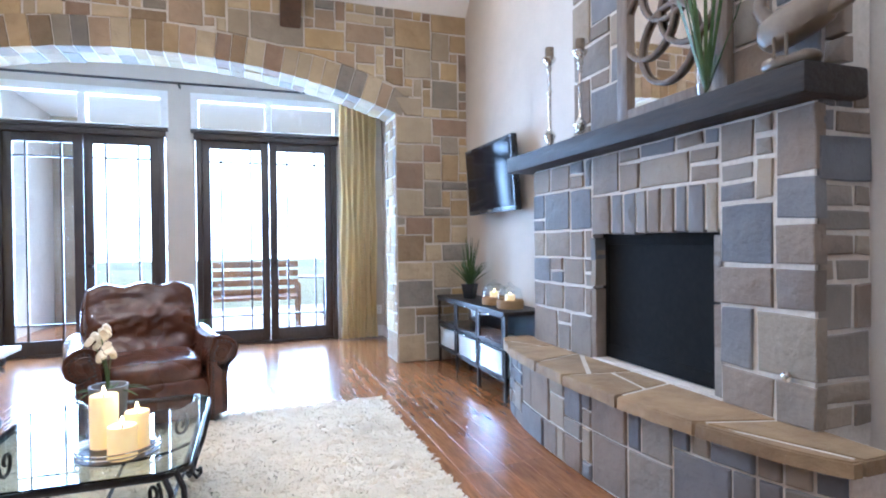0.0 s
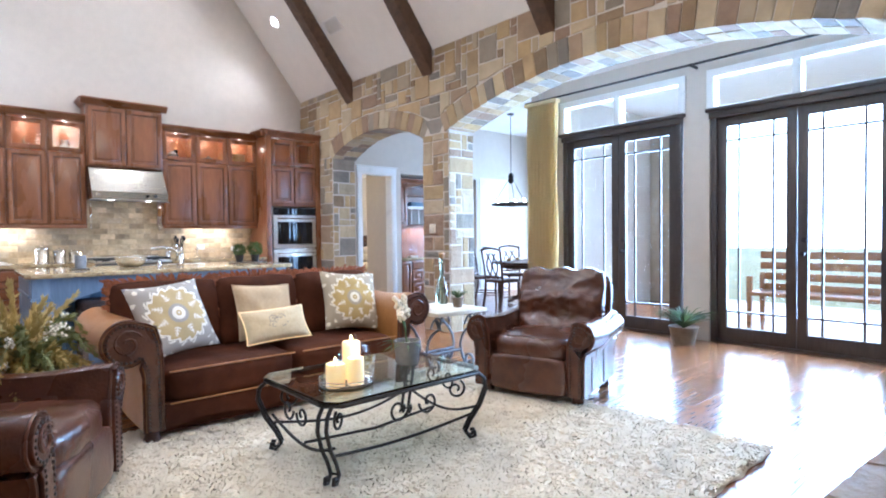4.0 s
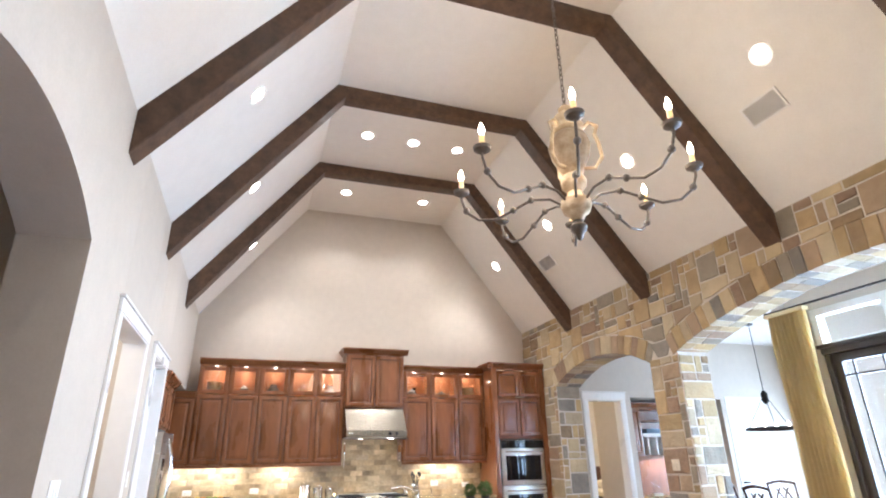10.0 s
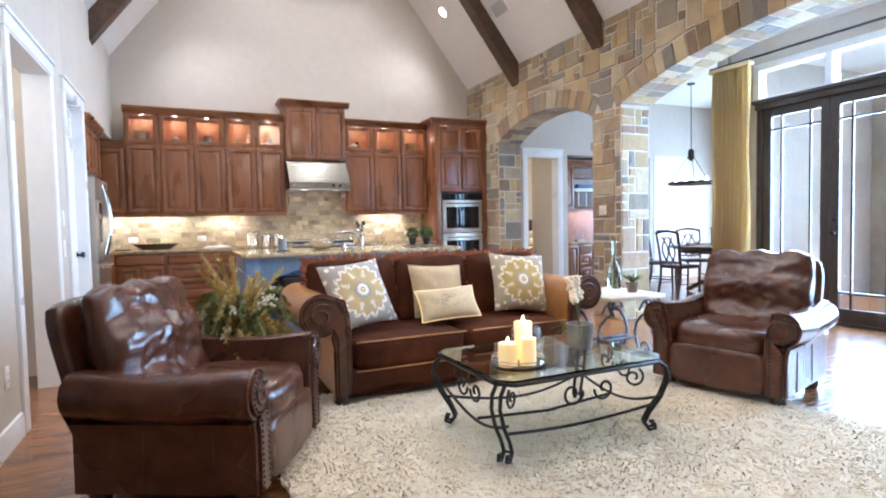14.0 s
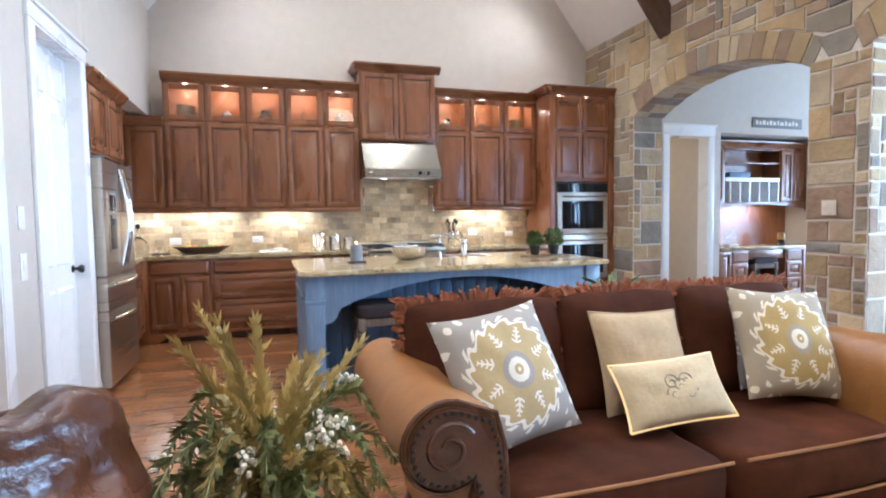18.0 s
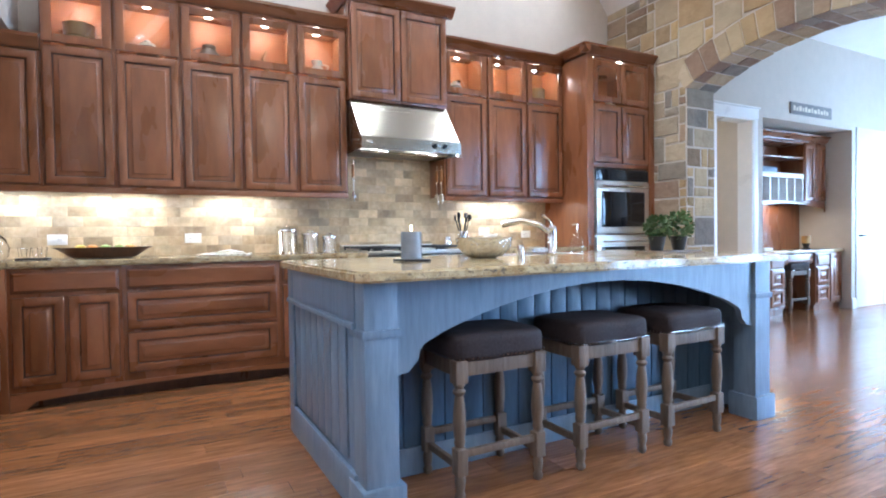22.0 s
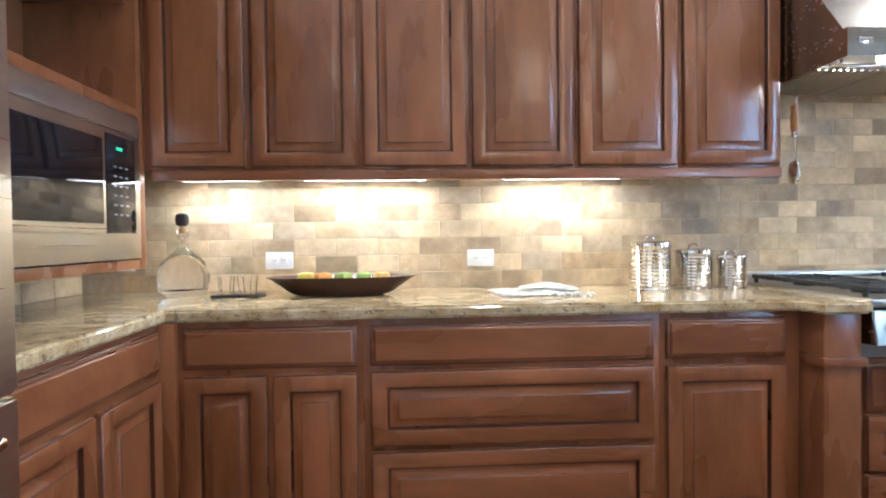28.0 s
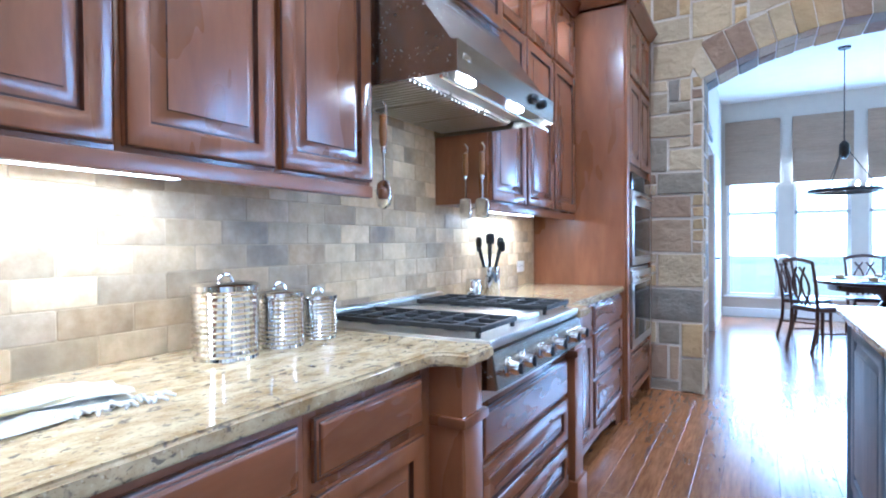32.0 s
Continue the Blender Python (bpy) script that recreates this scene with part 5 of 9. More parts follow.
# counter stools
st = thing("counter_stool", "backless stool with nailed brown seat and turned grey oak legs", "stool", local=True, group="stools at the island")
part("seat", cushion(0.45, 0.355, 0.112, (0, 0, 0.594), I4, 5.5, None, 12, 0.003), STOOLS, st, "domed brown upholstered seat")
for sy in (-1, 1):
    part("apron", box(-0.165, 0.165, sy * 0.145 - 0.011, sy * 0.145 + 0.011, 0.485, 0.548, 0.003), STOOLW, st)
for sx in (-1, 1):
    part("apron", box(sx * 0.192 - 0.011, sx * 0.192 + 0.011, -0.12, 0.12, 0.485, 0.548, 0.003), STOOLW, st)
LEGP = [(0.012, 0), (0.019, 0.008), (0.021, 0.02), (0.015, 0.034), (0.019, 0.05), (0.022, 0.075), (0.018, 0.095), (0.022, 0.10)]
LEGQ = [(0.022, 0.205), (0.018, 0.212), (0.023, 0.228), (0.020, 0.24), (0.025, 0.27), (0.027, 0.31), (0.024, 0.36), (0.019, 0.40), (0.016, 0.412), (0.024, 0.42), (0.026, 0.430), (0.017, 0.442), (0.023, 0.452), (0.024, 0.46)]
for sx in (-1, 1):
    for sy in (-1, 1):
        c = (sx * 0.19, sy * 0.143, 0)
        leg = part("leg", lathe(LEGQ, 16, c, lathe(LEGP, 16, c)), STOOLW, st)
        part("block", box(c[0] - 0.024, c[0] + 0.024, c[1] - 0.024, c[1] + 0.024, 0.10, 0.205, 0.004), STOOLW, leg)
        part("block", box(c[0] - 0.027, c[0] + 0.027, c[1] - 0.027, c[1] + 0.027, 0.46, 0.55, 0.004), STOOLW, leg)
for sy in (-1, 1):
    part("stretcher", box(-0.168, 0.168, sy * 0.143 - 0.011, sy * 0.143 + 0.011, 0.165, 0.195, 0.005), STOOLW, st)
for sx in (-1, 1):
    part("stretcher", box(sx * 0.19 - 0.011, sx * 0.19 + 0.011, -0.12, 0.12, 0.115, 0.145, 0.005), STOOLW, st)
bm = bmesh.new()
for k in range(21):
    for sy in (-1, 1):
        cushion(0.009, 0.006, 0.010, (-0.20 + 0.40 * k / 20, sy * 0.173, 0.557), I4, 2, bm, 1)
for k in range(16):
    for sx in (-1, 1):
        cushion(0.006, 0.009, 0.010, (sx * 0.221, -0.15 + 0.30 * k / 15, 0.557), I4, 2, bm, 1)
part("nailheads", bm, CHROME, st, "silver nailheads", kind="stuff")
st.matrix_basis = pose(-4.00, 2.23, 0, 0, 0, 90)
copy_thing(st, pose(-3.98, 2.83, 0, 0, 0, 90))
copy_thing(st, pose(-3.98, 3.38, 0, 0, 0, 91))

# recessed downlights
SL = (RIDGE - SPRING) / (Y1 - YS)
SN = (RIDGE - SPRING) / (YN - Y2)


def downlight(x, y, z, tilt, energy=60, spot=True):
    d = thing("downlight", "round white recessed ceiling lamp, lit", "ceiling light", (x, y, z), "recessed lamps")
    m = pose(x, y, z, tilt)
    part("trim_ring", moved(lathe([(0.095, -0.012), (0.098, -0.004), (0.098, 0.0), (0.07, 0.0), (0.065, -0.010)], 24, caps=False), m), TRIM, d)
    part("lens", moved(lathe([(0.068, -0.008), (0.068, 0.004)], 20), m), CAN, d, "glowing lens")
    if spot:
        n = m.to_3x3() @ Vector((0, 0, -1))
        at = Vector((x, y, z)) + n * 0.07
        lamp("downlight_lamp", "SPOT", tuple(at), energy, WARM, tuple(at + n * 0.6 + Vector((0, 0.001, -0.8))), size=0.06, cone=120)


for x, y in ((-4.165, 2.276), (-4.165, 2.933), (-4.165, 3.59), (-5.95, 2.273), (-5.95, 3.608)):
    downlight(x, y, RIDGE, 0)
TILT, TILTN = math.degrees(math.atan(SL)), math.degrees(math.atan(SN))
for x, x2 in ((-6.08, -5.95), (-4.20, -4.0), (-2.30, -2.14), (-0.43, -0.25), (1.45, 1.60)):
    downlight(x, 4.99, SPRING + SN * (YN - 4.99) - 0.002, -TILTN)
    downlight(x2, 0.90, SPRING + SL * (0.90 - YS), TILT)
# strips under the wall cabinets
for y0, y1 in ((0.02, 0.36), (0.52, 1.06), (1.36, 1.90), (3.75, 4.45)):
    s = thing("strip_light", "slim lit strip lamp under the wall cabinets", "strip light", (XU - 0.17, y0, UZ0 - 0.02), "under-cabinet strips")
    part("housing", box(XU - 0.21, XU - 0.13, y0, y1, UZ0 - 0.016, UZ0 - 0.0005, 0.003), WHITEP, s)
    part("tube", box(XU - 0.195, XU - 0.145, y0 + 0.01, y1 - 0.01, UZ0 - 0.022, UZ0 - 0.016, 0.002), STRIP, s, "glowing tube")
    lamp("strip_lamp", "AREA", (XU - 0.17, (y0 + y1) / 2, UZ0 - 0.026), 2.3 * (y1 - y0) / 0.6, WARM, size=(y1 - y0, 0.05)).matrix_basis = pose(XU - 0.17, (y0 + y1) / 2, UZ0 - 0.026, 0, 0, 90)

# living room ------------------------------------------------------------
def spiral(cx, cz, r0, r1, a0, a1, n=18):
    return [(cx + (r0 + (r1 - r0) * k / n) * math.cos(radians(a0 + (a1 - a0) * k / n)), cz + (r0 + (r1 - r0) * k / n) * math.sin(radians(a0 + (a1 - a0) * k / n))) for k in range(n + 1)]


def arm_outline(sg, x_in, cx, cz, r, x_out, grow=0.0):
    """Front view of a scroll arm: a narrow post that swings outwards into a roll."""
    q = r + grow
    pts = [(x_in - grow, 0.09), (x_in - grow, cz - r * 0.9), (x_in - grow + 0.01, cz - r * 0.1), (x_in + 0.035, cz + q * 0.62)]
    a0 = 118
    pts += [(cx + q * math.cos(radians(a0 - (a0 + 128) * k / 18)), cz + q * math.sin(radians(a0 - (a0 + 128) * k / 18))) for k in range(19)]
    pts += [(x_out + 0.015 + grow, cz - r * 1.15), (x_out + grow, cz - r * 1.6), (x_out + grow, 0.09)]
    return [(sg * x, z) for x, z in pts]


def scroll_arm(thing_ob, sg, x_in, cx, cz, r, x_out, depth, y_front, skin, face, label="", seam=False):
    """Arm board with its own front panel, edge piping and nailheads."""
    bm = bmesh.new()
    out = arm_outline(sg, x_in, cx, cz, r, x_out)
    n = len(out)
    rows = []
    for j in range(13):
        f = j / 12
        y = y_front + 0.02 + (depth - 0.02) * f
        dip = -0.025 * math.sin(math.pi * f) ** 1.5
        rows.append([bm.verts.new((x + 0.004 * noise.noise(Vector((x * 6, y * 7, z * 6))), y, z + (dip if z > cz - r else 0) + 0.004 * noise.noise(Vector((x * 5, y * 9, z * 5 + 4))))) for x, z in out])
    for a, b in zip(rows, rows[1:]):
        for k in range(n):
            i = (k + 1) % n
            bm.faces.new((a[k], a[i], b[i], b[k]))
    bm.faces.new(rows[0][::-1])
    bm.faces.new(rows[-1])
    bmesh.ops.recalc_face_normals(bm, faces=bm.faces[:])
    a = part("arm", bm, skin, thing_ob, label, smooth=60)
    part("front_panel", prism(arm_outline(sg, x_in + 0.012, cx, cz, r - 0.012, x_out - 0.012), 0.03, Matrix.Translation((0, y_front, 0)), 0.008), face, a, "dark leather scroll front")
    part("piping", tube([(x, y_front + 0.02, z) for x, z in out], 0.008, 6), face, a)
    curl = [(sg * (cx + (x - cx)), y_front - 0.002, z) for x, z in spiral(cx, cz, r * 0.62, r * 0.16, 150, -330, 26)]
    part("curl", tube(curl, 0.007, 6), face, a)
    pts = arm_outline(sg, x_in + 0.026, cx, cz, r - 0.026, x_out - 0.026)
    bm = bmesh.new()
    run = 0.0
    for p, q in zip(pts, pts[1:]):
        d = math.dist(p, q)
        while run < d:
            f = run / d
            h = lathe([(0.0075, 0), (0.006, 0.004), (0, 0.006)], 7)
            h.transform(Matrix.Translation((p[0] + (q[0] - p[0]) * f, y_front - 0.001, p[1] + (q[1] - p[1]) * f)) @ pose(0, 0, 0, 90))
            joined(bm, h)
            run += 0.024
        run -= d
    part("nailheads", bm, IRON, a, "row of dark nailheads", kind="stuff")
    if seam:
        for y in (0.25, 0.62):
            yy = y_front + depth * y
            part("seam", tube([(sg * (x_out + 0.002), yy, 0.10), (sg * (x_out + 0.002), yy, cz - r * 1.5)], 0.004, 5), face, a)
    return a


def back_cushion(w, h, d, lobes, seed):
    """A stuffed, creased back cushion with a lobed top; x across, z up, front along -y."""
    bm = bmesh.new()
    nx, nz = 40, 34
    sides = []
    for sg in (-1, 1):
        g = []
        for j in range(nz + 1):
            g.append([])
            for i in range(nx + 1):
                u, v = 2 * i / nx - 1, 2 * j / nz - 1
                top = lobes * (0.5 - 0.5 * math.cos(3 * math.pi * (u + 1))) * max(0, v) ** 2
                th = ((1 - abs(u) ** 3.2) * (1 - abs(v) ** 3.6)) ** 0.40
                x = u * w / 2 * (1 - 0.05 * abs(v) ** 3) * (1 - 0.06 * max(0, -v))
                z = v * h / 2 * (1 - 0.05 * abs(u) ** 4) + top
                y = sg * d / 2 * th * (1.0 + 0.22 * math.sin(2.2 * math.pi * v + 0.6))
                if sg < 0:
                    big = noise.noise(Vector((u * 1.7 + seed, v * 2.6, seed)))
                    crease = abs(noise.noise(Vector((u * 3.4 + 1.5 * v + seed, v * 4.6 - u * 1.2, 2.0)))) ** 0.6
                    fine = abs(noise.noise(Vector((u * 9 + 3 * v, v * 10 - 4 * u, seed + 4)))) ** 0.7
                    y += th * (0.030 * big + 0.030 * (0.55 - crease) * -1 + 0.010 * fine)
                g[-1].append(bm.verts.new((x, y, z)))
        for j in range(nz):
            for i in range(nx):
                bm.faces.new((g[j][i], g[j][i + 1], g[j + 1][i + 1], g[j + 1][i]))
        sides.append(g)
    bmesh.ops.remove_doubles(bm, verts=bm.verts[:], dist=0.0006)
    bmesh.ops.recalc_face_normals(bm, faces=bm.faces[:])
    return bm


def armchair():
    c = thing("leather_recliner", "dark brown leather recliner with rolled arms and wrinkled back", "armchair", local=True, group="leather recliners")
    W, D = 0.96, 0.90
    part("base", box(-0.32, 0.32, -D / 2 + 0.06, D / 2 - 0.08, 0.07, 0.33, 0.02), LEATHER, c)
    part("seat", cushion(0.60, 0.66, 0.20, (0, -0.12, 0.39), I4, 3.5, None, 14, 0.008), LEATHER, c, "sagging seat cushion")
    part("footrest", cushion(0.60, 0.07, 0.27, (0, -D / 2 + 0.03, 0.21), I4, 5, None, 8, 0.003), LEATHER, c)
    tilt = pose(0, 0, 0, -15)
    part("backrest", moved(back_cushion(0.74, 0.60, 0.22, 0.028, 3.0), Matrix.Translation((0, 0.25, 0.635)) @ tilt), LEATHER, c, "wrinkled pillow back with a scalloped top", smooth=80)
    part("back_shell", cushion(0.76, 0.09, 0.74, (0, 0.385, 0.53), tilt, 6, None, 10), LEATHER, c)
    for sg in (-1, 1):
        scroll_arm(c, sg, 0.305, 0.39, 0.505, 0.102, 0.42, D - 0.10, -D / 2, LEATHER, LEATHER, "", True)
        for y in (-D / 2 + 0.10, D / 2 - 0.16):
            part("foot", lathe([(0.035, 0), (0.045, 0.03), (0.04, 0.07), (0.04, 0.10)], 14, (sg * 0.35, y, 0)), DARKWOOD, c)
    return c


chair = armchair()
chair.matrix_basis = pose(-0.52, 4.655, 0, 0, 0, 16)
tagged(chair, "dark brown leather recliner standing before the porch doors")
chair2 = copy_thing(chair, pose(-0.80, 1.18, 0, 0, 0, 152))
tagged(chair2, "dark brown leather recliner standing beside the sofa and dried flowers")

# sofa
so = thing("sofa", "brown chenille sofa with tan leather rolled arms", "sofa", local=True)
SEAT, SD = 1.72, 1.0
part("base", box(-SEAT / 2 - 0.02, SEAT / 2 + 0.02, -SD / 2 + 0.05, SD / 2 - 0.04, 0.06, 0.24, 0.02), SUEDE, so, "brown base")
o = [(-SEAT / 2, 0.24), (-SEAT / 2, 0.10)] + [(-SEAT / 2 + SEAT * k / 36, 0.085 + 0.035 * abs(math.sin(2 * math.pi * k / 24))) for k in range(1, 36)] + [(SEAT / 2, 0.10), (SEAT / 2, 0.24)]
part("front_rail", prism(o, 0.03, Matrix.Translation((0, -SD / 2 + 0.02, 0)), 0.004), SUEDE, so, "scalloped brown front rail")
for sx in (-1, 1):
    x = sx * SEAT / 4
    cu = part("seat_cushion", cushion(SEAT / 2 - 0.008, 0.80, 0.22, (x, -0.10, 0.33), I4, 5, None, 16, 0.008), SUEDE, so)
    for z in (0.425, 0.235):
        part("piping", tube([(x - SEAT / 4 + 0.03, -0.478, z), (x, -0.492, z + 0.004), (x + SEAT / 4 - 0.03, -0.478, z)], 0.006), TANLEATHER, cu, "tan piping")
part("backrest", cushion(SEAT + 0.10, 0.22, 0.60, (0, 0.36, 0.50), pose(0, 0, 0, -10), 5, None, 12, 0.006), SUEDE, so)
for sg in (-1, 1):
    scroll_arm(so, sg, SEAT / 2 + 0.005, 1.05, 0.622, 0.132, SEAT / 2 + 0.11, SD - 0.10, -SD / 2 + 0.01, TANLEATHER, LEATHER, "tan leather rolled arm")
    for y in (-SD / 2 + 0.08, SD / 2 - 0.10):
        part("foot", lathe([(0.03, 0), (0.05, 0.03), (0.04, 0.06), (0.04, 0.11)], 14, (sg * 0.92, y, 0)), DARKWOOD, so)
so.matrix_basis = pose(-1.82, 2.93, 0, 0, 0, 90)
SOFA = so.matrix_basis.copy()


def motif(name, base, outer, ink):
    """A printed cloth: rings round a middle with a ring of sprigs, in object space of the pillow."""
    m = mat(name, base, [c * 1.08 for c in base], 0.85, scale=60, bump=0.1, large=0.08)
    t = m.node_tree
    b = t.nodes["Principled BSDF"]
    src = b.inputs["Base Color"].links[0].from_socket
    co = t.nodes.new("ShaderNodeTexCoord")
    sp = t.nodes.new("ShaderNodeSeparateXYZ")
    t.links.new(co.outputs["Object"], sp.inputs[0])

    def mth(op, a, b2=None, c=None):
        nd = t.nodes.new("ShaderNodeMath")
        nd.operation = op
        for k, v in enumerate((a, b2, c)):
            if v is None:
                continue
            if isinstance(v, (int, float)):
                nd.inputs[k].default_value = v
            else:
                t.links.new(v, nd.inputs[k])
        return nd.outputs[0]

    x, z = sp.outputs[0], sp.outputs[2]
    r = mth("SQRT", mth("ADD", mth("MULTIPLY", x, x), mth("MULTIPLY", z, z)))
    ang = mth("ARCTAN2", z, x)
    band = lambda a0, a1: mth("MULTIPLY", mth("GREATER_THAN", r, a0), mth("LESS_THAN", r, a1))
    # eight little trees that point outwards: a trunk and four pairs of swept branches
    side = mth("ABSOLUTE", mth("SUBTRACT", mth("FRACT", mth("MULTIPLY", ang, 8 / (2 * math.pi))), 0.5))
    off = mth("MULTIPLY", mth("MULTIPLY", side, r), 2 * math.pi / 8)
    lift = mth("MULTIPLY_ADD", off, -0.7, r)
    rungs = mth("LESS_THAN", mth("FRACT", mth("MULTIPLY", lift, 1 / 0.019)), 0.40)
    cone = mth("LESS_THAN", off, mth("MULTIPLY_ADD", r, -0.26, 0.050))
    trunk = mth("LESS_THAN", off, 0.0035)
    tree = mth("MULTIPLY", band(0.098, 0.160), mth("MAXIMUM", mth("MULTIPLY", rungs, cone), trunk))
    # hooked border ring, with curls thrown outwards
    hook = mth("MULTIPLY_ADD", mth("SINE", mth("MULTIPLY_ADD", ang, 16.0, mth("MULTIPLY", r, 90.0))), 0.010, 0.183)
    edge = mth("LESS_THAN", mth("ABSOLUTE", mth("SUBTRACT", r, hook)), 0.0065)
    fan = mth("MULTIPLY", band(0.188, 0.212), mth("GREATER_THAN", mth("SINE", mth("MULTIPLY_ADD", ang, 16.0, mth("MULTIPLY", r, 110.0))), 0.75))
    # leaf curls out in the corners
    wx, wz = mth("SINE", mth("MULTIPLY_ADD", x, 95.0, mth("MULTIPLY", z, 40.0))), mth("SINE", mth("MULTIPLY_ADD", z, 95.0, mth("MULTIPLY", x, -40.0)))
    leaf = mth("MULTIPLY", band(0.248, 0.5), mth("GREATER_THAN", mth("ADD", wx, wz), 0.95))
    scal = mth("MULTIPLY_ADD", mth("SINE", mth("MULTIPLY", ang, 22.0)), 0.002, 0.044)
    ring = mth("MULTIPLY", mth("GREATER_THAN", r, 0.020), mth("LESS_THAN", r, scal))
    out = mth("MAXIMUM", mth("MAXIMUM", ring, mth("LESS_THAN", r, 0.007)), tree)
    out = mth("MAXIMUM", mth("MAXIMUM", out, leaf), mth("MAXIMUM", edge, fan))
    far = mth("MAXIMUM", mth("GREATER_THAN", r, hook), band(0.044, 0.066))
    rim = t.nodes.new("ShaderNodeMix")
    rim.data_type = "RGBA"
    t.links.new(far, rim.inputs[0])
    t.links.new(src, rim.inputs[6])
    rim.inputs[7].default_value = (*outer, 1)
    mx = t.nodes.new("ShaderNodeMix")
    mx.data_type = "RGBA"
    t.links.new(out, mx.inputs[0])
    t.links.new(rim.outputs[2], mx.inputs[6])
    mx.inputs[7].default_value = (*ink, 1)
    t.links.new(mx.outputs[2], b.inputs["Base Color"])
    return m


GREYMOTIF = motif("grey_printed_cloth", (0.43, 0.32, 0.15), (0.33, 0.295, 0.255), (0.74, 0.69, 0.60))
GOLDMOTIF = motif("gold_printed_cloth", (0.42, 0.285, 0.095), (0.37, 0.30, 0.205), (0.76, 0.68, 0.52))
BEIGE = mat("beige_cloth", (0.44, 0.315, 0.175), (0.50, 0.375, 0.225), 0.9, scale=50, bump=0.15, large=0.08)
CREAMCL = mat("cream_cloth", (0.54, 0.42, 0.25), (0.61, 0.495, 0.315), 0.9, scale=50, bump=0.15, large=0.08)


def stuffed(w, h, d, seed=0.0, n=18):
    """A square pillow with pointed corners, thin at its edges."""
    bm = bmesh.new()
    for sg in (-1, 1):
        g = []
        for j in range(n + 1):
            g.append([])
            for i in range(n + 1):
                u, v = 2 * i / n - 1, 2 * j / n - 1
                th = max(0.0, (1 - u * u) * (1 - v * v)) ** 0.45
                x = u * w / 2 * (1 - 0.07 * (1 - v * v) * u * u)
                z = v * h / 2 * (1 - 0.07 * (1 - u * u) * v * v)
                y = sg * d / 2 * th * (1 + 0.16 * noise.noise(Vector((u * 2.4 + seed, v * 2.4, sg * 3))))
                g[-1].append(bm.verts.new((x, y, z)))
        for j in range(n):
            for i in range(n):
                bm.faces.new((g[j][i], g[j][i + 1], g[j + 1][i + 1], g[j + 1][i]))
    bmesh.ops.remove_doubles(bm, verts=bm.verts[:], dist=0.0005)
    bmesh.ops.recalc_face_normals(bm, faces=bm.faces[:])
    return bm


def pillow(name, label, material, w, h, d, x, y, z, lean, turn=0, spin=0, trim="", trim_mat=None):
    p = thing(name, label, "pillow", local=True, group="sofa pillows")
    fringe = trim == "fringe"
    part("cover", cushion(w, d, h, (0, 0, 0), I4, 4.0, None, 14, 0.008, 0.35) if fringe else stuffed(w, h, d, x), material, p, smooth=60)
    e = [(-1, -1), (1, -1), (1, 1), (-1, 1)]
    rim = []
    for (a, b), (c, f) in zip(e, e[1:] + e[:1]):
        for k in range(15):
            u, v = a + (c - a) * k / 15, b + (f - b) * k / 15
            rim.append(Vector((u * w / 2 * (1 - 0.07 * (1 - v * v)), 0, v * h / 2 * (1 - 0.07 * (1 - u * u)))))
    rim.append(rim[0])
    if fringe:
        bm = bmesh.new()
        for a0, b0 in zip(rim, rim[1:]):
            for q in range(6):
                a = a0.lerp(b0, q / 6) * 0.955
                if a.z < -h * 0.28:
                    continue
                way = a.normalized() * random.uniform(0.045, 0.085) + Vector((random.uniform(-0.018, 0.018), random.uniform(-0.034, 0.026), random.uniform(-0.012, 0.016)))
                tube([a, a + way * 0.6 + Vector((0, 0, 0.008)), a + way], 0.013, 4, bm, 0.007)
        part("fringe", bm, trim_mat, p, "russet tufted fringe", kind="stuff")
    elif trim:
        part("piping", tube(rim, 0.005, 6), trim_mat, p)
    if trim == "beads":
        for cx, cz, s in ((-0.035, 0.02, 1), (0.035, 0.02, -1), (-0.035, -0.025, -1), (0.035, -0.025, 1), (0.0, 0.0, 1)):
            part("monogram_scroll", tube([(cx + s * u, -d / 2 * 0.96 - 0.001, cz + v) for u, v in spiral(0, 0, 0.034, 0.006, 0, 500, 22)], 0.0022, 4), POTGREY, p, "grey embroidered scroll")
    p.matrix_basis = SOFA @ pose(x, y, z, lean, spin, turn)
    return p


for x, w in ((-0.66, 0.68), (0.0, 0.62), (0.66, 0.68)):
    pillow("back_pillow", "brown chenille back pillow with tufted russet fringe", SUEDE, w, 0.50, 0.20, x, 0.20, 0.67, -14, 0, 0, "fringe", FRINGE)
pillow("throw_pillow", "grey and white printed square pillow leaning on the sofa arm", GREYMOTIF, 0.50, 0.50, 0.17, -0.71, -0.12, 0.70, -28, 16, -4)
pillow("throw_pillow", "gold and cream printed square pillow", GOLDMOTIF, 0.50, 0.50, 0.17, 0.68, -0.06, 0.69, -24, -6, 5)
pillow("throw_pillow", "white printed square pillow behind the gold one", GREYMOTIF, 0.44, 0.44, 0.13, 0.76, 0.08, 0.68, -18, -10, -4)
pillow("throw_pillow", "plain beige square pillow", BEIGE, 0.46, 0.42, 0.14, -0.03, 0.0, 0.665, -22, 4, 3, "piping", BEIGE)
# The trim shares the candles' emitting wax, so it glows faintly too.
pillow("throw_pillow", "small cream oblong pillow with beaded edge and monogram", CREAMCL, 0.48, 0.26, 0.12, -0.03, -0.18, 0.585, -34, -2, -2, "beads", GLOWWAX)
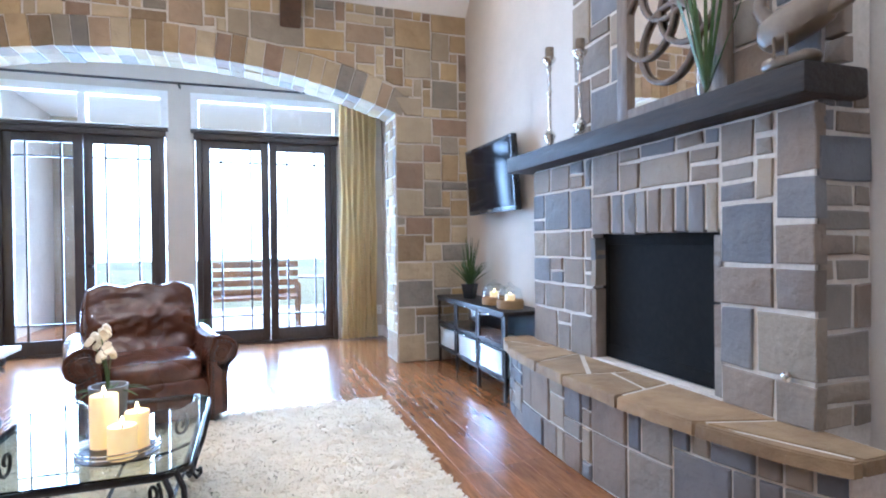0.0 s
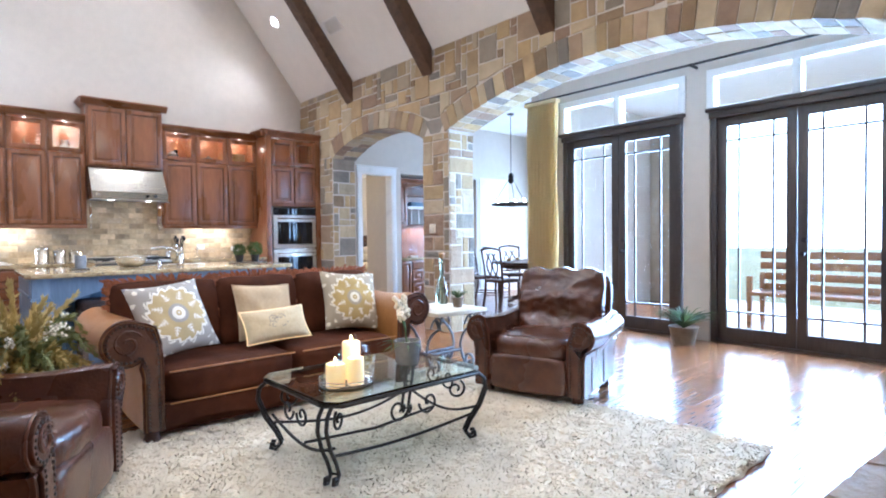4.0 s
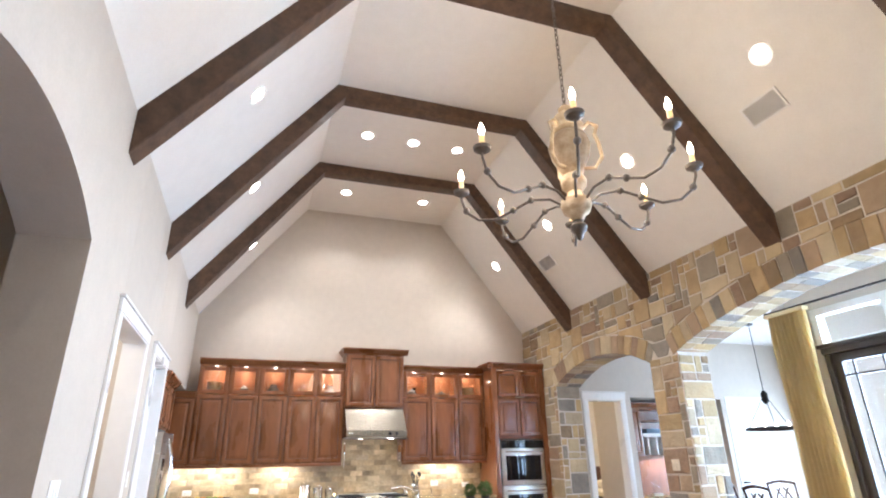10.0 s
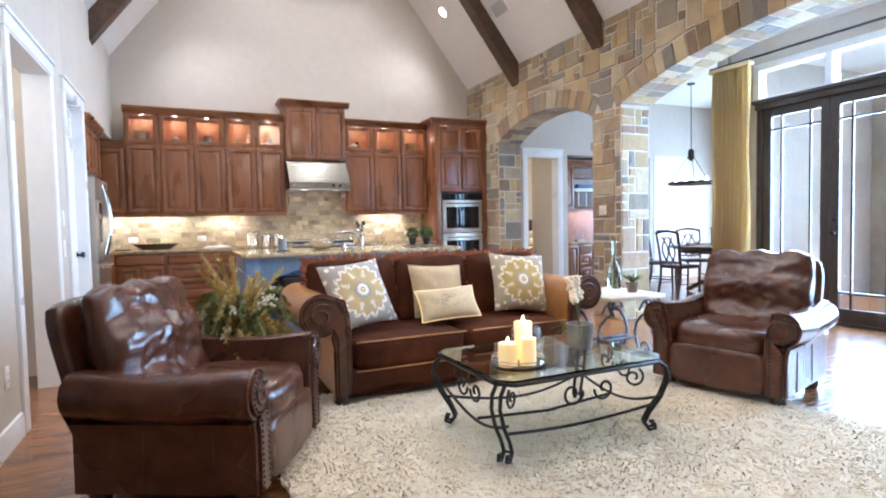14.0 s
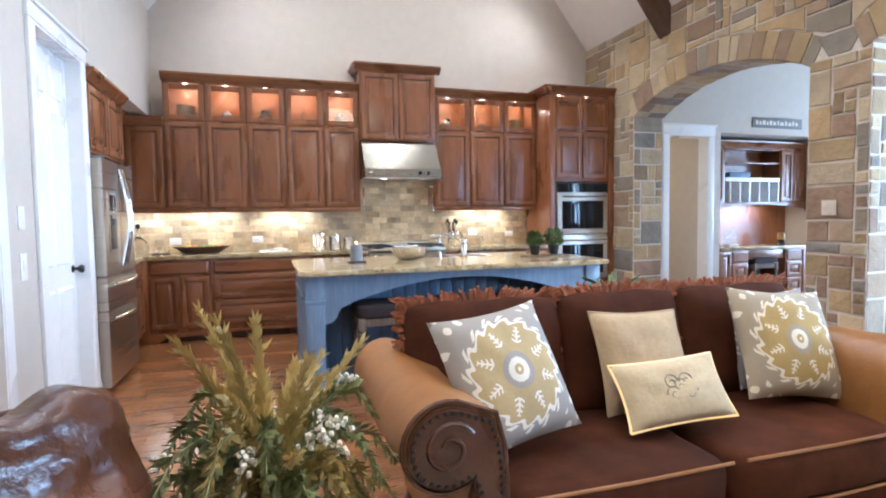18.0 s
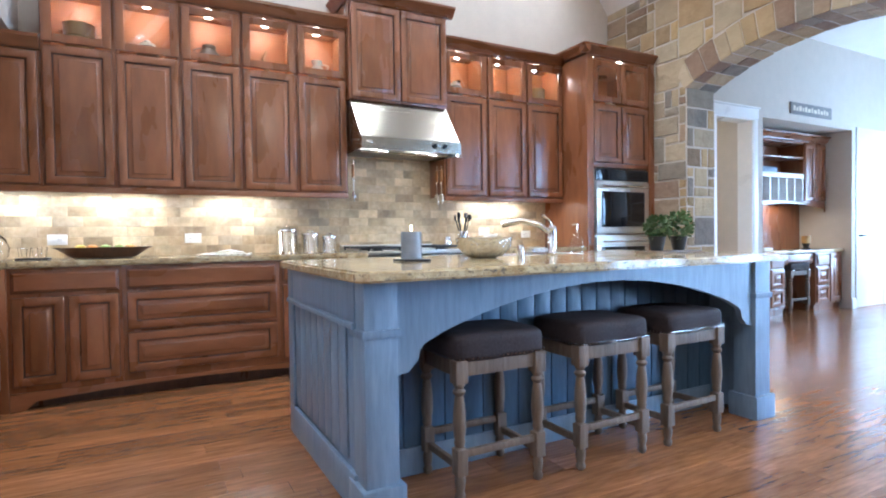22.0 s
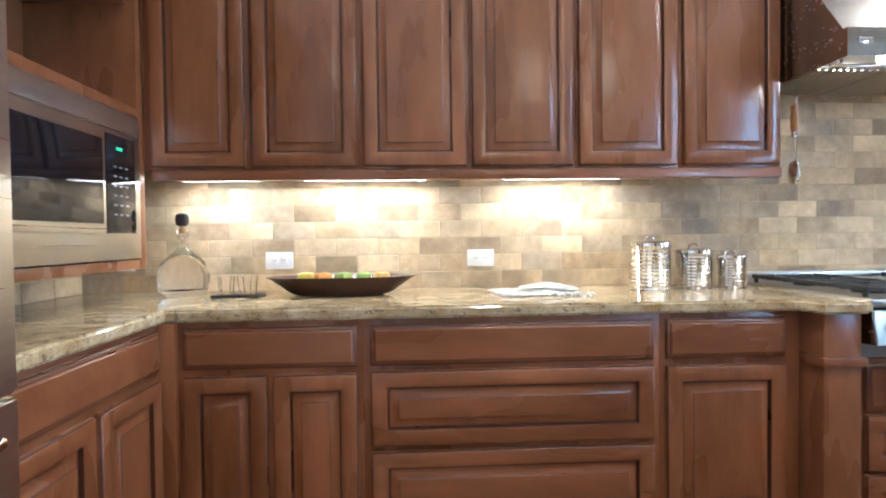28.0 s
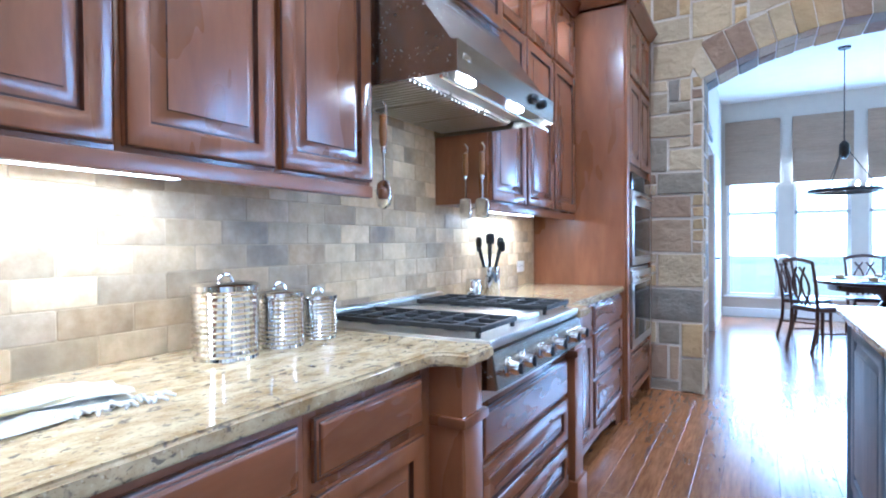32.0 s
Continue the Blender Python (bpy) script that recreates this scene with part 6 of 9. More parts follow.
# dark chest behind the sofa, with a succulent
SUNKEN = [(0, 0.012), (0.05, 0.012), (0.056, 0.004), (0.06, 0.004)]
ct = thing("sofa_table", "dark wood chest table standing behind the sofa", "table", (-2.58, 3.45, 0))
part("tabletop", box(-2.80, -2.37, 2.90, 4.00, 0.668, 0.70, 0.006), DARKWOOD, ct)
part("body", box(-2.755, -2.41, 2.945, 3.955, 0.07, 0.668, 0.004), DARKWOOD, ct)
part("plinth", box(-2.77, -2.40, 2.93, 3.97, 0.0, 0.07, 0.006), DARKWOOD, ct)
for y0, y1 in ((2.975, 3.44), (3.46, 3.925)):
    part("door", panelled(-y1, -y0, 0.10, 0.64, on("-x", -2.757), SUNKEN, 0.0), DARKWOOD, ct)
part("end_panel", panelled(-2.73, -2.43, 0.10, 0.64, on("-y", 2.943), SUNKEN, 0.0), DARKWOOD, ct)


def blades(n, at, r, h, w, droop, material_bm=None, lean=0.6):
    """Long pointed leaves that rise from one spot and bend over."""
    bm = material_bm or bmesh.new()
    for k in range(n):
        a = 2 * math.pi * k / n + random.uniform(-0.3, 0.3)
        s, hh = random.uniform(0.7, 1.1) * r, random.uniform(0.6, 1.1) * h
        side = Vector((-math.sin(a), math.cos(a), 0))
        last = None
        for j in range(6):
            f = j / 5
            c = Vector(at) + Vector((math.cos(a), math.sin(a), 0)) * s * f ** 0.9 + Vector((0, 0, hh * (f - droop * f * f)))
            ww = w * (1 - f) ** 0.6 * (0.6 + f) + 0.0006
            row = [bm.verts.new(c - side * ww), bm.verts.new(c + Vector((0, 0, -ww * 0.5))), bm.verts.new(c + side * ww)]
            if last:
                bm.faces.new((last[0], last[1], row[1], row[0]))
                bm.faces.new((last[1], last[2], row[2], row[1]))
            last = row
    return bm


su = thing("potted_succulent", "spiky green succulent in a blue-grey pot on the sofa table", "plant", (-2.60, 3.30, 0.70))
part("pot", lathe([(0.07, 0), (0.10, 0.02), (0.115, 0.10), (0.118, 0.115), (0.10, 0.115), (0.095, 0.09), (0, 0.09)], 20, (-2.60, 3.30, 0.70)), DARKBEAD, su)
part("foliage", blades(26, (-2.60, 3.30, 0.79), 0.22, 0.24, 0.022, 0.45), LEAF, su)

# shag rug
RX0, RX1, RY0, RY1 = -1.62, 1.11, 1.50, 4.52
rug = thing("shag_rug", "thick cream shag rug under the coffee table", "rug", (-0.5, 3.0, 0))
gx, gy = 150, 150
gv = []
for i in range(gx + 1):
    for j in range(gy + 1):
        u, v = RX0 + (RX1 - RX0) * i / gx, RY0 + (RY1 - RY0) * j / gy
        e = min(i, j, gx - i, gy - j)
        u += 0.02 * noise.noise(Vector((v * 7, i, 0))) if i in (0, gx) else 0
        v += 0.02 * noise.noise(Vector((u * 7, j, 5))) if j in (0, gy) else 0
        gv.append((u, v, 0.002 if e == 0 else 0.024 + 0.009 * noise.noise(Vector((u * 22, v * 22, 0))) + 0.007 * noise.noise(Vector((u * 48, v * 48, 3)))))
me = bpy.data.meshes.new("backing")
me.from_pydata(gv, [], [(i * (gy + 1) + j, (i + 1) * (gy + 1) + j, (i + 1) * (gy + 1) + j + 1, i * (gy + 1) + j + 1) for i in range(gx) for j in range(gy)])
me.materials.append(SHAG)
ob = new("backing", me)
ob.parent, ob.matrix_parent_inverse = rug, BASES[rug.name]
n = 60000
px, py = np.random.uniform(RX0, RX1, n), np.random.uniform(RY0, RY1, n)
ln = np.random.uniform(0.020, 0.042, n)
clump = np.array([noise.noise(Vector((a * 8, b * 8, 0))) for a, b in zip(px, py)]) * 6.0
an = clump + np.random.uniform(-0.9, 0.9, n)
wd = np.random.uniform(0.005, 0.010, n)
ca, sa = np.cos(an), np.sin(an)
base = np.stack([px, py, np.full(n, 0.018)], 1)
side = np.stack([-sa * wd, ca * wd, 0 * wd], 1)
half = base + np.stack([ca * ln * 0.40, sa * ln * 0.40, ln * 0.50], 1)
tip = base + np.stack([ca * ln, sa * ln, ln * 0.45], 1)
vs = np.stack([base - side, base + side, half + side * 0.9, half - side * 0.9, tip], 1).reshape(-1, 3)
k5 = np.arange(n)[:, None] * 5
quads = (k5 + np.array([[0, 1, 2, 3]])).tolist()
tris = (k5 + np.array([[3, 2, 4]])).tolist()
me = bpy.data.meshes.new("pile")
me.from_pydata(vs.tolist(), [], quads + tris)
me.materials.append(SHAG)
ob = new("shag_pile", me)
ob.parent, ob.matrix_parent_inverse = rug, BASES[rug.name]
tagged(ob, kind="stuff")

# coffee table: wrought iron scrolls and a glass top
tb = thing("coffee_table", "black wrought iron coffee table with clipped glass top", "coffee table", local=True)
HX, HY, TZ = 0.385, 0.52, 0.425
o = [(-HX + 0.07, -HY), (HX - 0.07, -HY), (HX, -HY + 0.07), (HX, HY - 0.07), (HX - 0.07, HY), (-HX + 0.07, HY), (-HX, HY - 0.07), (-HX, -HY + 0.07)]
bm = bmesh.new()
f = bm.faces.new([bm.verts.new((x, y, TZ - 0.012)) for x, y in o])
got = bmesh.ops.extrude_face_region(bm, geom=[f])
bmesh.ops.translate(bm, verts=[v for v in got["geom"] if isinstance(v, bmesh.types.BMVert)], vec=(0, 0, 0.012))
bmesh.ops.recalc_face_normals(bm, faces=bm.faces[:])
bmesh.ops.bevel(bm, geom=bm.edges[:], offset=0.004, segments=2, affect="EDGES")
part("glass_top", bm, TABLEGLASS, tb, "green-edged glass top")
ring = [(0.97 * x, 0.97 * y, TZ - 0.022) for x, y in o]
part("rim", tube(ring + ring[:1], 0.012, 8, None, None, 1.5), IRON, tb)
for sx in (-1, 1):
    for sy in (-1, 1):
        d = Vector((sx * 0.55, sy * 0.83, 0)).normalized()
        c0 = Vector((sx * (HX - 0.10), sy * (HY - 0.09), 0))
        prof = [(0.065, 0.402), (0.115, 0.36), (0.125, 0.30), (0.085, 0.20), (0.03, 0.12), (0.0, 0.055), (0.03, 0.02), (0.06, 0.03), (0.055, 0.055), (0.035, 0.05)]
        across = Vector((-d.y, d.x, 0))
        leg = part("leg", tube([c0 + d * a + across * 0.022 + Vector((0, 0, z)) for a, z in prof], 0.010, 8), IRON, tb)
        part("strap", tube([c0 + d * a - across * 0.022 + Vector((0, 0, z)) for a, z in prof], 0.010, 8), IRON, leg)
        for a, z in (prof[3], prof[5]):
            part("tie", cyl(c0 + d * a - across * 0.024 + Vector((0, 0, z)), c0 + d * a + across * 0.024 + Vector((0, 0, z)), 0.006, 8), IRON, leg)
        pts = [c0 - d * 0.02 + d * (x) + Vector((0, 0, z)) for x, z in spiral(-0.03, 0.30, 0.055, 0.012, 60, -420, 26)]
        part("scroll", tube(pts, 0.007, 6), IRON, leg)
for sy in (-1, 1):
    pts = [(-HX + 0.05 + 0.04 * math.sin(math.pi * k / 20) + (2 * HX - 0.10) * k / 20, sy * (HY - 0.06), 0.20 - 0.07 * math.sin(math.pi * k / 20)) for k in range(21)]
    part("stretcher", tube(pts, 0.008, 6), IRON, tb)
    for sx in (-1, 1):
        pts = [(sx * (0.075 + x), sy * (HY - 0.03), z) for x, z in spiral(0, 0.30, 0.06, 0.012, 180, 600, 26)]
        part("apron_scroll", tube(pts, 0.007, 6), IRON, tb)
for sx in (-1, 1):
    pts = [(sx * (HX - 0.06) - sx * 0.06 * math.sin(math.pi * k / 20), -HY + 0.06 + (2 * HY - 0.12) * k / 20, 0.16 - 0.05 * math.sin(math.pi * k / 20)) for k in range(21)]
    part("stretcher", tube(pts, 0.008, 6), IRON, tb)
    for q in (-1, 1):
        pts = [(sx * (HX - 0.03), q * (0.10 + x), z) for x, z in spiral(0, 0.31, 0.065, 0.012, 180, 600, 26)]
        part("apron_scroll", tube(pts, 0.007, 6), IRON, tb)
part("stretcher", tube([(0, -HY + 0.08, 0.13), (0, 0, 0.10), (0, HY - 0.08, 0.13)], 0.008, 6), IRON, tb)
tb.matrix_basis = pose(-0.42, 2.93, 0.03, 0, 0, 0)
TT = 0.455


def candle(x, y, z, r, h, lit=True, material=None, label="ivory pillar candle, lit", group="coffee table candles"):
    c = thing("pillar_candle", label, "candle", (x, y, z), group)
    part("wax", lathe([(r, 0), (r, h - 0.006), (r * 0.95, h), (r * 0.7, h - 0.006), (0, h - 0.012)], 24, (x, y, z)), material or GLOWWAX, c)
    part("wick", tube([(x, y, z + h - 0.012), (x, y, z + h + 0.008)], 0.002, 5), BLACK, c)
    if lit:
        part("flame", lathe([(0, 0), (0.006, 0.008), (0.005, 0.018), (0, 0.03)], 8, (x, y, z + h + 0.004)), FLAME, c, "small glowing flame")
    return c


tr = thing("candle_tray", "round wire tray under the pillar candles", "tray", (-0.30, 2.67, TT))
part("plate", lathe([(0.135, 0), (0.14, 0.006), (0.13, 0.008), (0, 0.008)], 28, (-0.30, 2.67, TT)), IRON, tr)
for z in (0.02, 0.035):
    part("wire", tube([(-0.30 + 0.138 * math.cos(2 * math.pi * k / 28), 2.67 + 0.138 * math.sin(2 * math.pi * k / 28), TT + z) for k in range(29)], 0.003, 5), CHROME, tr)
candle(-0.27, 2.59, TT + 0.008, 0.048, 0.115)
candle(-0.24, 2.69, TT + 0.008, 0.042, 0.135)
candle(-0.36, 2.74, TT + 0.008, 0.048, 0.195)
lamp("candle_lamp", "POINT", (-0.29, 2.72, TT + 0.27), 2.2, (1.0, 0.62, 0.25), size=0.03)
gb = thing("glass_cloche", "small clear glass globe on the coffee table", "glass globe", (-0.52, 2.86, TT))
p = part("globe", lathe([(0.05, 0), (0.085, 0.03), (0.095, 0.08), (0.07, 0.14), (0.03, 0.17), (0.012, 0.185), (0.022, 0.20), (0, 0.212)], 28, (-0.52, 2.86, TT)), PANE, gb)
fp = thing("flower_pot", "grey ceramic pot of white blossoms on the coffee table", "plant", (-0.44, 3.18, TT))
part("pot", lathe([(0.06, 0), (0.068, 0.01), (0.078, 0.13), (0.08, 0.14), (0.07, 0.14), (0.066, 0.11), (0, 0.11)], 24, (-0.44, 3.18, TT)), POTGREY, fp)
bm, bl = bmesh.new(), bmesh.new()
for k in range(6):
    a = random.uniform(0, 6.28)
    r, h = random.uniform(0.02, 0.09), random.uniform(0.14, 0.24)
    top = (-0.44 + r * math.cos(a), 3.18 + r * math.sin(a), TT + 0.13 + h)
    tube([(-0.44, 3.18, TT + 0.10), (-0.44 + r * 0.3 * math.cos(a), 3.18 + r * 0.3 * math.sin(a), TT + 0.13 + h * 0.5), top], 0.003, 5, bm)
    for q in range(3):
        cushion(0.030, 0.026, 0.050, (top[0] + random.uniform(-0.02, 0.02), top[1] + random.uniform(-0.02, 0.02), top[2] - 0.02 * q + 0.03), pose(0, 0, 0, random.uniform(-50, 50), random.uniform(-50, 50)), 2, bl, 2)
blades(12, (-0.44, 3.18, TT + 0.11), 0.20, 0.10, 0.006, 1.1, bm)
part("greenery", bm, LEAF, fp)
part("blossom_cluster", bl, BLOSSOM, fp, "cluster of white buds", kind="stuff")

# end table with marble top and iron scrolls
et = thing("end_table", "cream stone topped end table with blue-grey iron scroll legs", "side table", (-1.60, 4.47, 0))
part("tabletop", box(-1.91, -1.29, 4.17, 4.76, 0.53, 0.565, 0.01), CREAMC, et, "cream stone top")
for y in (4.26, 4.67):
    for sx in (-1, 1):
        top = [(0.215 + u, 0.475 + v) for u, v in spiral(0, 0, 0.012, 0.045, 200, 540, 18)]
        low = [(0.155 + u, 0.085 + v) for u, v in spiral(0, 0, 0.070, 0.015, 270, 720, 22)]
        mid = [(0.215, 0.415), (0.13, 0.36), (0.07, 0.29), (0.045, 0.21), (0.065, 0.12), (0.10, 0.05)]
        pts = [(-1.60 + sx * u, y, v) for u, v in top[:-1] + mid + low]
        part("leg", tube(pts, 0.016, 8, None, None, 0.55), BLUEIRON, et, "blue-grey iron scroll leg")
        part("brace", tube([(-1.60 + sx * (0.10 + 0.14 * k / 8), y, 0.40 + 0.09 * math.sin(math.pi * k / 8)) for k in range(9)], 0.010, 6), BLUEIRON, et)
for sx in (-1, 1):
    part("stretcher", tube([(-1.60 + sx * 0.055, 4.26, 0.16), (-1.60 + sx * 0.055, 4.67, 0.16)], 0.013, 8), BLUEIRON, et)
part("stretcher", tube([(-1.655, 4.465, 0.16), (-1.545, 4.465, 0.16)], 0.012, 8), BLUEIRON, et)
tp = thing("potted_grass", "small pot of green grass on the end table", "plant", (-1.50, 4.59, 0.565))
part("pot", lathe([(0.04, 0), (0.055, 0.08), (0.058, 0.09), (0.05, 0.09), (0, 0.075)], 18, (-1.50, 4.59, 0.565)), BROWNC, tp)
part("foliage", blades(60, (-1.50, 4.59, 0.64), 0.10, 0.15, 0.004, 0.5), LEAF, tp)
BOTTLE = glass("bottle_green_glass", (0.42, 0.55, 0.45))
bt = thing("glass_bottle", "tall narrow green glass bottle with a cork on the end table", "bottle", (-1.80, 4.66, 0.565))
part("bottle", lathe([(0.055, 0), (0.06, 0.02), (0.06, 0.14), (0.045, 0.20), (0.018, 0.26), (0.016, 0.40), (0.022, 0.41), (0.022, 0.43)], 22, (-1.80, 4.66, 0.565)), BOTTLE, bt)
part("cork", lathe([(0.018, 0), (0.026, 0.02), (0.028, 0.05), (0.018, 0.06), (0, 0.06)], 14, (-1.80, 4.66, 0.995)), TERRA, bt)

# tall dried flower arrangement
AX0, AY0 = -1.42, 1.40
da = thing("dried_flower_vase", "tall vase of dried grasses and cream blossoms beside the sofa", "plant", (AX0, AY0, 0))
part("vase", lathe([(0.09, 0), (0.10, 0.02), (0.085, 0.12), (0.12, 0.28), (0.11, 0.38), (0.075, 0.43), (0.09, 0.46), (0.08, 0.46), (0.06, 0.42), (0, 0.40)], 22, (AX0, AY0, 0)), IRON, da)


def spray(tgt, path, n, long0, long1, wide, spread, start=0.35):
    """Fine leaves or seeds set along a stem."""
    for q in range(n):
        f = start + (1 - start) * (q + random.random()) / n
        k = min(int(f * (len(path) - 1)), len(path) - 2)
        c = path[k].lerp(path[k + 1], f * (len(path) - 1) - k)
        along = (path[k + 1] - path[k]).normalized()
        w = (along + spread * Vector((random.uniform(-1, 1), random.uniform(-1, 1), random.uniform(-1, 1)))).normalized()
        ln_ = random.uniform(long0, long1) * (1.15 - 0.6 * f)
        sd = w.orthogonal().normalized() * ln_ * wide
        m0 = c + w * ln_ * 0.5
        tgt.faces.new([tgt.verts.new(c), tgt.verts.new(m0 + sd), tgt.verts.new(c + w * ln_), tgt.verts.new(m0 - sd)])


bm, bl, br = bmesh.new(), bmesh.new(), bmesh.new()
P0 = Vector((AX0, AY0, 0.44))
for k in range(18):
    a, r, h = random.uniform(0, 6.28), random.uniform(0.06, 0.30), random.uniform(0.36, 0.64)
    d = Vector((math.cos(a), math.sin(a), 0))
    pts = [P0 + d * r * f ** 1.6 + Vector((0, 0, h * f - 0.05 * f ** 3)) for f in (0, 0.2, 0.4, 0.6, 0.8, 1.0)]
    tube(pts, 0.0025, 4, bm)
    spray(bm, pts, 170, 0.035, 0.085, 0.13, 0.55, 0.35)
for k in range(60):
    a, r, h = random.uniform(0, 6.28), random.uniform(0.20, 0.40), random.uniform(-0.16, 0.26)
    d = Vector((math.cos(a), math.sin(a), 0))
    pts = [P0 + d * r * f + Vector((0, 0, (h + 0.30) * math.sin(f * 1.57) - 0.30 * f ** 2.2)) for f in (0, 0.2, 0.4, 0.6, 0.8, 1.0)]
    tube(pts, 0.0025, 4, br)
    spray(bm if k % 3 == 0 else br, pts, 150, 0.03, 0.07, 0.16, 0.9, 0.2)
for k in range(20):
    a, r, h = random.uniform(0, 6.28), random.uniform(0.14, 0.34), random.uniform(-0.08, 0.36)
    d = Vector((math.cos(a), math.sin(a), 0))
    pts = [P0 + d * r * f + Vector((0, 0, (h + 0.12) * math.sin(f * 1.6) - 0.12 * f * f)) for f in (0, 0.25, 0.5, 0.75, 1.0)]
    tube(pts, 0.0025, 4, br)
    for q in range(16):
        f = 0.55 + 0.45 * q / 15
        i = min(int(f * 4), 3)
        c = pts[i].lerp(pts[i + 1], f * 4 - i) + Vector((random.uniform(-1, 1), random.uniform(-1, 1), random.uniform(-1, 1))) * 0.022
        cushion(0.013, 0.012, 0.016, c, pose(0, 0, 0, random.uniform(-60, 60), random.uniform(-60, 60)), 2, bl, 1)
    spray(bl, pts, 60, 0.014, 0.024, 0.35, 1.0, 0.5)
part("dried_grass", bm, DRYLEAF, da, "golden dried grass plumes", kind="stuff")
part("blossom_cluster", bl, BLOSSOM, da, "cream blossom clusters", kind="stuff")
part("greenery", br, SAGE, da, "dull green drooping sprays", kind="stuff")

# fireplace ---------------------------------------------------------------
FX, FY0, FY1 = 2.04, 1.93, 4.07
FB0, FB1, FBT = 2.38, 3.34, 1.27
FIRE = Matrix.Translation((0.09, -0.14, 0))
fpz = thing("fireplace", "stone fireplace with dark timber mantel and raised curved hearth", "fireplace", (2.1, 2.9, 0))
fpz.matrix_basis = FIRE @ fpz.matrix_basis
for x0, y0, y1, z0, z1 in ((FX + 0.005, FY0 + 0.02, FB0, 0, 1.73), (FX + 0.005, FB1, FY1 - 0.02, 0, 1.73), (FX + 0.005, FB0, FB1, FBT, 1.73), (FX + 0.005, FB0, FB1, 0, 0.52)):
    part("breast_core", box(x0, 2.34, y0, y1, z0, z1), MORTAR, fpz, "pale mortar bed")
part("overmantel_core", box(FX + 0.06, 2.34, FY0 + 0.02, 3.62, 1.73, 5.65), MORTAR, fpz, "pale mortar bed")
part("mantel", box(FX - 0.13, FX + 0.20, FY0 - 0.045, FY1 + 0.18, 1.735, 1.85, 0.018), MANTELW, fpz, "dark stained timber mantel")
part("firebox", box(FX + 0.10, FX + 0.29, FB0 + 0.01, FB1 - 0.01, 0.52, FBT), SOOT, fpz, "black firebox")
fs = part("fire_screen", box(FX + 0.07, FX + 0.10, FB0 + 0.06, FB1 - 0.06, 0.525, 0.60, 0.003), SOOT, fpz, "black metal door frame")
for y0, y1, z0, z1 in ((FB0 + 0.01, FB0 + 0.06, 0.525, 1.265), (FB1 - 0.06, FB1 - 0.01, 0.525, 1.265), (FB0 + 0.06, FB1 - 0.06, 1.20, 1.265)):
    part("rail", box(FX + 0.07, FX + 0.10, y0, y1, z0, z1, 0.003), SOOT, fs)
part("pane", box(FX + 0.08, FX + 0.086, FB0 + 0.06, FB1 - 0.06, 0.60, 1.20), SOOT, fs, "dark mesh glass")
part("gas_key", moved(lathe([(0.022, 0), (0.022, 0.006), (0.008, 0.008), (0.008, 0.02)], 14), facing("-x", (FX - 0.01, 2.05, 0.69)) @ pose(0, 0, 0, 90)), CHROME, fpz, "round brass key plate")


def hearth_x(y):
    """Front line of the hearth: a shallow bow."""
    s = (y - 2.985) / 1.33
    return FX - 0.345 * max(0.0, 1 - s * s) ** 0.5 - 0.0


HY0, HY1, HZ = 1.74, 4.23, 0.50
ys = [HY0 + (HY1 - HY0) * k / 30 for k in range(31)]
bm = bmesh.new()
lo = [bm.verts.new((hearth_x(y) + 0.008, y, 0)) for y in ys] + [bm.verts.new((2.10, HY1, 0)), bm.verts.new((2.10, HY0, 0))]
f = bm.faces.new(lo)
got = bmesh.ops.extrude_face_region(bm, geom=[f])
bmesh.ops.translate(bm, verts=[v for v in got["geom"] if isinstance(v, bmesh.types.BMVert)], vec=(0, 0, HZ + 0.001))
bmesh.ops.recalc_face_normals(bm, faces=bm.faces[:])
part("hearth_core", bm, MORTAR, fpz, "pale mortar bed")

# on the mantel
MZ = 1.85


def candlestick(x, y, h):
    c = thing("candlestick", "turned antique silver candlestick with a brown candle on the mantel", "candlestick", (x, y, MZ), "mantel candlesticks")
    P = [(0.05, 0), (0.055, 0.008), (0.03, 0.02), (0.018, 0.03), (0.035, 0.06), (0.04, 0.085), (0.025, 0.11), (0.012, 0.13), (0.012, 0.30 * h / 0.5), (0.02, 0.31 * h / 0.5), (0.012, 0.33 * h / 0.5), (0.012, h - 0.09), (0.022, h - 0.07), (0.015, h - 0.05), (0.04, h - 0.02), (0.045, h), (0, h)]
    part("stem", lathe(P, 20, (x, y, MZ)), HAMMER, c)
    part("candle", lathe([(0.03, 0), (0.03, 0.07), (0, 0.072)], 16, (x, y, MZ + h)), BROWNC, c)


candlestick(FX + 0.04, 3.60, 0.60)
candlestick(FX + 0.04, 3.24, 0.53)
mi = thing("mirror", "square mirror with weathered frame and interlaced rings, leaning on the mantel", "mirror", (FX + 0.11, 2.58, MZ))
M = on("-x", FX + 0.135) @ Matrix.Translation((0.14, 0, 0.125))
bm = bmesh.new()
for u0, u1, v0, v1 in ((-3.10, -3.01, 1.725, 2.75), (-2.43, -2.34, 1.725, 2.75), (-3.01, -2.43, 1.725, 1.815), (-3.01, -2.43, 2.66, 2.75)):
    box(u0, u1, -0.04, 0, v0, v1, 0.008, bm)
part("frame", moved(bm, M), STOOLW, mi, "weathered grey wood frame")
part("glass", moved(box(-3.01, -2.43, -0.012, -0.004, 1.815, 2.66), M), mat("mirror_silver", (0.9, 0.9, 0.9), None, 0.02, 1.0, bump=0, large=0, rvar=0), mi, "mirror glass")
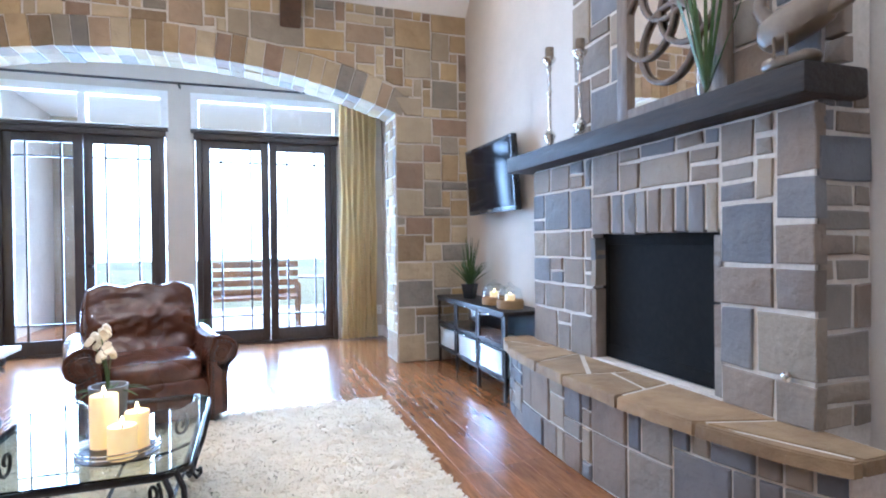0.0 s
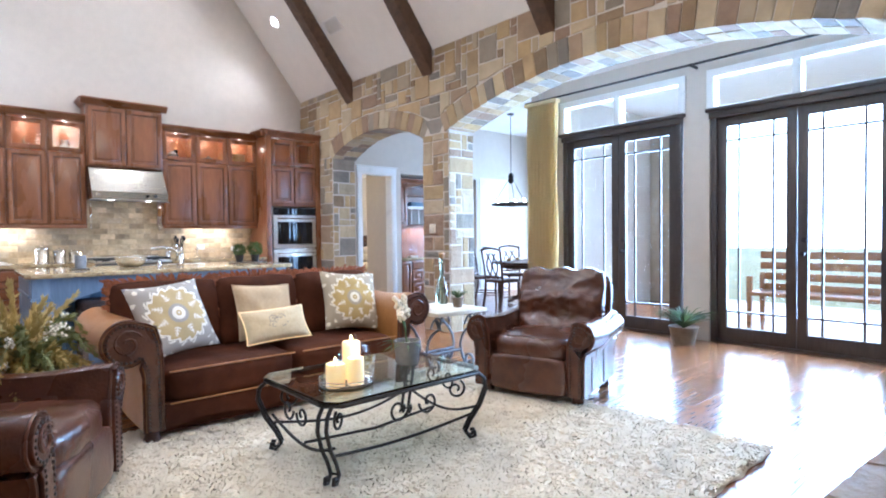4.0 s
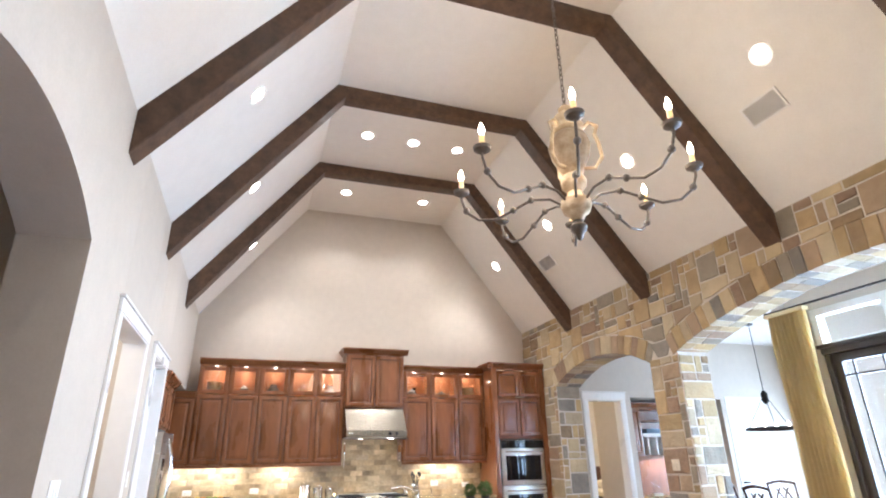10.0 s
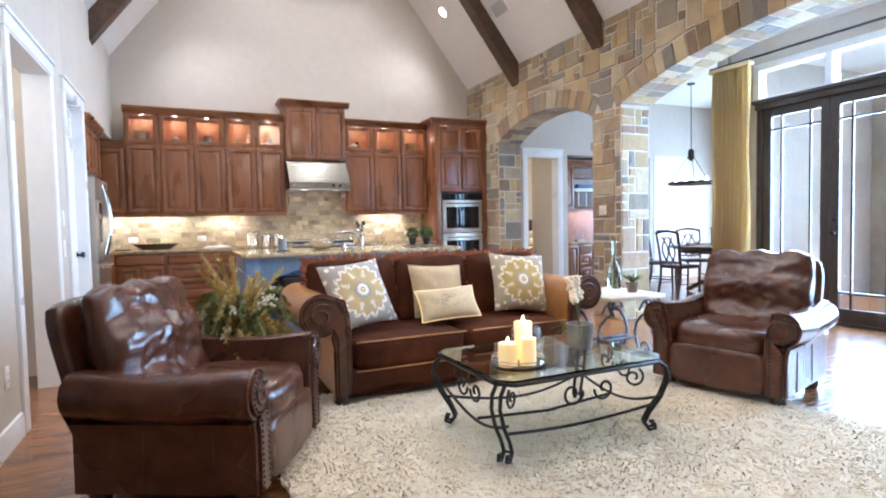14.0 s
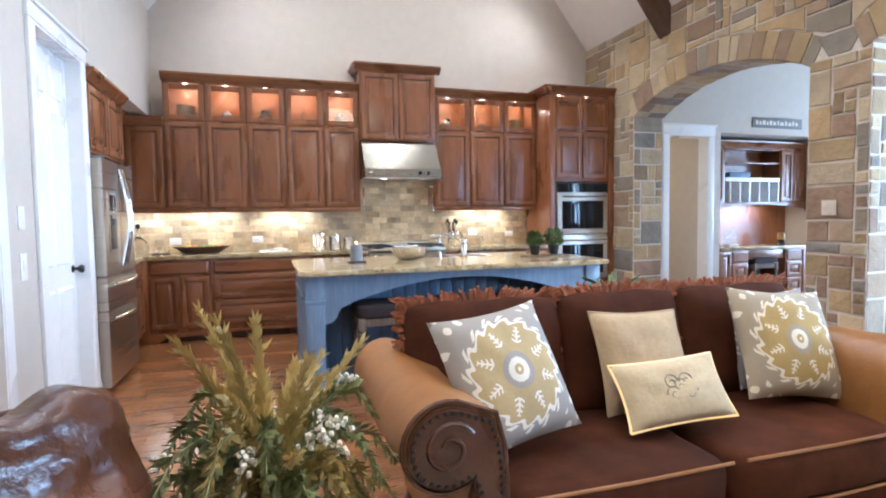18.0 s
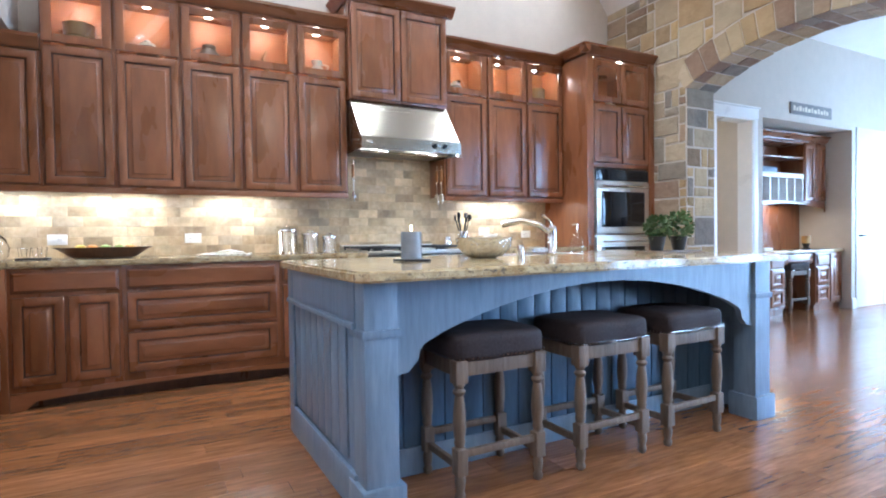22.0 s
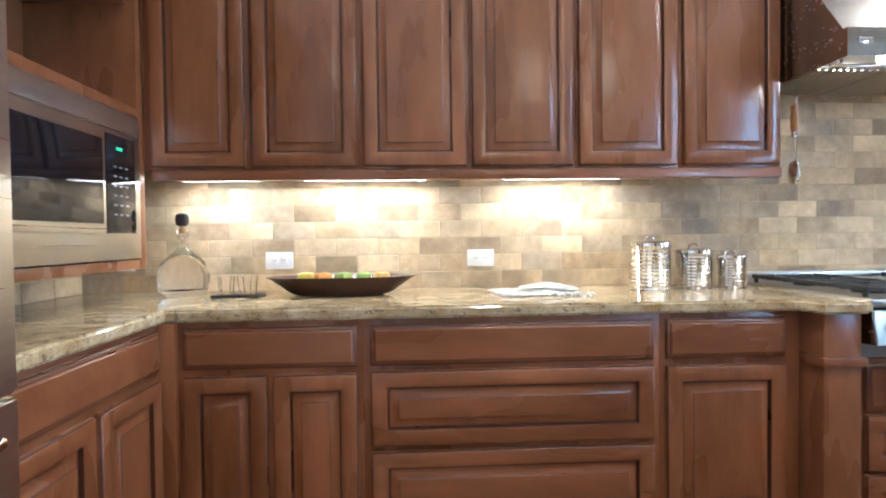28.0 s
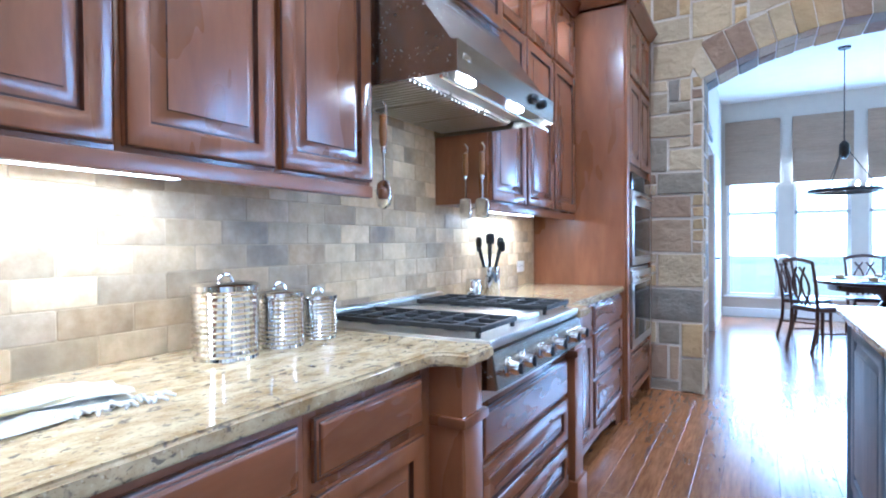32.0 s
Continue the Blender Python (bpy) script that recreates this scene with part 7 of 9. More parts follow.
for cu, cv in ((-2.72, 2.08), (-2.72, 2.40), (-2.86, 2.24), (-2.58, 2.24)):
    part("ring", moved(tube([(cu + 0.19 * math.cos(2 * math.pi * k / 32), -0.026, cv + 0.19 * math.sin(2 * math.pi * k / 32)) for k in range(33)], 0.013, 8), M), STOOLW, mi, "interlaced grey ring")
gv = thing("reed_vase", "clear glass vase of tall green reeds on the mantel", "vase", (FX + 0.04, 2.26, MZ))
part("vase", lathe([(0.035, 0), (0.04, 0.01), (0.038, 0.20), (0.04, 0.24)], 20, (FX + 0.04, 2.26, MZ), caps=False), PANE, gv)
part("reed_bunch", blades(16, (FX + 0.04, 2.26, MZ + 0.02), 0.16, 0.75, 0.010, 0.1), LEAF, gv)
gs = thing("goose_figurine", "painted wooden goose figurine on a driftwood base", "figurine", (FX + 0.04, 1.840, MZ))
bm = cushion(0.13, 0.30, 0.14, (FX + 0.04, 1.840, MZ + 0.17), pose(0, 0, 0, -12), 2.2, None, 8)
cushion(0.05, 0.16, 0.05, (FX + 0.04, 1.700, MZ + 0.17), pose(0, 0, 0, -10), 2, bm, 5)
tube([(FX + 0.04, 1.940, MZ + 0.20), (FX + 0.04, 1.990, MZ + 0.27), (FX + 0.04, 1.980, MZ + 0.36)], 0.035, 10, bm, 0.02)
cushion(0.05, 0.09, 0.05, (FX + 0.04, 2.005, MZ + 0.37), I4, 2, bm, 5)
cushion(0.10, 0.22, 0.05, (FX + 0.04, 1.860, MZ + 0.03), I4, 2.5, bm, 6, 0.012)
for y in (1.83, 1.88):
    cyl((FX - 0.02, y, MZ + 0.04), (FX - 0.02, y, MZ + 0.12), 0.006, 6, bm)
part("figure", bm, BROWNC, gs)

# television on an arm
tv = thing("television", "black flat television on a wall arm beside the chimney", "television", (2.22, 4.90, 1.80))
M = Matrix.Translation((2.20, 4.90, 1.80)) @ pose(0, 0, 0, 0, 0, -90) @ pose(0, 0, 0, 4)
part("case", moved(box(-0.505, 0.505, 0, 0.06, -0.315, 0.315, 0.012), M), BLACK, tv)
part("screen", moved(box(-0.475, 0.475, -0.003, 0.002, -0.275, 0.285, 0.002), M), TVGLASS, tv, "dark glossy screen")
part("badge", moved(box(-0.04, 0.04, -0.004, 0.0, -0.30, -0.29), M), CHROME, tv)
part("arm", tube([(2.25, 4.90, 1.80), (2.29, 4.94, 1.80), (2.345, 4.90, 1.80)], 0.025, 8), IRON, tv)
part("wall_plate", box(2.325, 2.348, 4.80, 5.00, 1.68, 1.92, 0.004), IRON, tv)

WOVEN = mat("woven_rope", (0.30, 0.17, 0.07), (0.50, 0.32, 0.15), 0.8, scale=60, bump=0.5, stretch=(1, 1, 6), large=0.1)
# glass-fronted iron console
cs = thing("media_console", "iron framed console with glass doors and white boxes inside", "console cabinet", (2.14, 4.88, 0))
X0, X1, Yc0, Yc1 = 1.97, 2.33, 4.10, 5.66
part("top", box(X0 - 0.01, X1, Yc0, Yc1, 0.66, 0.69, 0.004), IRON, cs)
part("shelf", box(X0 + 0.01, X1, Yc0 + 0.01, Yc1 - 0.01, 0.15, 0.17, 0.003), IRON, cs)
part("shelf", box(X0 + 0.01, X1, Yc0 + 0.01, Yc1 - 0.01, 0.40, 0.415, 0.003), IRON, cs)
part("back", box(X1 - 0.012, X1, Yc0, Yc1, 0.15, 0.665), IRON, cs)
for y in (Yc0, (2 * Yc0 + Yc1) / 3, (Yc0 + 2 * Yc1) / 3, Yc1 - 0.025):
    part("post", box(X0, X0 + 0.025, y, y + 0.025, 0.0, 0.665, 0.003), IRON, cs)
for y in (Yc0, Yc1 - 0.025):
    part("post", box(X1 - 0.025, X1, y, y + 0.025, 0.0, 0.665, 0.003), IRON, cs)
for j in range(3):
    y0 = Yc0 + (Yc1 - Yc0) / 3 * j + 0.03
    y1 = Yc0 + (Yc1 - Yc0) / 3 * (j + 1) - 0.01
    for z0, z1 in ((0.175, 0.40), (0.42, 0.66)):
        bm = box(X0 - 0.004, X0 + 0.012, y0, y0 + 0.02, z0, z1, 0.002)
        box(X0 - 0.004, X0 + 0.012, y1 - 0.02, y1, z0, z1, 0.002, bm)
        box(X0 - 0.004, X0 + 0.012, y0, y1, z0, z0 + 0.02, 0.002, bm)
        box(X0 - 0.004, X0 + 0.012, y0, y1, z1 - 0.02, z1, 0.002, bm)
        d = part("door", bm, IRON, cs)
        p = part("pane", box(X0, X0 + 0.004, y0 + 0.02, y1 - 0.02, z0 + 0.02, z1 - 0.02), PANE, d, smooth=0)
        p.visible_shadow = False
        part("latch", box(X0 - 0.02, X0, (y0 + y1) / 2 - 0.02, (y0 + y1) / 2 + 0.02, z1 - 0.02, z1 - 0.008, 0.002), CHROME, d)
    bx = thing("storage_box", "white lidded storage box inside the console", "box", (2.13, y0, 0.171), "console boxes")
    part("body", box(X0 + 0.012, X1 - 0.06, y0 + 0.022, y1 - 0.022, 0.171, 0.34, 0.006), WHITEP, bx)
    part("lid", box(X0 + 0.008, X1 - 0.055, y0 + 0.018, y1 - 0.018, 0.34, 0.37, 0.005), WHITEP, bx)
for y in (4.33, 4.63):
    j = thing("candle_jar", "glass hurricane with a lit candle and woven collar on the console", "candle holder", (2.13, y, 0.69), "console candle jars")
    p = part("jar", lathe([(0.085, 0.0), (0.101, 0.03), (0.103, 0.10), (0.085, 0.155), (0.04, 0.18), (0.012, 0.185), (0.022, 0.20), (0.0, 0.212)], 22, (2.13, y, 0.69), caps=False), PANE, j)
    part("collar", lathe([(0.104, 0), (0.108, 0.01), (0.108, 0.065), (0.10, 0.07)], 22, (2.13, y, 0.691), caps=False), WOVEN, j, "woven rope collar")
    part("candle", lathe([(0.04, 0.004), (0.04, 0.11), (0, 0.105)], 18, (2.13, y, 0.69)), GLOWWAX, j)
    part("flame", lathe([(0, 0), (0.006, 0.008), (0, 0.028)], 8, (2.13, y, 0.797)), FLAME, j)
cp = thing("potted_plant", "bushy dried plant in a dark square pot on the console", "plant", (2.13, 5.19, 0.69))
part("pot", lathe([(0.06, 0), (0.085, 0.13), (0.09, 0.14), (0.08, 0.14), (0, 0.12)], 4, (2.13, 5.19, 0.69)), BLACK, cp, smooth=0)
bm = blades(50, (2.13, 5.19, 0.805), 0.20, 0.34, 0.010, 0.35)
blades(30, (2.13, 5.19, 0.805), 0.10, 0.48, 0.006, 0.1, bm)
part("foliage", bm, LEAF, cp)

# chandelier ---------------------------------------------------------------
CX, CY, CZ = -0.45, 2.97, 2.65
ch = thing("chandelier", "carved weathered wood chandelier with eight lit candle bulbs", "chandelier", (CX, CY, RIDGE))
CARVE = mat("weathered_carved_wood", (0.32, 0.21, 0.11), (0.58, 0.47, 0.33), 0.7, scale=16, bump=0.5, large=0.25)
DARKIRON = mat("aged_iron_arm", (0.10, 0.085, 0.075), (0.17, 0.145, 0.125), 0.5, 0.5, scale=30, bump=0.2)
part("finial", lathe([(0, 0), (0.02, 0.02), (0.028, 0.05), (0.05, 0.07), (0.055, 0.10), (0.03, 0.13), (0.035, 0.15)], 16, (CX, CY, CZ)), DARKIRON, ch)
part("bowl", lathe([(0.035, 0.14), (0.05, 0.17), (0.085, 0.20), (0.10, 0.25), (0.095, 0.28), (0.06, 0.30), (0.045, 0.34)], 20, (CX, CY, CZ)), CARVE, ch)
part("column", lathe([(0.045, 0.34), (0.08, 0.38), (0.085, 0.42), (0.065, 0.46), (0.085, 0.52), (0.125, 0.60), (0.14, 0.68), (0.125, 0.74), (0.085, 0.78), (0.11, 0.80), (0.115, 0.83), (0.07, 0.86), (0.085, 0.89), (0.08, 0.92), (0.04, 0.95), (0.05, 0.98), (0.015, 1.02)], 24, (CX, CY, CZ)), CARVE, ch)
for k in range(8):
    a = 2 * math.pi * k / 8 + 0.25
    d = Vector((math.cos(a), math.sin(a), 0))
    c0 = Vector((CX, CY, CZ))
    prof = [(0.06, 0.24), (0.16, 0.31), (0.28, 0.32), (0.40, 0.26), (0.52, 0.205), (0.63, 0.215), (0.71, 0.28), (0.74, 0.37), (0.74, 0.42)]
    arm = part("arm", tube([c0 + d * r + Vector((0, 0, z)) for r, z in prof], 0.009, 8), DARKIRON, ch)
    for r, z in ((0.28, 0.32), (0.40, 0.26), (0.71, 0.29)):
        part("bead", lathe([(0.012, -0.02), (0.022, -0.008), (0.022, 0.008), (0.012, 0.02)], 10, tuple(c0 + d * r + Vector((0, 0, z)))), DARKIRON, arm)
    top = c0 + d * 0.74 + Vector((0, 0, 0.42))
    part("cup", lathe([(0.02, -0.02), (0.05, 0.0), (0.055, 0.02), (0.035, 0.025), (0.035, 0.03)], 14, tuple(top)), DARKIRON, arm)
    part("candle_sleeve", lathe([(0.016, 0.025), (0.016, 0.10), (0.008, 0.102)], 12, tuple(top)), GLOWWAX, arm)
    part("bulb", lathe([(0.008, 0.10), (0.018, 0.125), (0.016, 0.15), (0.004, 0.185), (0, 0.19)], 12, tuple(top)), BULB, arm, "glowing candle bulb")
for k in range(3):
    a = 2 * math.pi * k / 3 + 0.9
    d = Vector((math.cos(a), math.sin(a), 0))
    part("handle_scroll", tube([Vector((CX, CY, CZ)) + d * r + Vector((0, 0, z)) for r, z in ((0.08, 0.50), (0.15, 0.49), (0.20, 0.56), (0.19, 0.66), (0.17, 0.74), (0.19, 0.80), (0.14, 0.84), (0.09, 0.80))], 0.014, 8), CARVE, ch)
bm = bmesh.new()
n = int((RIDGE - CZ - 1.0) / 0.045)
for k in range(n):
    z = CZ + 1.0 + 0.045 * (k + 0.5)
    pts = [(0.011 * math.cos(2 * math.pi * q / 10), 0, 0.030 * math.sin(2 * math.pi * q / 10)) for q in range(11)]
    own = tube(pts, 0.0035, 5)
    own.transform(Matrix.Translation((CX, CY, z)) @ pose(0, 0, 0, 0, 0, 90 * (k % 2)))
    joined(bm, own)
part("chain", bm, DARKIRON, ch)
part("canopy", lathe([(0.07, -0.02), (0.075, -0.005), (0.075, 0.0)], 18, (CX, CY, RIDGE)), DARKIRON, ch)
lamp("chandelier_lamp", "POINT", (CX, CY, CZ + 0.62), 55, TUNG, size=0.5)

# curtains
def curtain(x0, x1, label, amp=0.045, folds=9):
    c = thing("curtain", label, "curtain", ((x0 + x1) / 2, YP - 0.18, 0), "gold curtains")
    bm = bmesh.new()
    n, rows = folds * 10, 14
    g = []
    for r in range(rows + 1):
        z = 0.02 + (3.06 - 0.02) * r / rows
        g.append([])
        for k in range(n + 1):
            f = k / n
            sw = amp * (0.75 + 0.25 * math.sin(r * 0.6)) * math.sin(2 * math.pi * folds * f + 0.25 * math.sin(r * 0.5))
            g[-1].append(bm.verts.new((x0 + (x1 - x0) * f + 0.01 * math.sin(r * 0.9 + f * 9), YP - 0.18 + sw, z)))
    for r in range(rows):
        for k in range(n):
            bm.faces.new((g[r][k], g[r][k + 1], g[r + 1][k + 1], g[r + 1][k]))
    bmesh.ops.solidify(bm, geom=bm.faces[:], thickness=0.004)
    part("cloth", bm, CURTAIN, c)
    part("header", box(x0 - 0.01, x1 + 0.01, YP - 0.235, YP - 0.125, 3.02, 3.07, 0.006), CURTAIN, c, "gathered header band")


curtain(-2.93, -2.40, "gold pleated full length curtain beside the porch doors")
curtain(1.24, 1.70, "gold pleated full length curtain at the nook's end", folds=6)
rod = thing("curtain_rod", "dark iron curtain rod above the porch doors", "curtain rod", (-0.7, YP - 0.18, 3.1))
part("pole", tube([(-2.96, YP - 0.18, 3.09), (1.78, YP - 0.18, 3.09)], 0.014, 10), IRON, rod)
for x in (-2.94, -0.6, 1.74):
    part("bracket", box(x - 0.01, x + 0.01, YP - 0.19, YP, 3.075, 3.105, 0.003), IRON, rod)

# fern between the porch doors
fe = thing("potted_fern", "green fern in a low pot between the porch doors", "plant", (-0.58, 7.12, 0))
part("pot", lathe([(0.11, 0), (0.15, 0.18), (0.16, 0.20), (0.14, 0.20), (0, 0.17)], 20, (-0.58, 7.12, 0)), BROWNC, fe)
bm = blades(70, (-0.58, 7.12, 0.18), 0.36, 0.42, 0.013, 0.55)
part("foliage", bm, LEAF, fe)


# wall plates
def plate(at, way, label, w=0.075, h=0.12, slots=2, material=None, group="wall plates", outlet=True):
    p = thing("outlet" if outlet else "light_switch", label, "outlet" if outlet else "light switch", at, group)
    m = facing(way, at)
    part("cover", moved(box(-w / 2, w / 2, -0.007, 0, -h / 2, h / 2, 0.002), m), material or WHITEP, p)
    for k in range(slots):
        if outlet:
            wide = w > h
            u, v = ((-0.02 + 0.04 * k), 0) if wide else (0, -0.02 + 0.04 * k)
            q = part("socket", moved(box(u - 0.014, u + 0.014, -0.0095, -0.006, v - 0.014, v + 0.014, 0.002), m), material or WHITEP, p)
            for s in (-0.006, 0.006):
                part("slot", moved(box(u + s - 0.0012, u + s + 0.0012, -0.0102, -0.009, v - 0.004, v + 0.006), m), BLACK, q)
        else:
            u = (k - (slots - 1) / 2) * 0.046
            part("rocker", moved(box(u - 0.016, u + 0.016, -0.011, -0.006, -0.034, 0.034, 0.002), m), material or WHITEP, p)
    return p


for y, z in ((-0.28, 1.05), (0.40, 1.05), (1.29, 1.05), (4.02, 1.08), (4.55, 1.05)):
    plate((XK + 0.014, y, z), "+x", "white double outlet on the tiled backsplash", 0.12, 0.075)
plate((-1.27, YS, 1.27), "+y", "white three gang light switch on the beige wall", 0.165, 0.12, 3, None, "wall plates", False)
plate((-1.58, YS, 0.40), "+y", "white outlet low on the beige wall")
plate((-3.23, YS, 1.30), "+y", "white light switch between the doors", 0.075, 0.12, 1, None, "wall plates", False)
plate((-3.23, YS, 1.05), "+y", "white thermostat plate between the doors", 0.075, 0.14, 1, None, "wall plates", False)
plate((-3.187, YN - 0.035, 1.312), "-y", "almond plate on the stone pier", 0.12, 0.12, 2, CREAMP, "wall plates", False)
plate((1.82, 7.3, 1.25), "-x", "white light switch in the nook", 0.075, 0.12, 1, None, "wall plates", False)
plate((1.76, YP, 0.35), "-y", "white outlet low on the nook wall")

# ceiling vents
for x, y in ((-0.70, 5.23), (-4.78, 5.27)):
    z = SPRING + SN * (YN - y) - 0.002
    v = thing("ceiling_vent", "white louvred air vent on the sloped ceiling", "vent", (x, y, z), "ceiling vents")
    m = pose(x, y, z, -TILTN)
    bm = box(-0.19, 0.19, -0.11, -0.09, -0.014, 0, 0.002)
    box(-0.19, 0.19, 0.09, 0.11, -0.014, 0, 0.002, bm)
    box(-0.19, -0.17, -0.09, 0.09, -0.014, 0, 0.002, bm)
    box(0.17, 0.19, -0.09, 0.09, -0.014, 0, 0.002, bm)
    part("frame", moved(bm, m), TRIM, v)
    part("backing", moved(box(-0.17, 0.17, -0.09, 0.09, -0.003, 0), m), BLACK, v)
    for k in range(12):
        q = box(-0.17, 0.17, -0.007, 0.007, -0.001, 0.001)
        part("slat", moved(moved(q, pose(0, -0.083 + 0.015 * k, -0.008, 35)), m), TRIM, v)

# things on the kitchen counters ------------------------------------------
CT = 0.917
for y, r, h in ((1.985, 0.086, 0.20), (2.175, 0.074, 0.165), (2.335, 0.064, 0.14)):
    c = thing("canister", "ribbed steel canister with a looped lid on the counter", "canister", (-6.60, y, CT), "steel canisters")
    P = [(r * 0.97, 0)] + [(r * (1.0 if k % 2 else 0.95), h * (0.04 + 0.86 * k / 22)) for k in range(23)]
    part("body", lathe(P, 28, (-6.60, y, CT)), CHROME, c)
    part("lid", lathe([(r * 1.03, h * 0.90), (r * 1.03, h * 0.97), (r * 0.9, h), (0, h * 1.01)], 28, (-6.60, y, CT)), CHROME, c)
    part("loop", tube([(-6.60, y + 0.022 * math.cos(a), CT + h + 0.022 * math.sin(a)) for a in (math.pi * k / 10 for k in range(11))], 0.004, 6), CHROME, c)
tw2 = thing("kitchen_towel", "folded white towel with a yellow stripe on the counter", "towel", (-6.50, 1.46, CT))
TOWEL = mat("white_towel", (0.78, 0.76, 0.70), (0.86, 0.84, 0.78), 0.9, scale=80, bump=0.3)
YARN = mat("grey_yellow_yarn", (0.30, 0.28, 0.25), (0.62, 0.50, 0.14), 0.9, scale=12, bump=0.2)


def sheet(sx, sy, m, lift, seed, n=20):
    """A rumpled cloth with soft folds, lying on the worktop."""
    bm = bmesh.new()
    g = []
    for i in range(n + 1):
        g.append([])
        for j in range(n + 1):
            u, v = (i / n - 0.5) * sx, (j / n - 0.5) * sy
            h = noise.noise(Vector((u * 16 + seed, v * 9, seed))) + 0.5 * noise.noise(Vector((u * 34, v * 26 + seed, 2)))
            edge = 1 - max(abs(i / n - 0.5), abs(j / n - 0.5)) * 1.7
            q = Vector((u + 0.012 * noise.noise(Vector((v * 12, seed, 1))), v + 0.014 * noise.noise(Vector((u * 12, seed, 4))), lift * max(0.06, (0.75 + 0.6 * h)) * max(0.12, edge) + 0.002))
            g[-1].append(bm.verts.new(m @ q))
    for i in range(n):
        for j in range(n):
            bm.faces.new((g[i][j], g[i + 1][j], g[i + 1][j + 1], g[i][j + 1]))
    bmesh.ops.solidify(bm, geom=bm.faces[:], thickness=0.003)
    return bm


TM = pose(-6.49, 1.46, CT + 0.001, 0, 0, 8)
part("cloth", sheet(0.23, 0.31, TM, 0.035, 1.0), TOWEL, tw2)
part("fold", sheet(0.13, 0.22, TM @ pose(0.01, 0.06, 0.016, 0, 0, -22), 0.030, 5.0), TOWEL, tw2)
part("stripe", sheet(0.018, 0.20, TM @ pose(0.055, 0.03, 0.017, 0, 0, -14), 0.012, 9.0, 8), YARN, tw2, "grey and yellow woven stripe")
bm = bmesh.new()
for k in range(34):
    f = k / 33
    p = TM @ pose(0.01, 0.06, 0.0, 0, 0, -22) @ Vector((0.075 + 0.008 * math.sin(k * 2.3), -0.08 + 0.24 * f, 0.006 + 0.004 * math.sin(k)))
    tube([p, p + Vector((0.012, 0.004 * math.sin(k * 1.7), 0.004)), p + Vector((0.026, 0.010 * math.sin(k * 2.9), -0.003))], 0.0045, 5, bm, 0.003)
part("fringe", bm, TOWEL, tw2, "knotted white fringe", kind="stuff")
bo = thing("wooden_bowl", "long dark wooden dough bowl holding fruit on the counter", "bowl", (-6.56, 0.70, CT))
prof = [(0.16, 0), (0.20, 0.01), (0.29, 0.072), (0.305, 0.076), (0.28, 0.066), (0.19, 0.022), (0, 0.02)]
part("bowl", lathe(prof, 28, (-6.56, 0.70, CT), None, (0.42, 1.0)), DARKWOOD, bo)
FRUIT = [mat("orange_peel", (0.55, 0.22, 0.03), None, 0.45, scale=60, bump=0.15), mat("lime_peel", (0.22, 0.30, 0.06), None, 0.45, scale=60, bump=0.15), mat("lemon_peel", (0.62, 0.48, 0.08), None, 0.45, scale=60, bump=0.15), mat("mango_peel", (0.50, 0.30, 0.08), None, 0.45, scale=60, bump=0.15)]
for k, (dx, dy, mt, nm) in enumerate(((0.0, -0.14, 2, "lemon"), (0.03, -0.07, 0, "orange"), (0.02, 0.01, 1, "lime"), (0.0, 0.09, 1, "lime"), (-0.02, 0.16, 3, "mango"))):
    f = tagged(part(nm, cushion(0.062, 0.075, 0.06, (-6.56 + dx, 0.70 + dy, CT + 0.064), pose(0, 0, 0, 0, 0, 30 * k), 2, None, 5), FRUIT[mt]), "ripe %s lying in the wooden bowl" % nm, "fruit", "fruit in the bowl")
dc = thing("decanter", "round clear glass decanter with a dark stopper on the counter", "decanter", (-6.60, 0.06, CT))
part("flask", lathe([(0.06, 0), (0.095, 0.03), (0.10, 0.08), (0.08, 0.14), (0.03, 0.19), (0.02, 0.21), (0.02, 0.26), (0.028, 0.27)], 24, (-6.60, 0.06, CT), caps=False), GLASS, dc)
part("stopper", cushion(0.05, 0.05, 0.06, (-6.60, 0.06, CT + 0.31), I4, 2, None, 5), BLACK, dc)
part("stopper_neck", lathe([(0.012, 0), (0.014, 0.04)], 10, (-6.60, 0.06, CT + 0.255)), TERRA, dc)
ty = thing("glass_tray", "black tray of small tumblers on the counter", "tray", (-6.56, 0.27, CT))
part("plate", box(-6.62, -6.50, 0.20, 0.385, CT, CT + 0.012, 0.004), BLACK, ty)
for dx, dy in ((-0.025, -0.04), (0.022, -0.015), (-0.02, 0.04), (0.025, 0.075)):
    g = thing("tumbler", "small clear glass tumbler on the black tray", "glass", (-6.56 + dx, 0.27 + dy, CT + 0.012), "tumblers")
    part("glass", lathe([(0.022, 0), (0.03, 0.07), (0.027, 0.07), (0.02, 0.006), (0, 0.006)], 16, (-6.56 + dx, 0.27 + dy, CT + 0.012)), GLASS, g)
ck = thing("utensil_crock", "steel crock with black cooking utensils on the counter", "utensil crock", (-6.60, 3.66, CT))
part("crock", lathe([(0.05, 0), (0.052, 0.005), (0.052, 0.17), (0.048, 0.17), (0.046, 0.02), (0, 0.02)], 22, (-6.60, 3.66, CT)), CHROME, ck)
for k in range(6):
    a = k * 1.05
    e = Vector((-6.60 + 0.07 * math.cos(a), 3.66 + 0.07 * math.sin(a), CT + 0.28 + 0.02 * (k % 3)))
    s = part("utensil", tube([(-6.60, 3.66, CT + 0.05), e], 0.006, 6), BLACK, ck)
    part("head", cushion(0.04, 0.015, 0.06, tuple(e), pose(0, 0, 0, 0, 0, k * 40), 2.4, None, 3), BLACK, s)
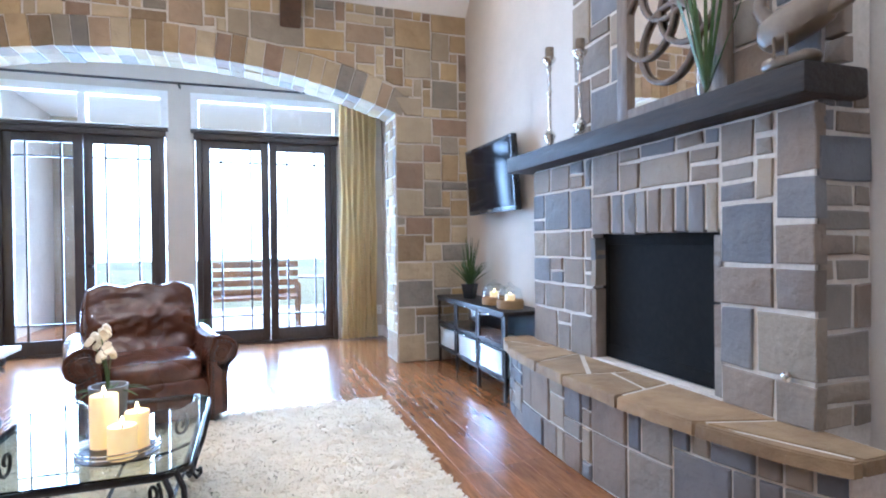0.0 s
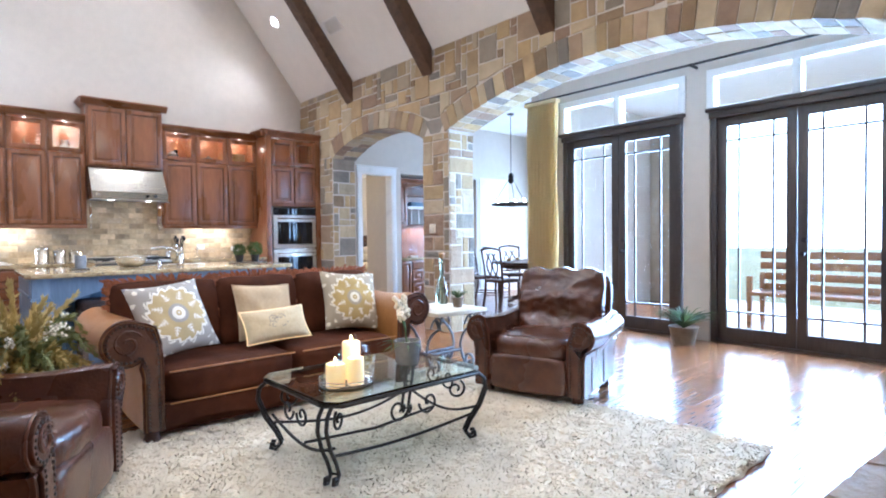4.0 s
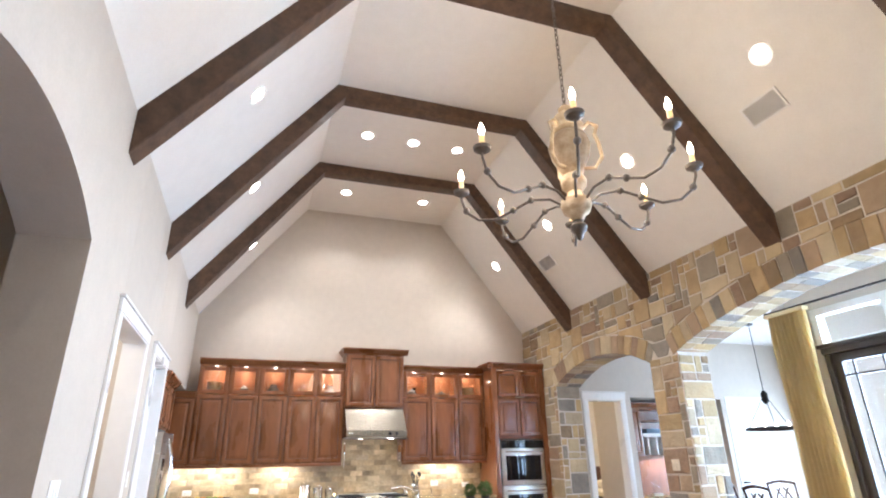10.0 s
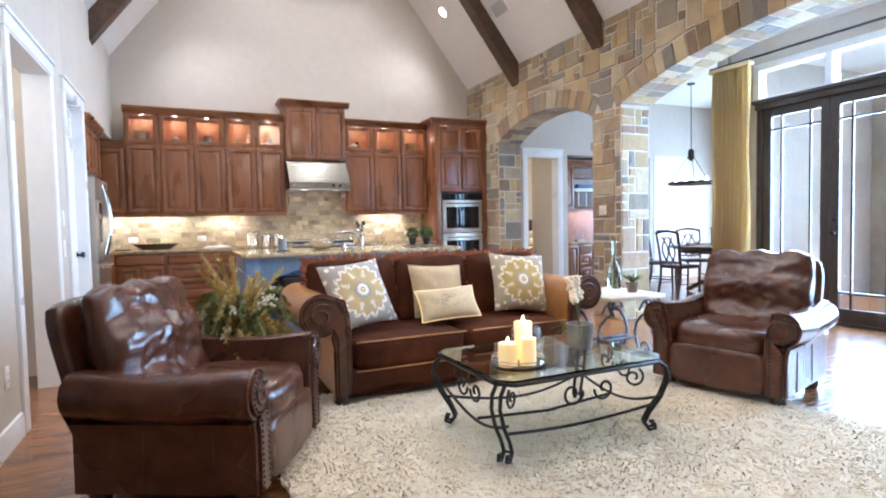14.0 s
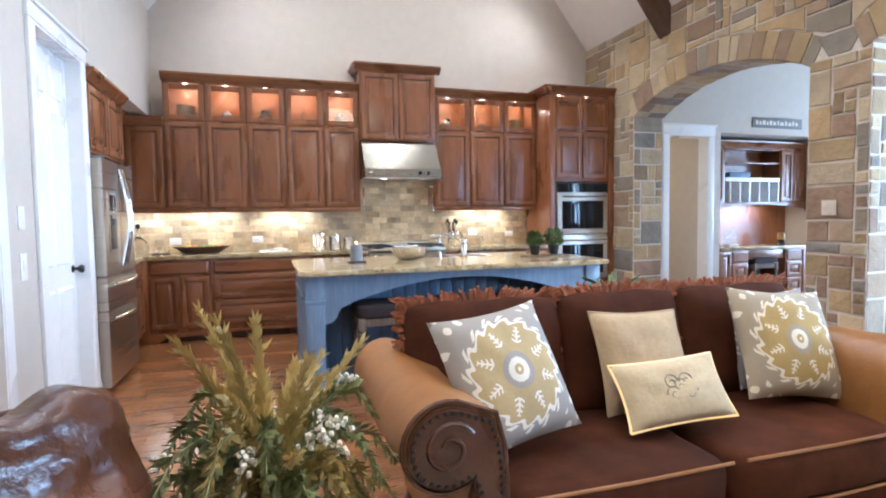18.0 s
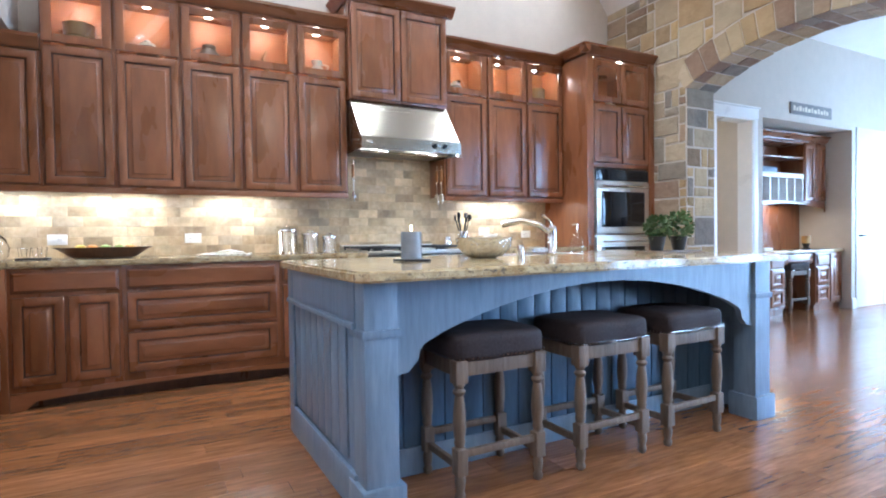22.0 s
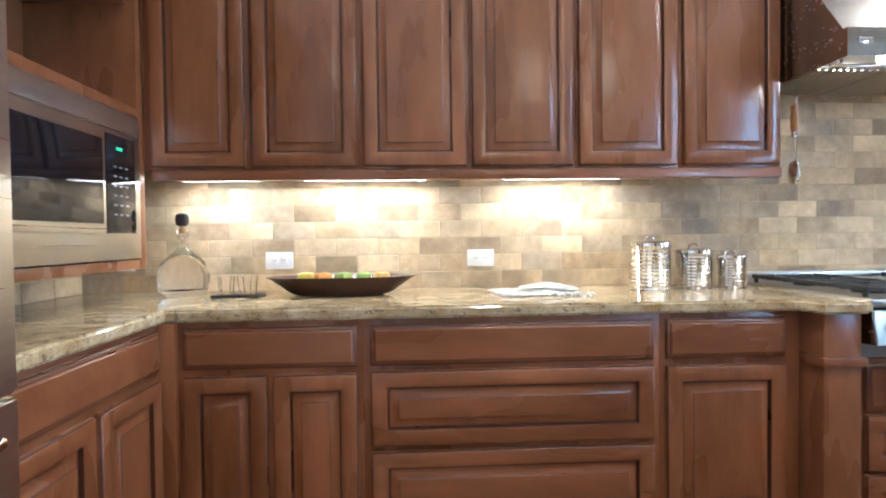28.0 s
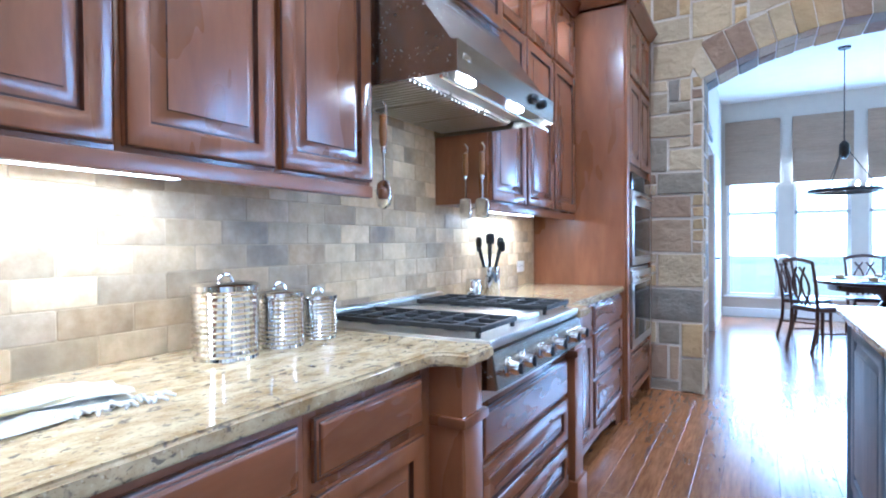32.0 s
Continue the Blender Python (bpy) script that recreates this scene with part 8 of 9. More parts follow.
jr = thing("spice_jar", "short steel jar beside the range", "jar", (-6.62, 3.50, CT))
part("body", lathe([(0.038, 0), (0.04, 0.005), (0.04, 0.09), (0.034, 0.10), (0.036, 0.115), (0, 0.12)], 20, (-6.62, 3.50, CT)), CHROME, jr)
gj = thing("glass_jar", "small lidded glass jar on the open cabinet shelf", "jar", (-6.15, -0.2, 2.04))
part("body", lathe([(0.04, 0), (0.05, 0.02), (0.05, 0.09), (0.03, 0.11)], 18, (-6.15, -0.2, 2.041)), PANE, gj)
part("lid", lathe([(0.03, 0.11), (0.034, 0.125), (0.012, 0.135), (0.016, 0.15), (0, 0.155)], 16, (-6.15, -0.2, 2.041)), CHROME, gj)

# display pieces behind the glass doors
DZ = UZ1 + 0.007
def ware(kind, y, x=-6.63, z=DZ):
    if kind == "crock":
        c = thing("stoneware_crock", "ochre banded crock in the lit display cabinet", "crock", (x, y, z), "display ware")
        part("body", lathe([(0.07, 0), (0.085, 0.02), (0.09, 0.09), (0.085, 0.095), (0.092, 0.10), (0.095, 0.17), (0.10, 0.185), (0.09, 0.185)], 22, (x, y, z)), TERRA, c)
        for s in (-1, 1):
            part("handle", tube([(x, y + s * 0.09, z + 0.14), (x, y + s * 0.12, z + 0.13), (x, y + s * 0.09, z + 0.10)], 0.006, 6), TERRA, c)
    elif kind == "tureen":
        c = thing("lidded_jar", "banded brown and cream lidded jar in the lit display cabinet", "jar", (x, y, z), "display ware")
        part("body", lathe([(0.05, 0), (0.075, 0.03), (0.07, 0.08), (0.055, 0.10)], 22, (x, y, z)), BROWNC, c)
        part("lid", lathe([(0.058, 0.10), (0.05, 0.12), (0.02, 0.13), (0.022, 0.145), (0, 0.15)], 20, (x, y, z)), CREAMC, c)
    elif kind == "jug":
        c = thing("stoneware_jug", "grey stoneware jug with handle in the lit display cabinet", "jug", (x, y, z), "display ware")
        part("body", lathe([(0.06, 0), (0.085, 0.04), (0.08, 0.10), (0.045, 0.14), (0.05, 0.17)], 22, (x, y, z)), BROWNC, c)
        part("handle", tube([(x, y - 0.05, z + 0.15), (x, y - 0.11, z + 0.13), (x, y - 0.08, z + 0.07)], 0.008, 6), BROWNC, c)
    elif kind == "pitcher":
        c = thing("cream_pitcher", "cream ceramic pitcher with handle in the lit display cabinet", "pitcher", (x, y, z), "display ware")
        part("body", lathe([(0.05, 0), (0.08, 0.03), (0.075, 0.08), (0.03, 0.13), (0.045, 0.17)], 22, (x, y, z)), CREAMC, c)
        part("handle", tube([(x, y + 0.03, z + 0.15), (x, y + 0.10, z + 0.14), (x, y + 0.075, z + 0.06)], 0.008, 6), CREAMC, c)
    elif kind == "teapot":
        c = thing("teapot", "brown teapot in the lit display cabinet", "teapot", (x, y, z), "display ware")
        part("body", lathe([(0.05, 0), (0.08, 0.04), (0.065, 0.09), (0.02, 0.11), (0.02, 0.125), (0, 0.13)], 22, (x, y, z)), BROWNC, c)
        part("spout", tube([(x, y + 0.06, z + 0.04), (x, y + 0.11, z + 0.06), (x, y + 0.125, z + 0.10)], 0.014, 8, None, 0.008), BROWNC, c)
        part("handle", tube([(x, y - 0.06, z + 0.09), (x, y - 0.12, z + 0.07), (x, y - 0.07, z + 0.03)], 0.007, 6), BROWNC, c)
    elif kind == "figure":
        c = thing("carved_bird", "slim golden carved bird in the lit display cabinet", "figurine", (x, y, z), "display ware")
        part("figure", tube([(x, y, z), (x, y + 0.01, z + 0.06), (x, y - 0.02, z + 0.13), (x, y + 0.01, z + 0.19)], 0.028, 10, None, 0.008), TERRA, c)
    else:
        c = thing("small_vase", "dark narrow necked vase in the lit display cabinet", "vase", (x, y, z), "display ware")
        part("body", lathe([(0.03, 0), (0.05, 0.04), (0.04, 0.09), (0.018, 0.13), (0.03, 0.17)], 20, (x, y, z)), BLACK, c)


mids = [(a + b) / 2 for a, b in uppers]
for k, y in zip(("crock", "tureen", "jug", "figure", "pitcher", "vase", "teapot", "crock"), mids):
    ware(k, y)
ware("tureen", mids[5] - 0.06, -6.58)
ware("teapot", TOWM - 0.2, -6.5, 2.331)
ware("pitcher", TOWM + 0.2, -6.5, 2.331)

# on the island
ca = candle(-4.410, 2.10, CT + 0.012, 0.05, 0.13, True, mat("grey_wax", (0.20, 0.21, 0.23), (0.26, 0.27, 0.29), 0.5, scale=12, bump=0.05), "grey pillar candle on a dark dish, lit", "island candle")
dsh = thing("candle_dish", "square dark dish under the grey candle", "dish", (-4.410, 2.10, CT))
part("dish", box(-4.480, -4.340, 2.03, 2.17, CT, CT + 0.011, 0.004), BLACK, dsh)
hb = thing("hammered_bowl", "hammered silver bowl with serving pieces on the island", "bowl", (-4.500, 2.57, CT))
part("bowl", lathe([(0.06, 0), (0.10, 0.01), (0.145, 0.06), (0.15, 0.10), (0.155, 0.11), (0.145, 0.11), (0.135, 0.06), (0.09, 0.02), (0, 0.015)], 32, (-4.500, 2.57, CT)), HAMMER, hb)
for a in (-20, 25):
    part("server", moved(cushion(0.04, 0.16, 0.02, (0, 0, 0.10), pose(0, 0, 0, 18), 2.4, None, 4), pose(-4.500, 2.57, CT, 0, 0, a)), CREAMC, hb)
sk = thing("sink", "undermount steel double sink in the island", "sink", (-4.730, 3.0, CT - 0.02))
part("basin", box(-4.900, -4.630, 2.75, 3.07, CT - 0.003, CT + 0.0015, 0.001, box(-4.900, -4.630, 3.10, 3.40, CT - 0.003, CT + 0.0015, 0.001)), STEEL, sk)
# Flat dark plates paint in the shade of basins that have no depth.
part("hollow", box(-4.885, -4.645, 2.715, 3.005, CT + 0.001, CT + 0.0025, 0, box(-4.885, -4.645, 3.065, 3.335, CT + 0.001, CT + 0.0025, 0)), mat("sink_shadow_steel", (0.12, 0.11, 0.10), None, 0.3, 1.0, bump=0), sk)
fa = thing("faucet", "chrome pull-out kitchen faucet on the island", "faucet", (-4.580, 3.10, CT))
part("body", lathe([(0.032, 0), (0.034, 0.01), (0.027, 0.02), (0.026, 0.13), (0.03, 0.16), (0.02, 0.175)], 18, (-4.580, 3.10, CT)), CHROME, fa)
part("spout", tube([(-4.580, 3.10, CT + 0.12), (-4.610, 3.03, CT + 0.18), (-4.650, 2.93, CT + 0.205), (-4.700, 2.82, CT + 0.185)], 0.016, 10, None, 0.021), CHROME, fa)
part("lever", tube([(-4.580, 3.10, CT + 0.17), (-4.570, 3.07, CT + 0.21), (-4.560, 3.01, CT + 0.235)], 0.008, 8), CHROME, fa)
ag = thing("air_gap", "small chrome cylinder beside the faucet", "air gap", (-4.580, 2.87, CT))
part("body", lathe([(0.022, 0), (0.022, 0.055), (0.016, 0.065), (0, 0.066)], 16, (-4.580, 2.87, CT)), CHROME, ag)
sb = thing("soap_bottle", "clear glass soap bottle with steel pump on the island", "soap bottle", (-4.550, 3.27, CT))
part("bottle", lathe([(0.034, 0), (0.036, 0.01), (0.036, 0.09), (0.014, 0.12), (0.014, 0.135)], 18, (-4.550, 3.27, CT)), PANE, sb)
part("pump", tube([(-4.550, 3.27, CT + 0.13), (-4.550, 3.27, CT + 0.18), (-4.580, 3.26, CT + 0.178)], 0.005, 6), CHROME, sb)
tp2 = thing("plant_tray", "brown wooden tray under the two boxwood pots", "tray", (-4.300, 3.77, CT))
part("tray", box(-4.380, -4.220, 3.57, 3.97, CT, CT + 0.015, 0.004), BROWNC, tp2)
for y, s in ((3.67, 0.85), (3.86, 1.0)):
    p = thing("boxwood_pot", "small round boxwood in a dark pot on the island", "plant", (-4.300, y, CT + 0.015), "boxwood pots")
    part("pot", lathe([(0.035, 0), (0.05, 0.075), (0.053, 0.085), (0.045, 0.085), (0, 0.07)], 18, (-4.300, y, CT + 0.015)), BLACK, p)
    bm = bmesh.new()
    for k in range(420):
        d = Vector((random.gauss(0, 1), random.gauss(0, 1), random.gauss(0, 0.85))).normalized()
        rr = 0.085 * s * random.uniform(0.6, 1.08) * (1 + 0.2 * noise.noise(d * 3))
        c = Vector((-4.300, y, CT + 0.015 + 0.085 + 0.065 * s)) + d * rr
        w = (d + Vector((random.uniform(-1, 1), random.uniform(-1, 1), random.uniform(-1, 1))) * 0.8).normalized()
        sd = w.orthogonal().normalized() * 0.009
        bm.faces.new([bm.verts.new(c - w * 0.012), bm.verts.new(c + sd), bm.verts.new(c + w * 0.014), bm.verts.new(c - sd)])
    part("crown", bm, LEAF, p)

# dining room ---------------------------------------------------------------
DX, DY = -4.05, 8.85
dt = thing("dining_table", "round dark wood dining table on a turned pedestal", "dining table", (DX, DY, 0))
part("tabletop", lathe([(0.70, 0.71), (0.74, 0.72), (0.75, 0.74), (0.74, 0.755), (0, 0.756)], 40, (DX, DY, 0)), DARKWOOD, dt)
part("apron", lathe([(0.60, 0.64), (0.60, 0.71)], 40, (DX, DY, 0)), DARKWOOD, dt)
part("pedestal", lathe([(0.16, 0.10), (0.17, 0.16), (0.10, 0.22), (0.13, 0.34), (0.15, 0.42), (0.09, 0.52), (0.14, 0.60), (0.20, 0.64)], 24, (DX, DY, 0)), DARKWOOD, dt)
for k in range(4):
    a = math.pi / 4 + k * math.pi / 2
    d = Vector((math.cos(a), math.sin(a), 0))
    part("foot", tube([Vector((DX, DY, 0.18)) + d * 0.08, Vector((DX, DY, 0.15)) + d * 0.25, Vector((DX, DY, 0.05)) + d * 0.42, Vector((DX, DY, 0.035)) + d * 0.48], 0.05, 8, None, 0.03), DARKWOOD, dt)
dcx = thing("dining_chair", "dark wood dining chair with a pierced scroll back", "chair", local=True, group="chairs round the table")
part("seat", cushion(0.46, 0.44, 0.06, (0, 0, 0.46), I4, 5, None, 6), DARKWOOD, dcx)
for sx in (-1, 1):
    part("front_leg", tube([(sx * 0.20, -0.19, 0.44), (sx * 0.20, -0.19, 0.20), (sx * 0.205, -0.20, 0)], 0.022, 8, None, 0.016), DARKWOOD, dcx)
    part("back_leg", tube([(sx * 0.19, 0.26, 0), (sx * 0.19, 0.20, 0.25), (sx * 0.19, 0.19, 0.46), (sx * 0.20, 0.22, 0.72), (sx * 0.21, 0.27, 0.98)], 0.021, 8, None, 0.017), DARKWOOD, dcx)
    part("stretcher", tube([(sx * 0.20, -0.19, 0.20), (sx * 0.19, 0.20, 0.20)], 0.011, 6), DARKWOOD, dcx)
    part("splat_scroll", tube([(sx * (0.02 + 0.10 * math.sin(math.pi * k / 10)), 0.20 + 0.07 * k / 10, 0.50 + 0.42 * k / 10) for k in range(11)], 0.013, 6), DARKWOOD, dcx)
    part("splat_scroll", tube([(sx * (0.10 - 0.09 * math.sin(math.pi * k / 10)), 0.20 + 0.07 * k / 10, 0.50 + 0.42 * k / 10) for k in range(11)], 0.012, 6), DARKWOOD, dcx)
part("top_rail", tube([(-0.22, 0.27, 0.97), (-0.1, 0.285, 1.0), (0, 0.29, 1.01), (0.1, 0.285, 1.0), (0.22, 0.27, 0.97)], 0.026, 8, None, None, 0.6), DARKWOOD, dcx)
part("lower_rail", tube([(-0.19, 0.20, 0.53), (0.19, 0.20, 0.53)], 0.015, 6), DARKWOOD, dcx)
for k, a in enumerate((215, 270, 335, 35, 95, 155)):
    m = pose(DX + 0.86 * math.cos(radians(a)), DY + 0.86 * math.sin(radians(a)), 0, 0, 0, a - 90)
    if k == 0:
        dcx.matrix_basis = m
    else:
        copy_thing(dcx, m)
for k in range(5):
    a = radians(25 + 72 * k)
    x, y = DX + 0.48 * math.cos(a), DY + 0.48 * math.sin(a)
    s = thing("place_setting", "plate with a folded gold napkin on the dining table", "plate", (x, y, 0.756), "place settings")
    part("plate", lathe([(0.08, 0), (0.13, 0.012), (0.135, 0.015), (0.08, 0.006), (0, 0.006)], 24, (x, y, 0.756)), CREAMC, s)
    part("napkin", cushion(0.09, 0.06, 0.05, (x, y, 0.785), I4, 2, None, 4, 0.012), TERRA, s)
ln2 = thing("lantern", "small dark metal candle lantern on the dining table", "lantern", (DX, DY, 0.756))
bm = bmesh.new()
for sx in (-0.08, 0.07):
    for sy in (-0.08, 0.07):
        box(DX + sx, DX + sx + 0.012, DY + sy, DY + sy + 0.012, 0.756, 1.02, 0, bm)
box(DX - 0.09, DX + 0.09, DY - 0.09, DY + 0.09, 0.756, 0.775, 0.003, bm)
box(DX - 0.09, DX + 0.09, DY - 0.09, DY + 0.09, 1.02, 1.04, 0.003, bm)
part("frame", bm, IRON, ln2)
part("candle", lathe([(0.035, 0), (0.035, 0.10), (0, 0.10)], 14, (DX, DY, 0.775)), GLOWWAX, ln2)
pd = thing("pendant_light", "round iron ring pendant hung above the dining table", "pendant light", (DX - 0.45, DY - 0.10, 3.42))
PX, PY, PZ = DX - 0.45, DY - 0.10, 1.78
part("ring", tube([(PX + 0.34 * math.cos(2 * math.pi * k / 36), PY + 0.34 * math.sin(2 * math.pi * k / 36), PZ) for k in range(37)], 0.02, 8, None, None, 1.5), IRON, pd)
part("stem", tube([(PX, PY, 2.28), (PX, PY, 3.42)], 0.006, 6), IRON, pd)
for k in range(3):
    a = 2 * math.pi * k / 3
    part("chain", tube([(PX + 0.33 * math.cos(a), PY + 0.33 * math.sin(a), PZ), (PX, PY, 2.30)], 0.005, 6), IRON, pd)
part("hub", lathe([(0.02, 0), (0.05, 0.04), (0.05, 0.16), (0.02, 0.2)], 14, (PX, PY, 2.15)), IRON, pd)
part("canopy", lathe([(0.06, -0.02), (0.065, 0)], 16, (PX, PY, 3.42)), IRON, pd)
for k in range(4):
    a = math.pi * k / 2 + 0.4
    part("bulb", lathe([(0.01, 0), (0.02, 0.03), (0.012, 0.07), (0, 0.08)], 10, (PX + 0.25 * math.cos(a), PY + 0.25 * math.sin(a), PZ + 0.02)), BULB, pd)

# desk niche
NX = XH - 0.12
dk = thing("desk_hutch", "cherry built-in desk with hutch, wine rack and open shelves", "desk", (NX - 0.3, 8.25, 0))
m = on("+x", NX)
for u0, u1 in ((7.279, 7.905), (8.594, 9.211)):
    part("pedestal", moved(box(u0, u1, 0, 0.55, 0.08, 0.76, 0.004), m), CHERRY, dk)
    part("plinth", moved(box(u0, u1, 0.02, 0.55, 0, 0.08), m), CHERRY, dk)
for u0, u1 in ((7.297, 7.587), (8.921, 9.193)):
    part("door", panelled(u0, u1, 0.11, 0.74, m @ Matrix.Translation((0, -0.02, 0)), RAISED, 0.018), CHERRY, dk)
for u0, u1 in ((7.606, 7.887), (8.612, 8.903)):
    for v0, v1 in ((0.11, 0.33), (0.345, 0.57), (0.585, 0.74)):
        part("drawer", panelled(u0, u1, v0, v1, m @ Matrix.Translation((0, -0.02, 0)), RAISED if v1 < 0.7 else SLABF, 0.018), CHERRYH, dk)
part("desk_drawer", moved(box(7.914, 8.585, 0.02, 0.5, 0.62, 0.75, 0.004), m), CHERRYH, dk)
part("desktop", moved(box(7.275, 9.215, -0.03, 0.56, 0.76, 0.80, 0.006), m), GRANITE, dk, "granite desk top")
m2 = on("+x", NX - 0.20)
part("back_panel", moved(box(7.279, 9.211, 0.34, 0.36, 0.80, 1.42), m2), CHERRY, dk)
for u0, u1 in ((7.279, 7.669), (8.685, 9.211)):
    part("wall_unit", moved(box(u0, u1, 0, 0.34, 1.42, 2.24, 0.003), m2), CHERRY, dk)
part("shelf_back", moved(box(7.669, 8.685, 0.30, 0.34, 1.42, 2.24), m2), CHERRY, dk)
for z in (1.42, 1.76, 2.0, 2.2):
    part("shelf", moved(box(7.669, 8.685, 0, 0.30, z, z + 0.025, 0.002), m2), CHERRY, dk)
for u0, u1 in ((7.297, 7.651), (8.703, 8.948), (8.957, 9.193)):
    part("door", panelled(u0, u1, 1.45, 2.21, m2 @ Matrix.Translation((0, -0.02, 0)), RAISED, 0.018), CHERRY, dk)
for k in range(6):
    u = 7.76 + 0.18 * k
    part("divider", moved(box(u, u + 0.02, 0.0, 0.28, 1.445, 1.76), m2), TRIM, dk)
part("rack_rail", moved(box(7.669, 8.685, -0.01, 0.01, 1.74, 1.80, 0.003), m2), TRIM, dk)
o = [(7.279, 1.30)] + [(7.343 + 2.0 * k / 16, 1.32 + 0.09 * math.sin(math.pi * k / 16)) for k in range(17)] + [(9.211, 1.30), (9.211, 1.425), (7.279, 1.425)]
part("arched_rail", prism(o, 0.02, m2), CHERRYH, dk)
part("crown", moulding(CROWN, (NX - 0.20, 7.279, 2.235), (NX - 0.20, 9.211, 2.235), "+x"), CHERRYH, dk)
lamp("desk_lamp", "AREA", (NX - 0.40, 8.25, 1.40), 5, TUNG, size=(0.9, 0.06)).matrix_basis = pose(NX - 0.40, 8.25, 1.40, 0, 0, 90)
bx = thing("blue_basket", "blue woven basket on the hutch shelf", "basket", (NX - 0.35, 7.932, 2.025))
part("basket", box(NX - 0.46, NX - 0.24, 7.796, 8.177, 1.786, 1.88, 0.008), DARKBEAD, bx)
jar = thing("candle_jar", "amber candle jar on the desk", "candle holder", (NX - 0.2, 8.748, 0.80))
part("stand", lathe([(0.06, 0), (0.03, 0.03), (0.05, 0.08)], 16, (NX - 0.2, 8.748, 0.80)), IRON, jar)
part("candle", lathe([(0.055, 0), (0.055, 0.10), (0, 0.10)], 16, (NX - 0.2, 8.748, 0.88)), TERRA, jar)
pst = thing("pen_stand", "clear acrylic pen stand on the desk", "pen stand", (NX - 0.15, 7.751, 0.80))
part("base", box(NX - 0.2, NX - 0.1, 7.66, 7.841, 0.80, 0.84, 0.003), CREAMC, pst)
for k in range(3):
    part("cup", lathe([(0.02, 0), (0.025, 0.18 + 0.03 * (k % 2)), (0.02, 0.18)], 12, (NX - 0.15, 7.696 + 0.06 * k, 0.84)), PANE, pst)
copy_thing(st, pose(NX - 0.15, 8.231, 0, 0, 0, 90))
sg = thing("wall_sign", "dark grey plank sign with pale lettering above the niche", "sign", (XH, 8.45, 2.5))
part("board", moved(box(7.80, 8.69, -0.02, 0, 2.46, 2.60, 0.003), facing("+x", (XH, 0, 0))), POTGREY, sg)
u = 7.85
for k, w in enumerate((0.04, 0.03, 0.05, 0.03, 0.04, 0.05, 0.03, 0.06, 0.04, 0.05, 0.03, 0.04)):
    part("letter_bar", moved(box(u, u + w, -0.023, -0.019, 2.50, 2.56 - 0.015 * (k % 2)), facing("+x", (XH, 0, 0))), CREAMC, sg)
    u += w + 0.024
# bedroom glimpse
bd = thing("bed", "made bed with white pillows and a cream cover", "bed", (-8.3, 8.4, 0))
part("mattress", cushion(1.7, 1.5, 0.36, (-8.3, 8.4, 0.44), I4, 6, None, 6), CREAMCL, bd)
part("frame", box(-9.2, -7.45, 7.66, 9.14, 0.02, 0.28, 0.02), DARKWOOD, bd)
part("headboard", box(-9.3, -9.2, 7.66, 9.14, 0.02, 1.25, 0.03), DARKWOOD, bd)
for y in (8.0, 8.75):
    for z in (0.72, 0.86):
        part("pillow", cushion(0.34, 0.60, 0.22, (-8.95, y, z + 0.02), I4, 2.6, None, 6), BLOSSOM, bd)
lamp("bedroom_lamp", "POINT", (-7.8, 7.6, 2.45), 70, (1.0, 0.86, 0.62), size=0.15)
bl2 = thing("ceiling_light", "round frosted ceiling light in the bedroom, lit", "ceiling light", (-7.4, 7.5, 2.7))
part("bowl", lathe([(0, -0.10), (0.12, -0.08), (0.18, -0.02), (0.18, 0)], 20, (-7.4, 7.5, 2.7)), glow("frosted_bowl", (1, 0.9, 0.7), 6), bl2)
fr2 = thing("door_mat", "small pale rug on the dining room floor", "rug", (-3.2, 7.0, 0))
part("rug", box(-3.6, -2.95, 6.85, 7.35, 0.001, 0.012, 0.004), SHAG, fr2)

# porch furniture
bn = thing("porch_bench", "brown slatted porch bench seen through the glass", "bench", (0.1, 9.6, -0.03))
for z in (0.40, 0.55, 0.70, 0.85):
    part("slat", box(-0.7, 0.9, 9.80, 9.83, z, z + 0.10, 0.006), TANLEATHER, bn)
part("seat", box(-0.7, 0.9, 9.25, 9.80, 0.36, 0.41, 0.006), TANLEATHER, bn)
for x in (-0.7, 0.84):
    for y in (9.27, 9.77):
        part("leg", box(x, x + 0.06, y, y + 0.06, -0.03, 0.62, 0.004), TANLEATHER, bn)
pt = thing("porch_table", "round porch table seen through the glass", "table", (1.4, 10.2, -0.03))
part("tabletop", lathe([(0.5, 0.68), (0.52, 0.70), (0, 0.71)], 24, (1.4, 10.2, -0.03)), IRON, pt)
part("column", lathe([(0.22, 0), (0.05, 0.05), (0.04, 0.68)], 16, (1.4, 10.2, -0.03)), IRON, pt)
for x in (-2.6, 4.6):
    po = thing("porch_column", "stone clad porch column", "column", (x, 10.8, -0.03), "porch columns")
    part("shaft", box(x - 0.2, x + 0.2, 10.6, 11.0, -0.03, 3.3, 0.02), STONE, po)

# unseen ceiling light, added so the hallway doesn't go black
hl = thing("ceiling_light", "round frosted ceiling light, unseen, added to brighten the hallway", "ceiling light", (-2.45, -0.8, 2.7))
part("bowl", lathe([(0, -0.10), (0.12, -0.08), (0.16, -0.02), (0.16, 0)], 20, (-2.45, -0.8, 2.7)), glow("hall_fill_bowl", (1, 0.9, 0.72), 6), hl)
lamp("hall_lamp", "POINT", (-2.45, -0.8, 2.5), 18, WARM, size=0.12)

# stones, planks and tiles ---------------------------------------------------
rnd = random.Random(7)


